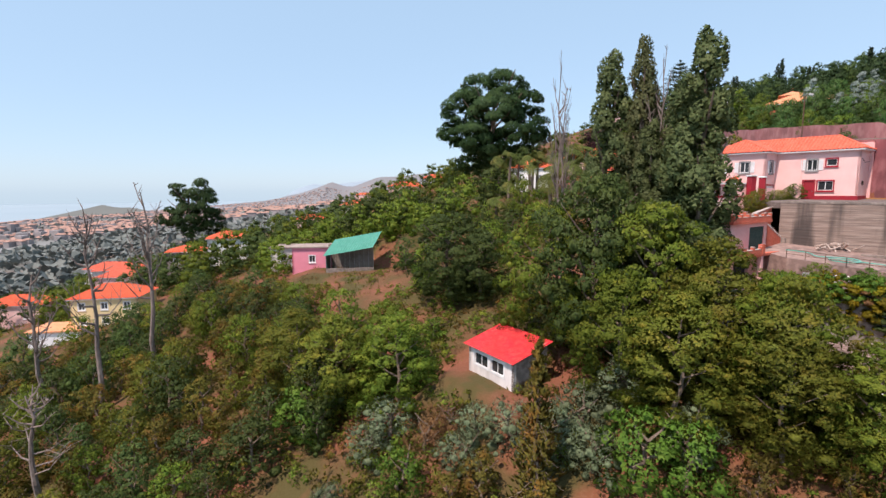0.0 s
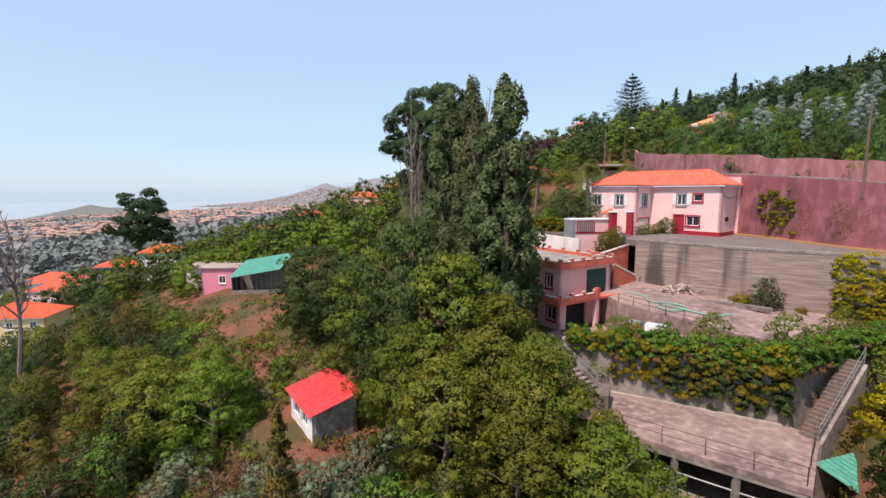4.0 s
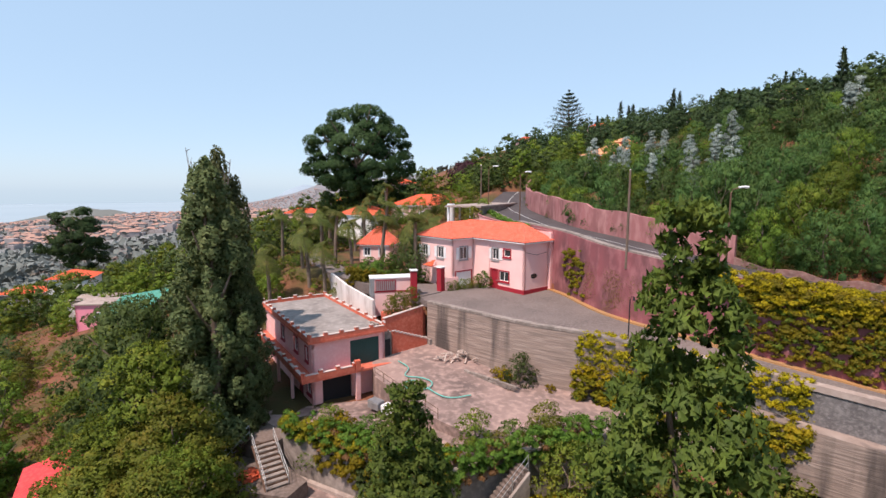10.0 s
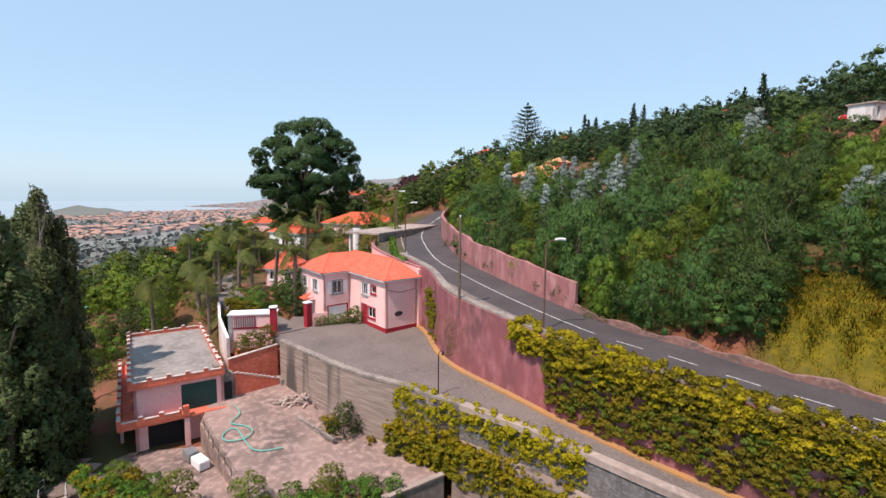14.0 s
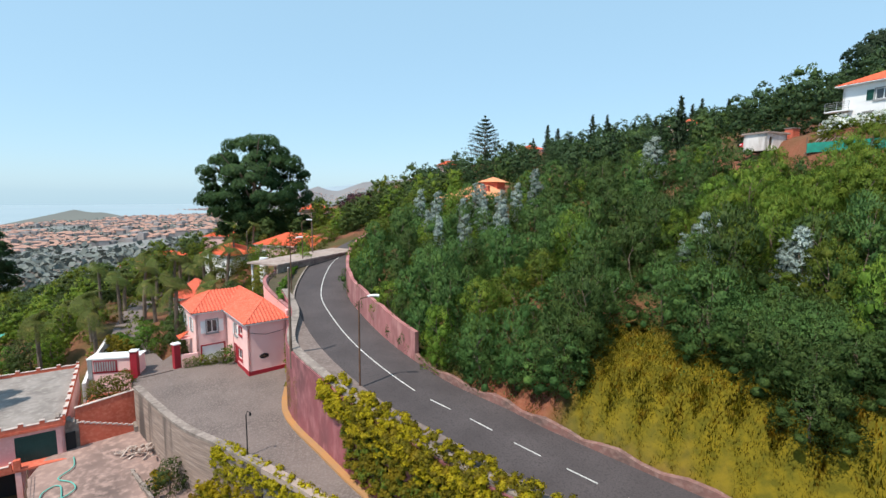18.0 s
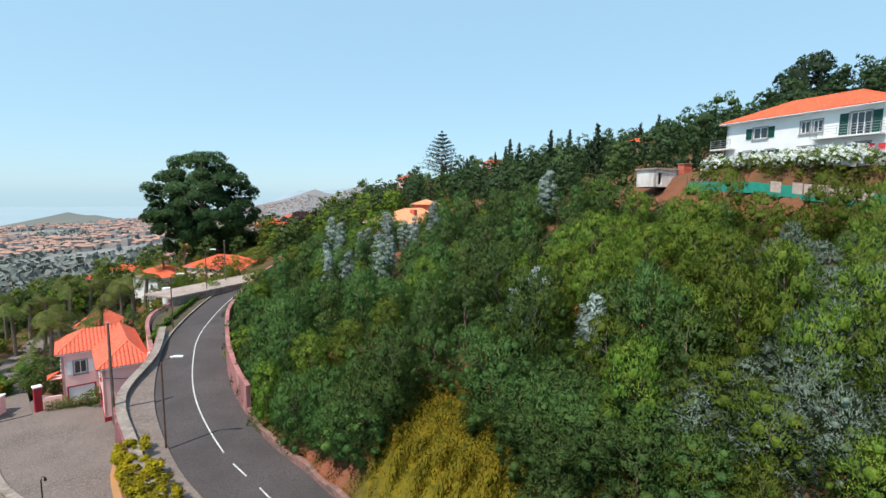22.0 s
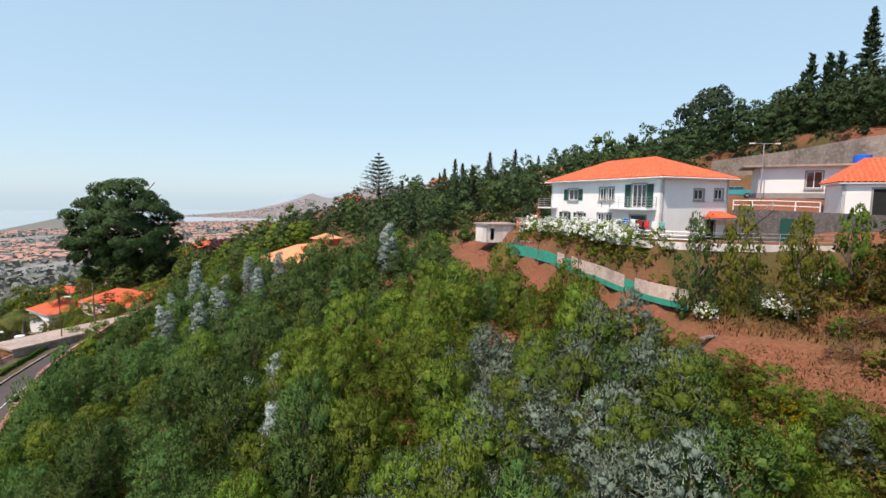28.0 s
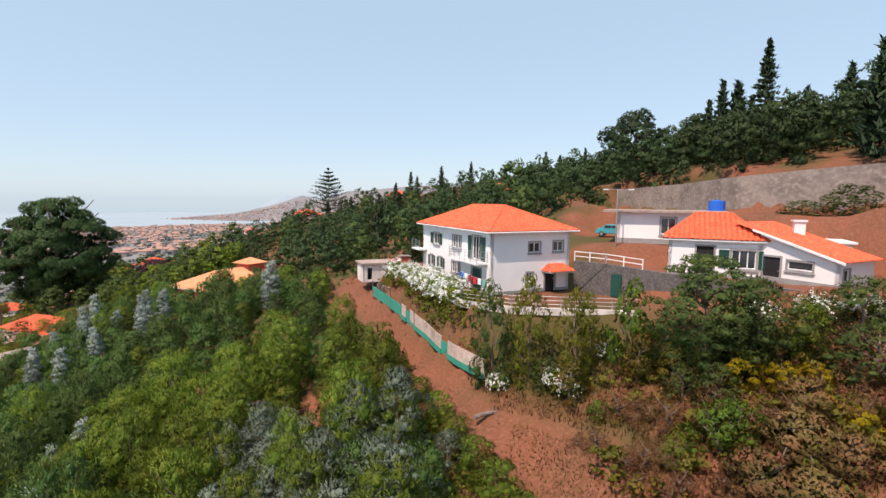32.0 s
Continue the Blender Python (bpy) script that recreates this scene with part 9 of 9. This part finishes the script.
    d = rng.normal(0, 0.5, p.shape) + np.array([0, 0, 0.6])
    # leaf green is greyed here: haze mixed into the colour
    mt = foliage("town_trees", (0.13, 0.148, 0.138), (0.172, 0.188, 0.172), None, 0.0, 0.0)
    tagged(new("town_trees", quads_of("town_trees", leaf_quads(p, d, 5.0, rng, 0.8), mt)), "trees and gardens between the town houses, greyed by painted haze", "trees", kind="stuff")
    # pink block on the near edge of the town
    simple_house("pink_block", "large pink apartment block at the edge of the town", -103, 560, gz1(-103, 560) + 0.5, 10, 26, 14, 12, 2.5, M_PINKL, M_TILE, 6, 4)


town()


def mountains():
    """Ranges that close the view, far out over the town; their haze is put into the slope colours."""
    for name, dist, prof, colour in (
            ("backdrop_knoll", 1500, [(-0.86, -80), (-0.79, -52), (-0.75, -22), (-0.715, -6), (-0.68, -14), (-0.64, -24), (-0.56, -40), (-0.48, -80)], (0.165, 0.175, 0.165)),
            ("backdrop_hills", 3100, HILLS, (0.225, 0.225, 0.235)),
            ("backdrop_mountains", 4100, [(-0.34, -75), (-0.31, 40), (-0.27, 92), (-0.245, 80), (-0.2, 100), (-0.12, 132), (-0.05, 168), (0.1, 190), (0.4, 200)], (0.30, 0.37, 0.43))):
        V, F = [], []
        a_ = np.linspace(prof[0][0], prof[-1][0], 160)
        hz = np.interp(a_, [p[0] for p in prof], [p[1] for p in prof])
        for i, (a, h) in enumerate(zip(a_, hz)):
            h = h + 9 * noise.fractal((a * 9, dist * 0.01, 0), 0.8, 2.0, 5)
            V += [(a * dist, dist - 500, -80), (a * dist, dist, h), (a * dist * 1.1, dist + 450, -80)]
        for i in range(len(a_) - 1):
            k0 = i * 3
            F += [(k0, k0 + 3, k0 + 4, k0 + 1), (k0 + 1, k0 + 4, k0 + 5, k0 + 2)]
        # the distance haze is part of each range's base colour
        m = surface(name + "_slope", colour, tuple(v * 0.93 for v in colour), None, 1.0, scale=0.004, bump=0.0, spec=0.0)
        tagged(new(name, mesh_of(name, V, F, m, True)), "mountain range beyond the town, paled by painted haze", "mountains", kind="structure")


mountains()


# ---- basalt stones in the wall below the lane ----
def wall_stones():
    rng = np.random.RandomState(33)
    kinds = []
    for i in range(6):
        bm = box(-0.5, 0.5, -0.5, 0.5, -0.5, 0.5)
        for v in bm.verts:
            v.co = Vector([c * rng.uniform(0.82, 1.0) for c in v.co])
        me = bpy.data.meshes.new("stone")
        bm.to_mesh(me)
        bm.free()
        me.materials.append(M_STONE)
        kinds.append(me)
    line = shifted(sw, -0.02)
    s = np.concatenate([[0], np.cumsum(np.linalg.norm(np.diff(line[:, :2], axis=0), axis=1))])
    n, rest = 0, []
    for row in range(9):
        u = 6.5 + rng.uniform(0, 0.3)
        while u < 34:
            w, h = rng.uniform(0.35, 0.75), 0.225
            c = u + w / 2
            x, y, z = (np.interp(c, s, line[:, k]) for k in range(3))
            a = math.atan2(np.interp(c + 0.3, s, line[:, 1]) - y, np.interp(c + 0.3, s, line[:, 0]) - x)
            m = pose(x, y, z - 0.42 - row * 0.235, rng.uniform(-4, 4), rng.uniform(-4, 4), math.degrees(a)) @ Matrix.Diagonal((w * 1.02, rng.uniform(0.1, 0.22), h * rng.uniform(0.95, 1.12), 1))
            if n < 300 and c < 22:
                ob = new("stone", kinds[rng.randint(6)])
                ob.parent, ob.matrix_basis = lane_wall, m
                n += 1
            else:
                rest.append((kinds[rng.randint(6)], m))
            u += w + 0.02
    V, F = [], []
    for me, m in rest:
        k = len(V)
        V += [m @ v.co for v in me.vertices]
        F += [[i + k for i in p.vertices] for p in me.polygons]
    ob = tagged(new("stone_courses", mesh_of("stone_courses", V, F, M_STONE)), kind="stuff")
    ob.parent = lane_wall


wall_stones()

# ---- the patterns of the plants are taken out of the scene ----
for group in PROTO.values():
    for t in group:
        for o in (*t.children_recursive, t):
            bpy.data.objects.remove(o)
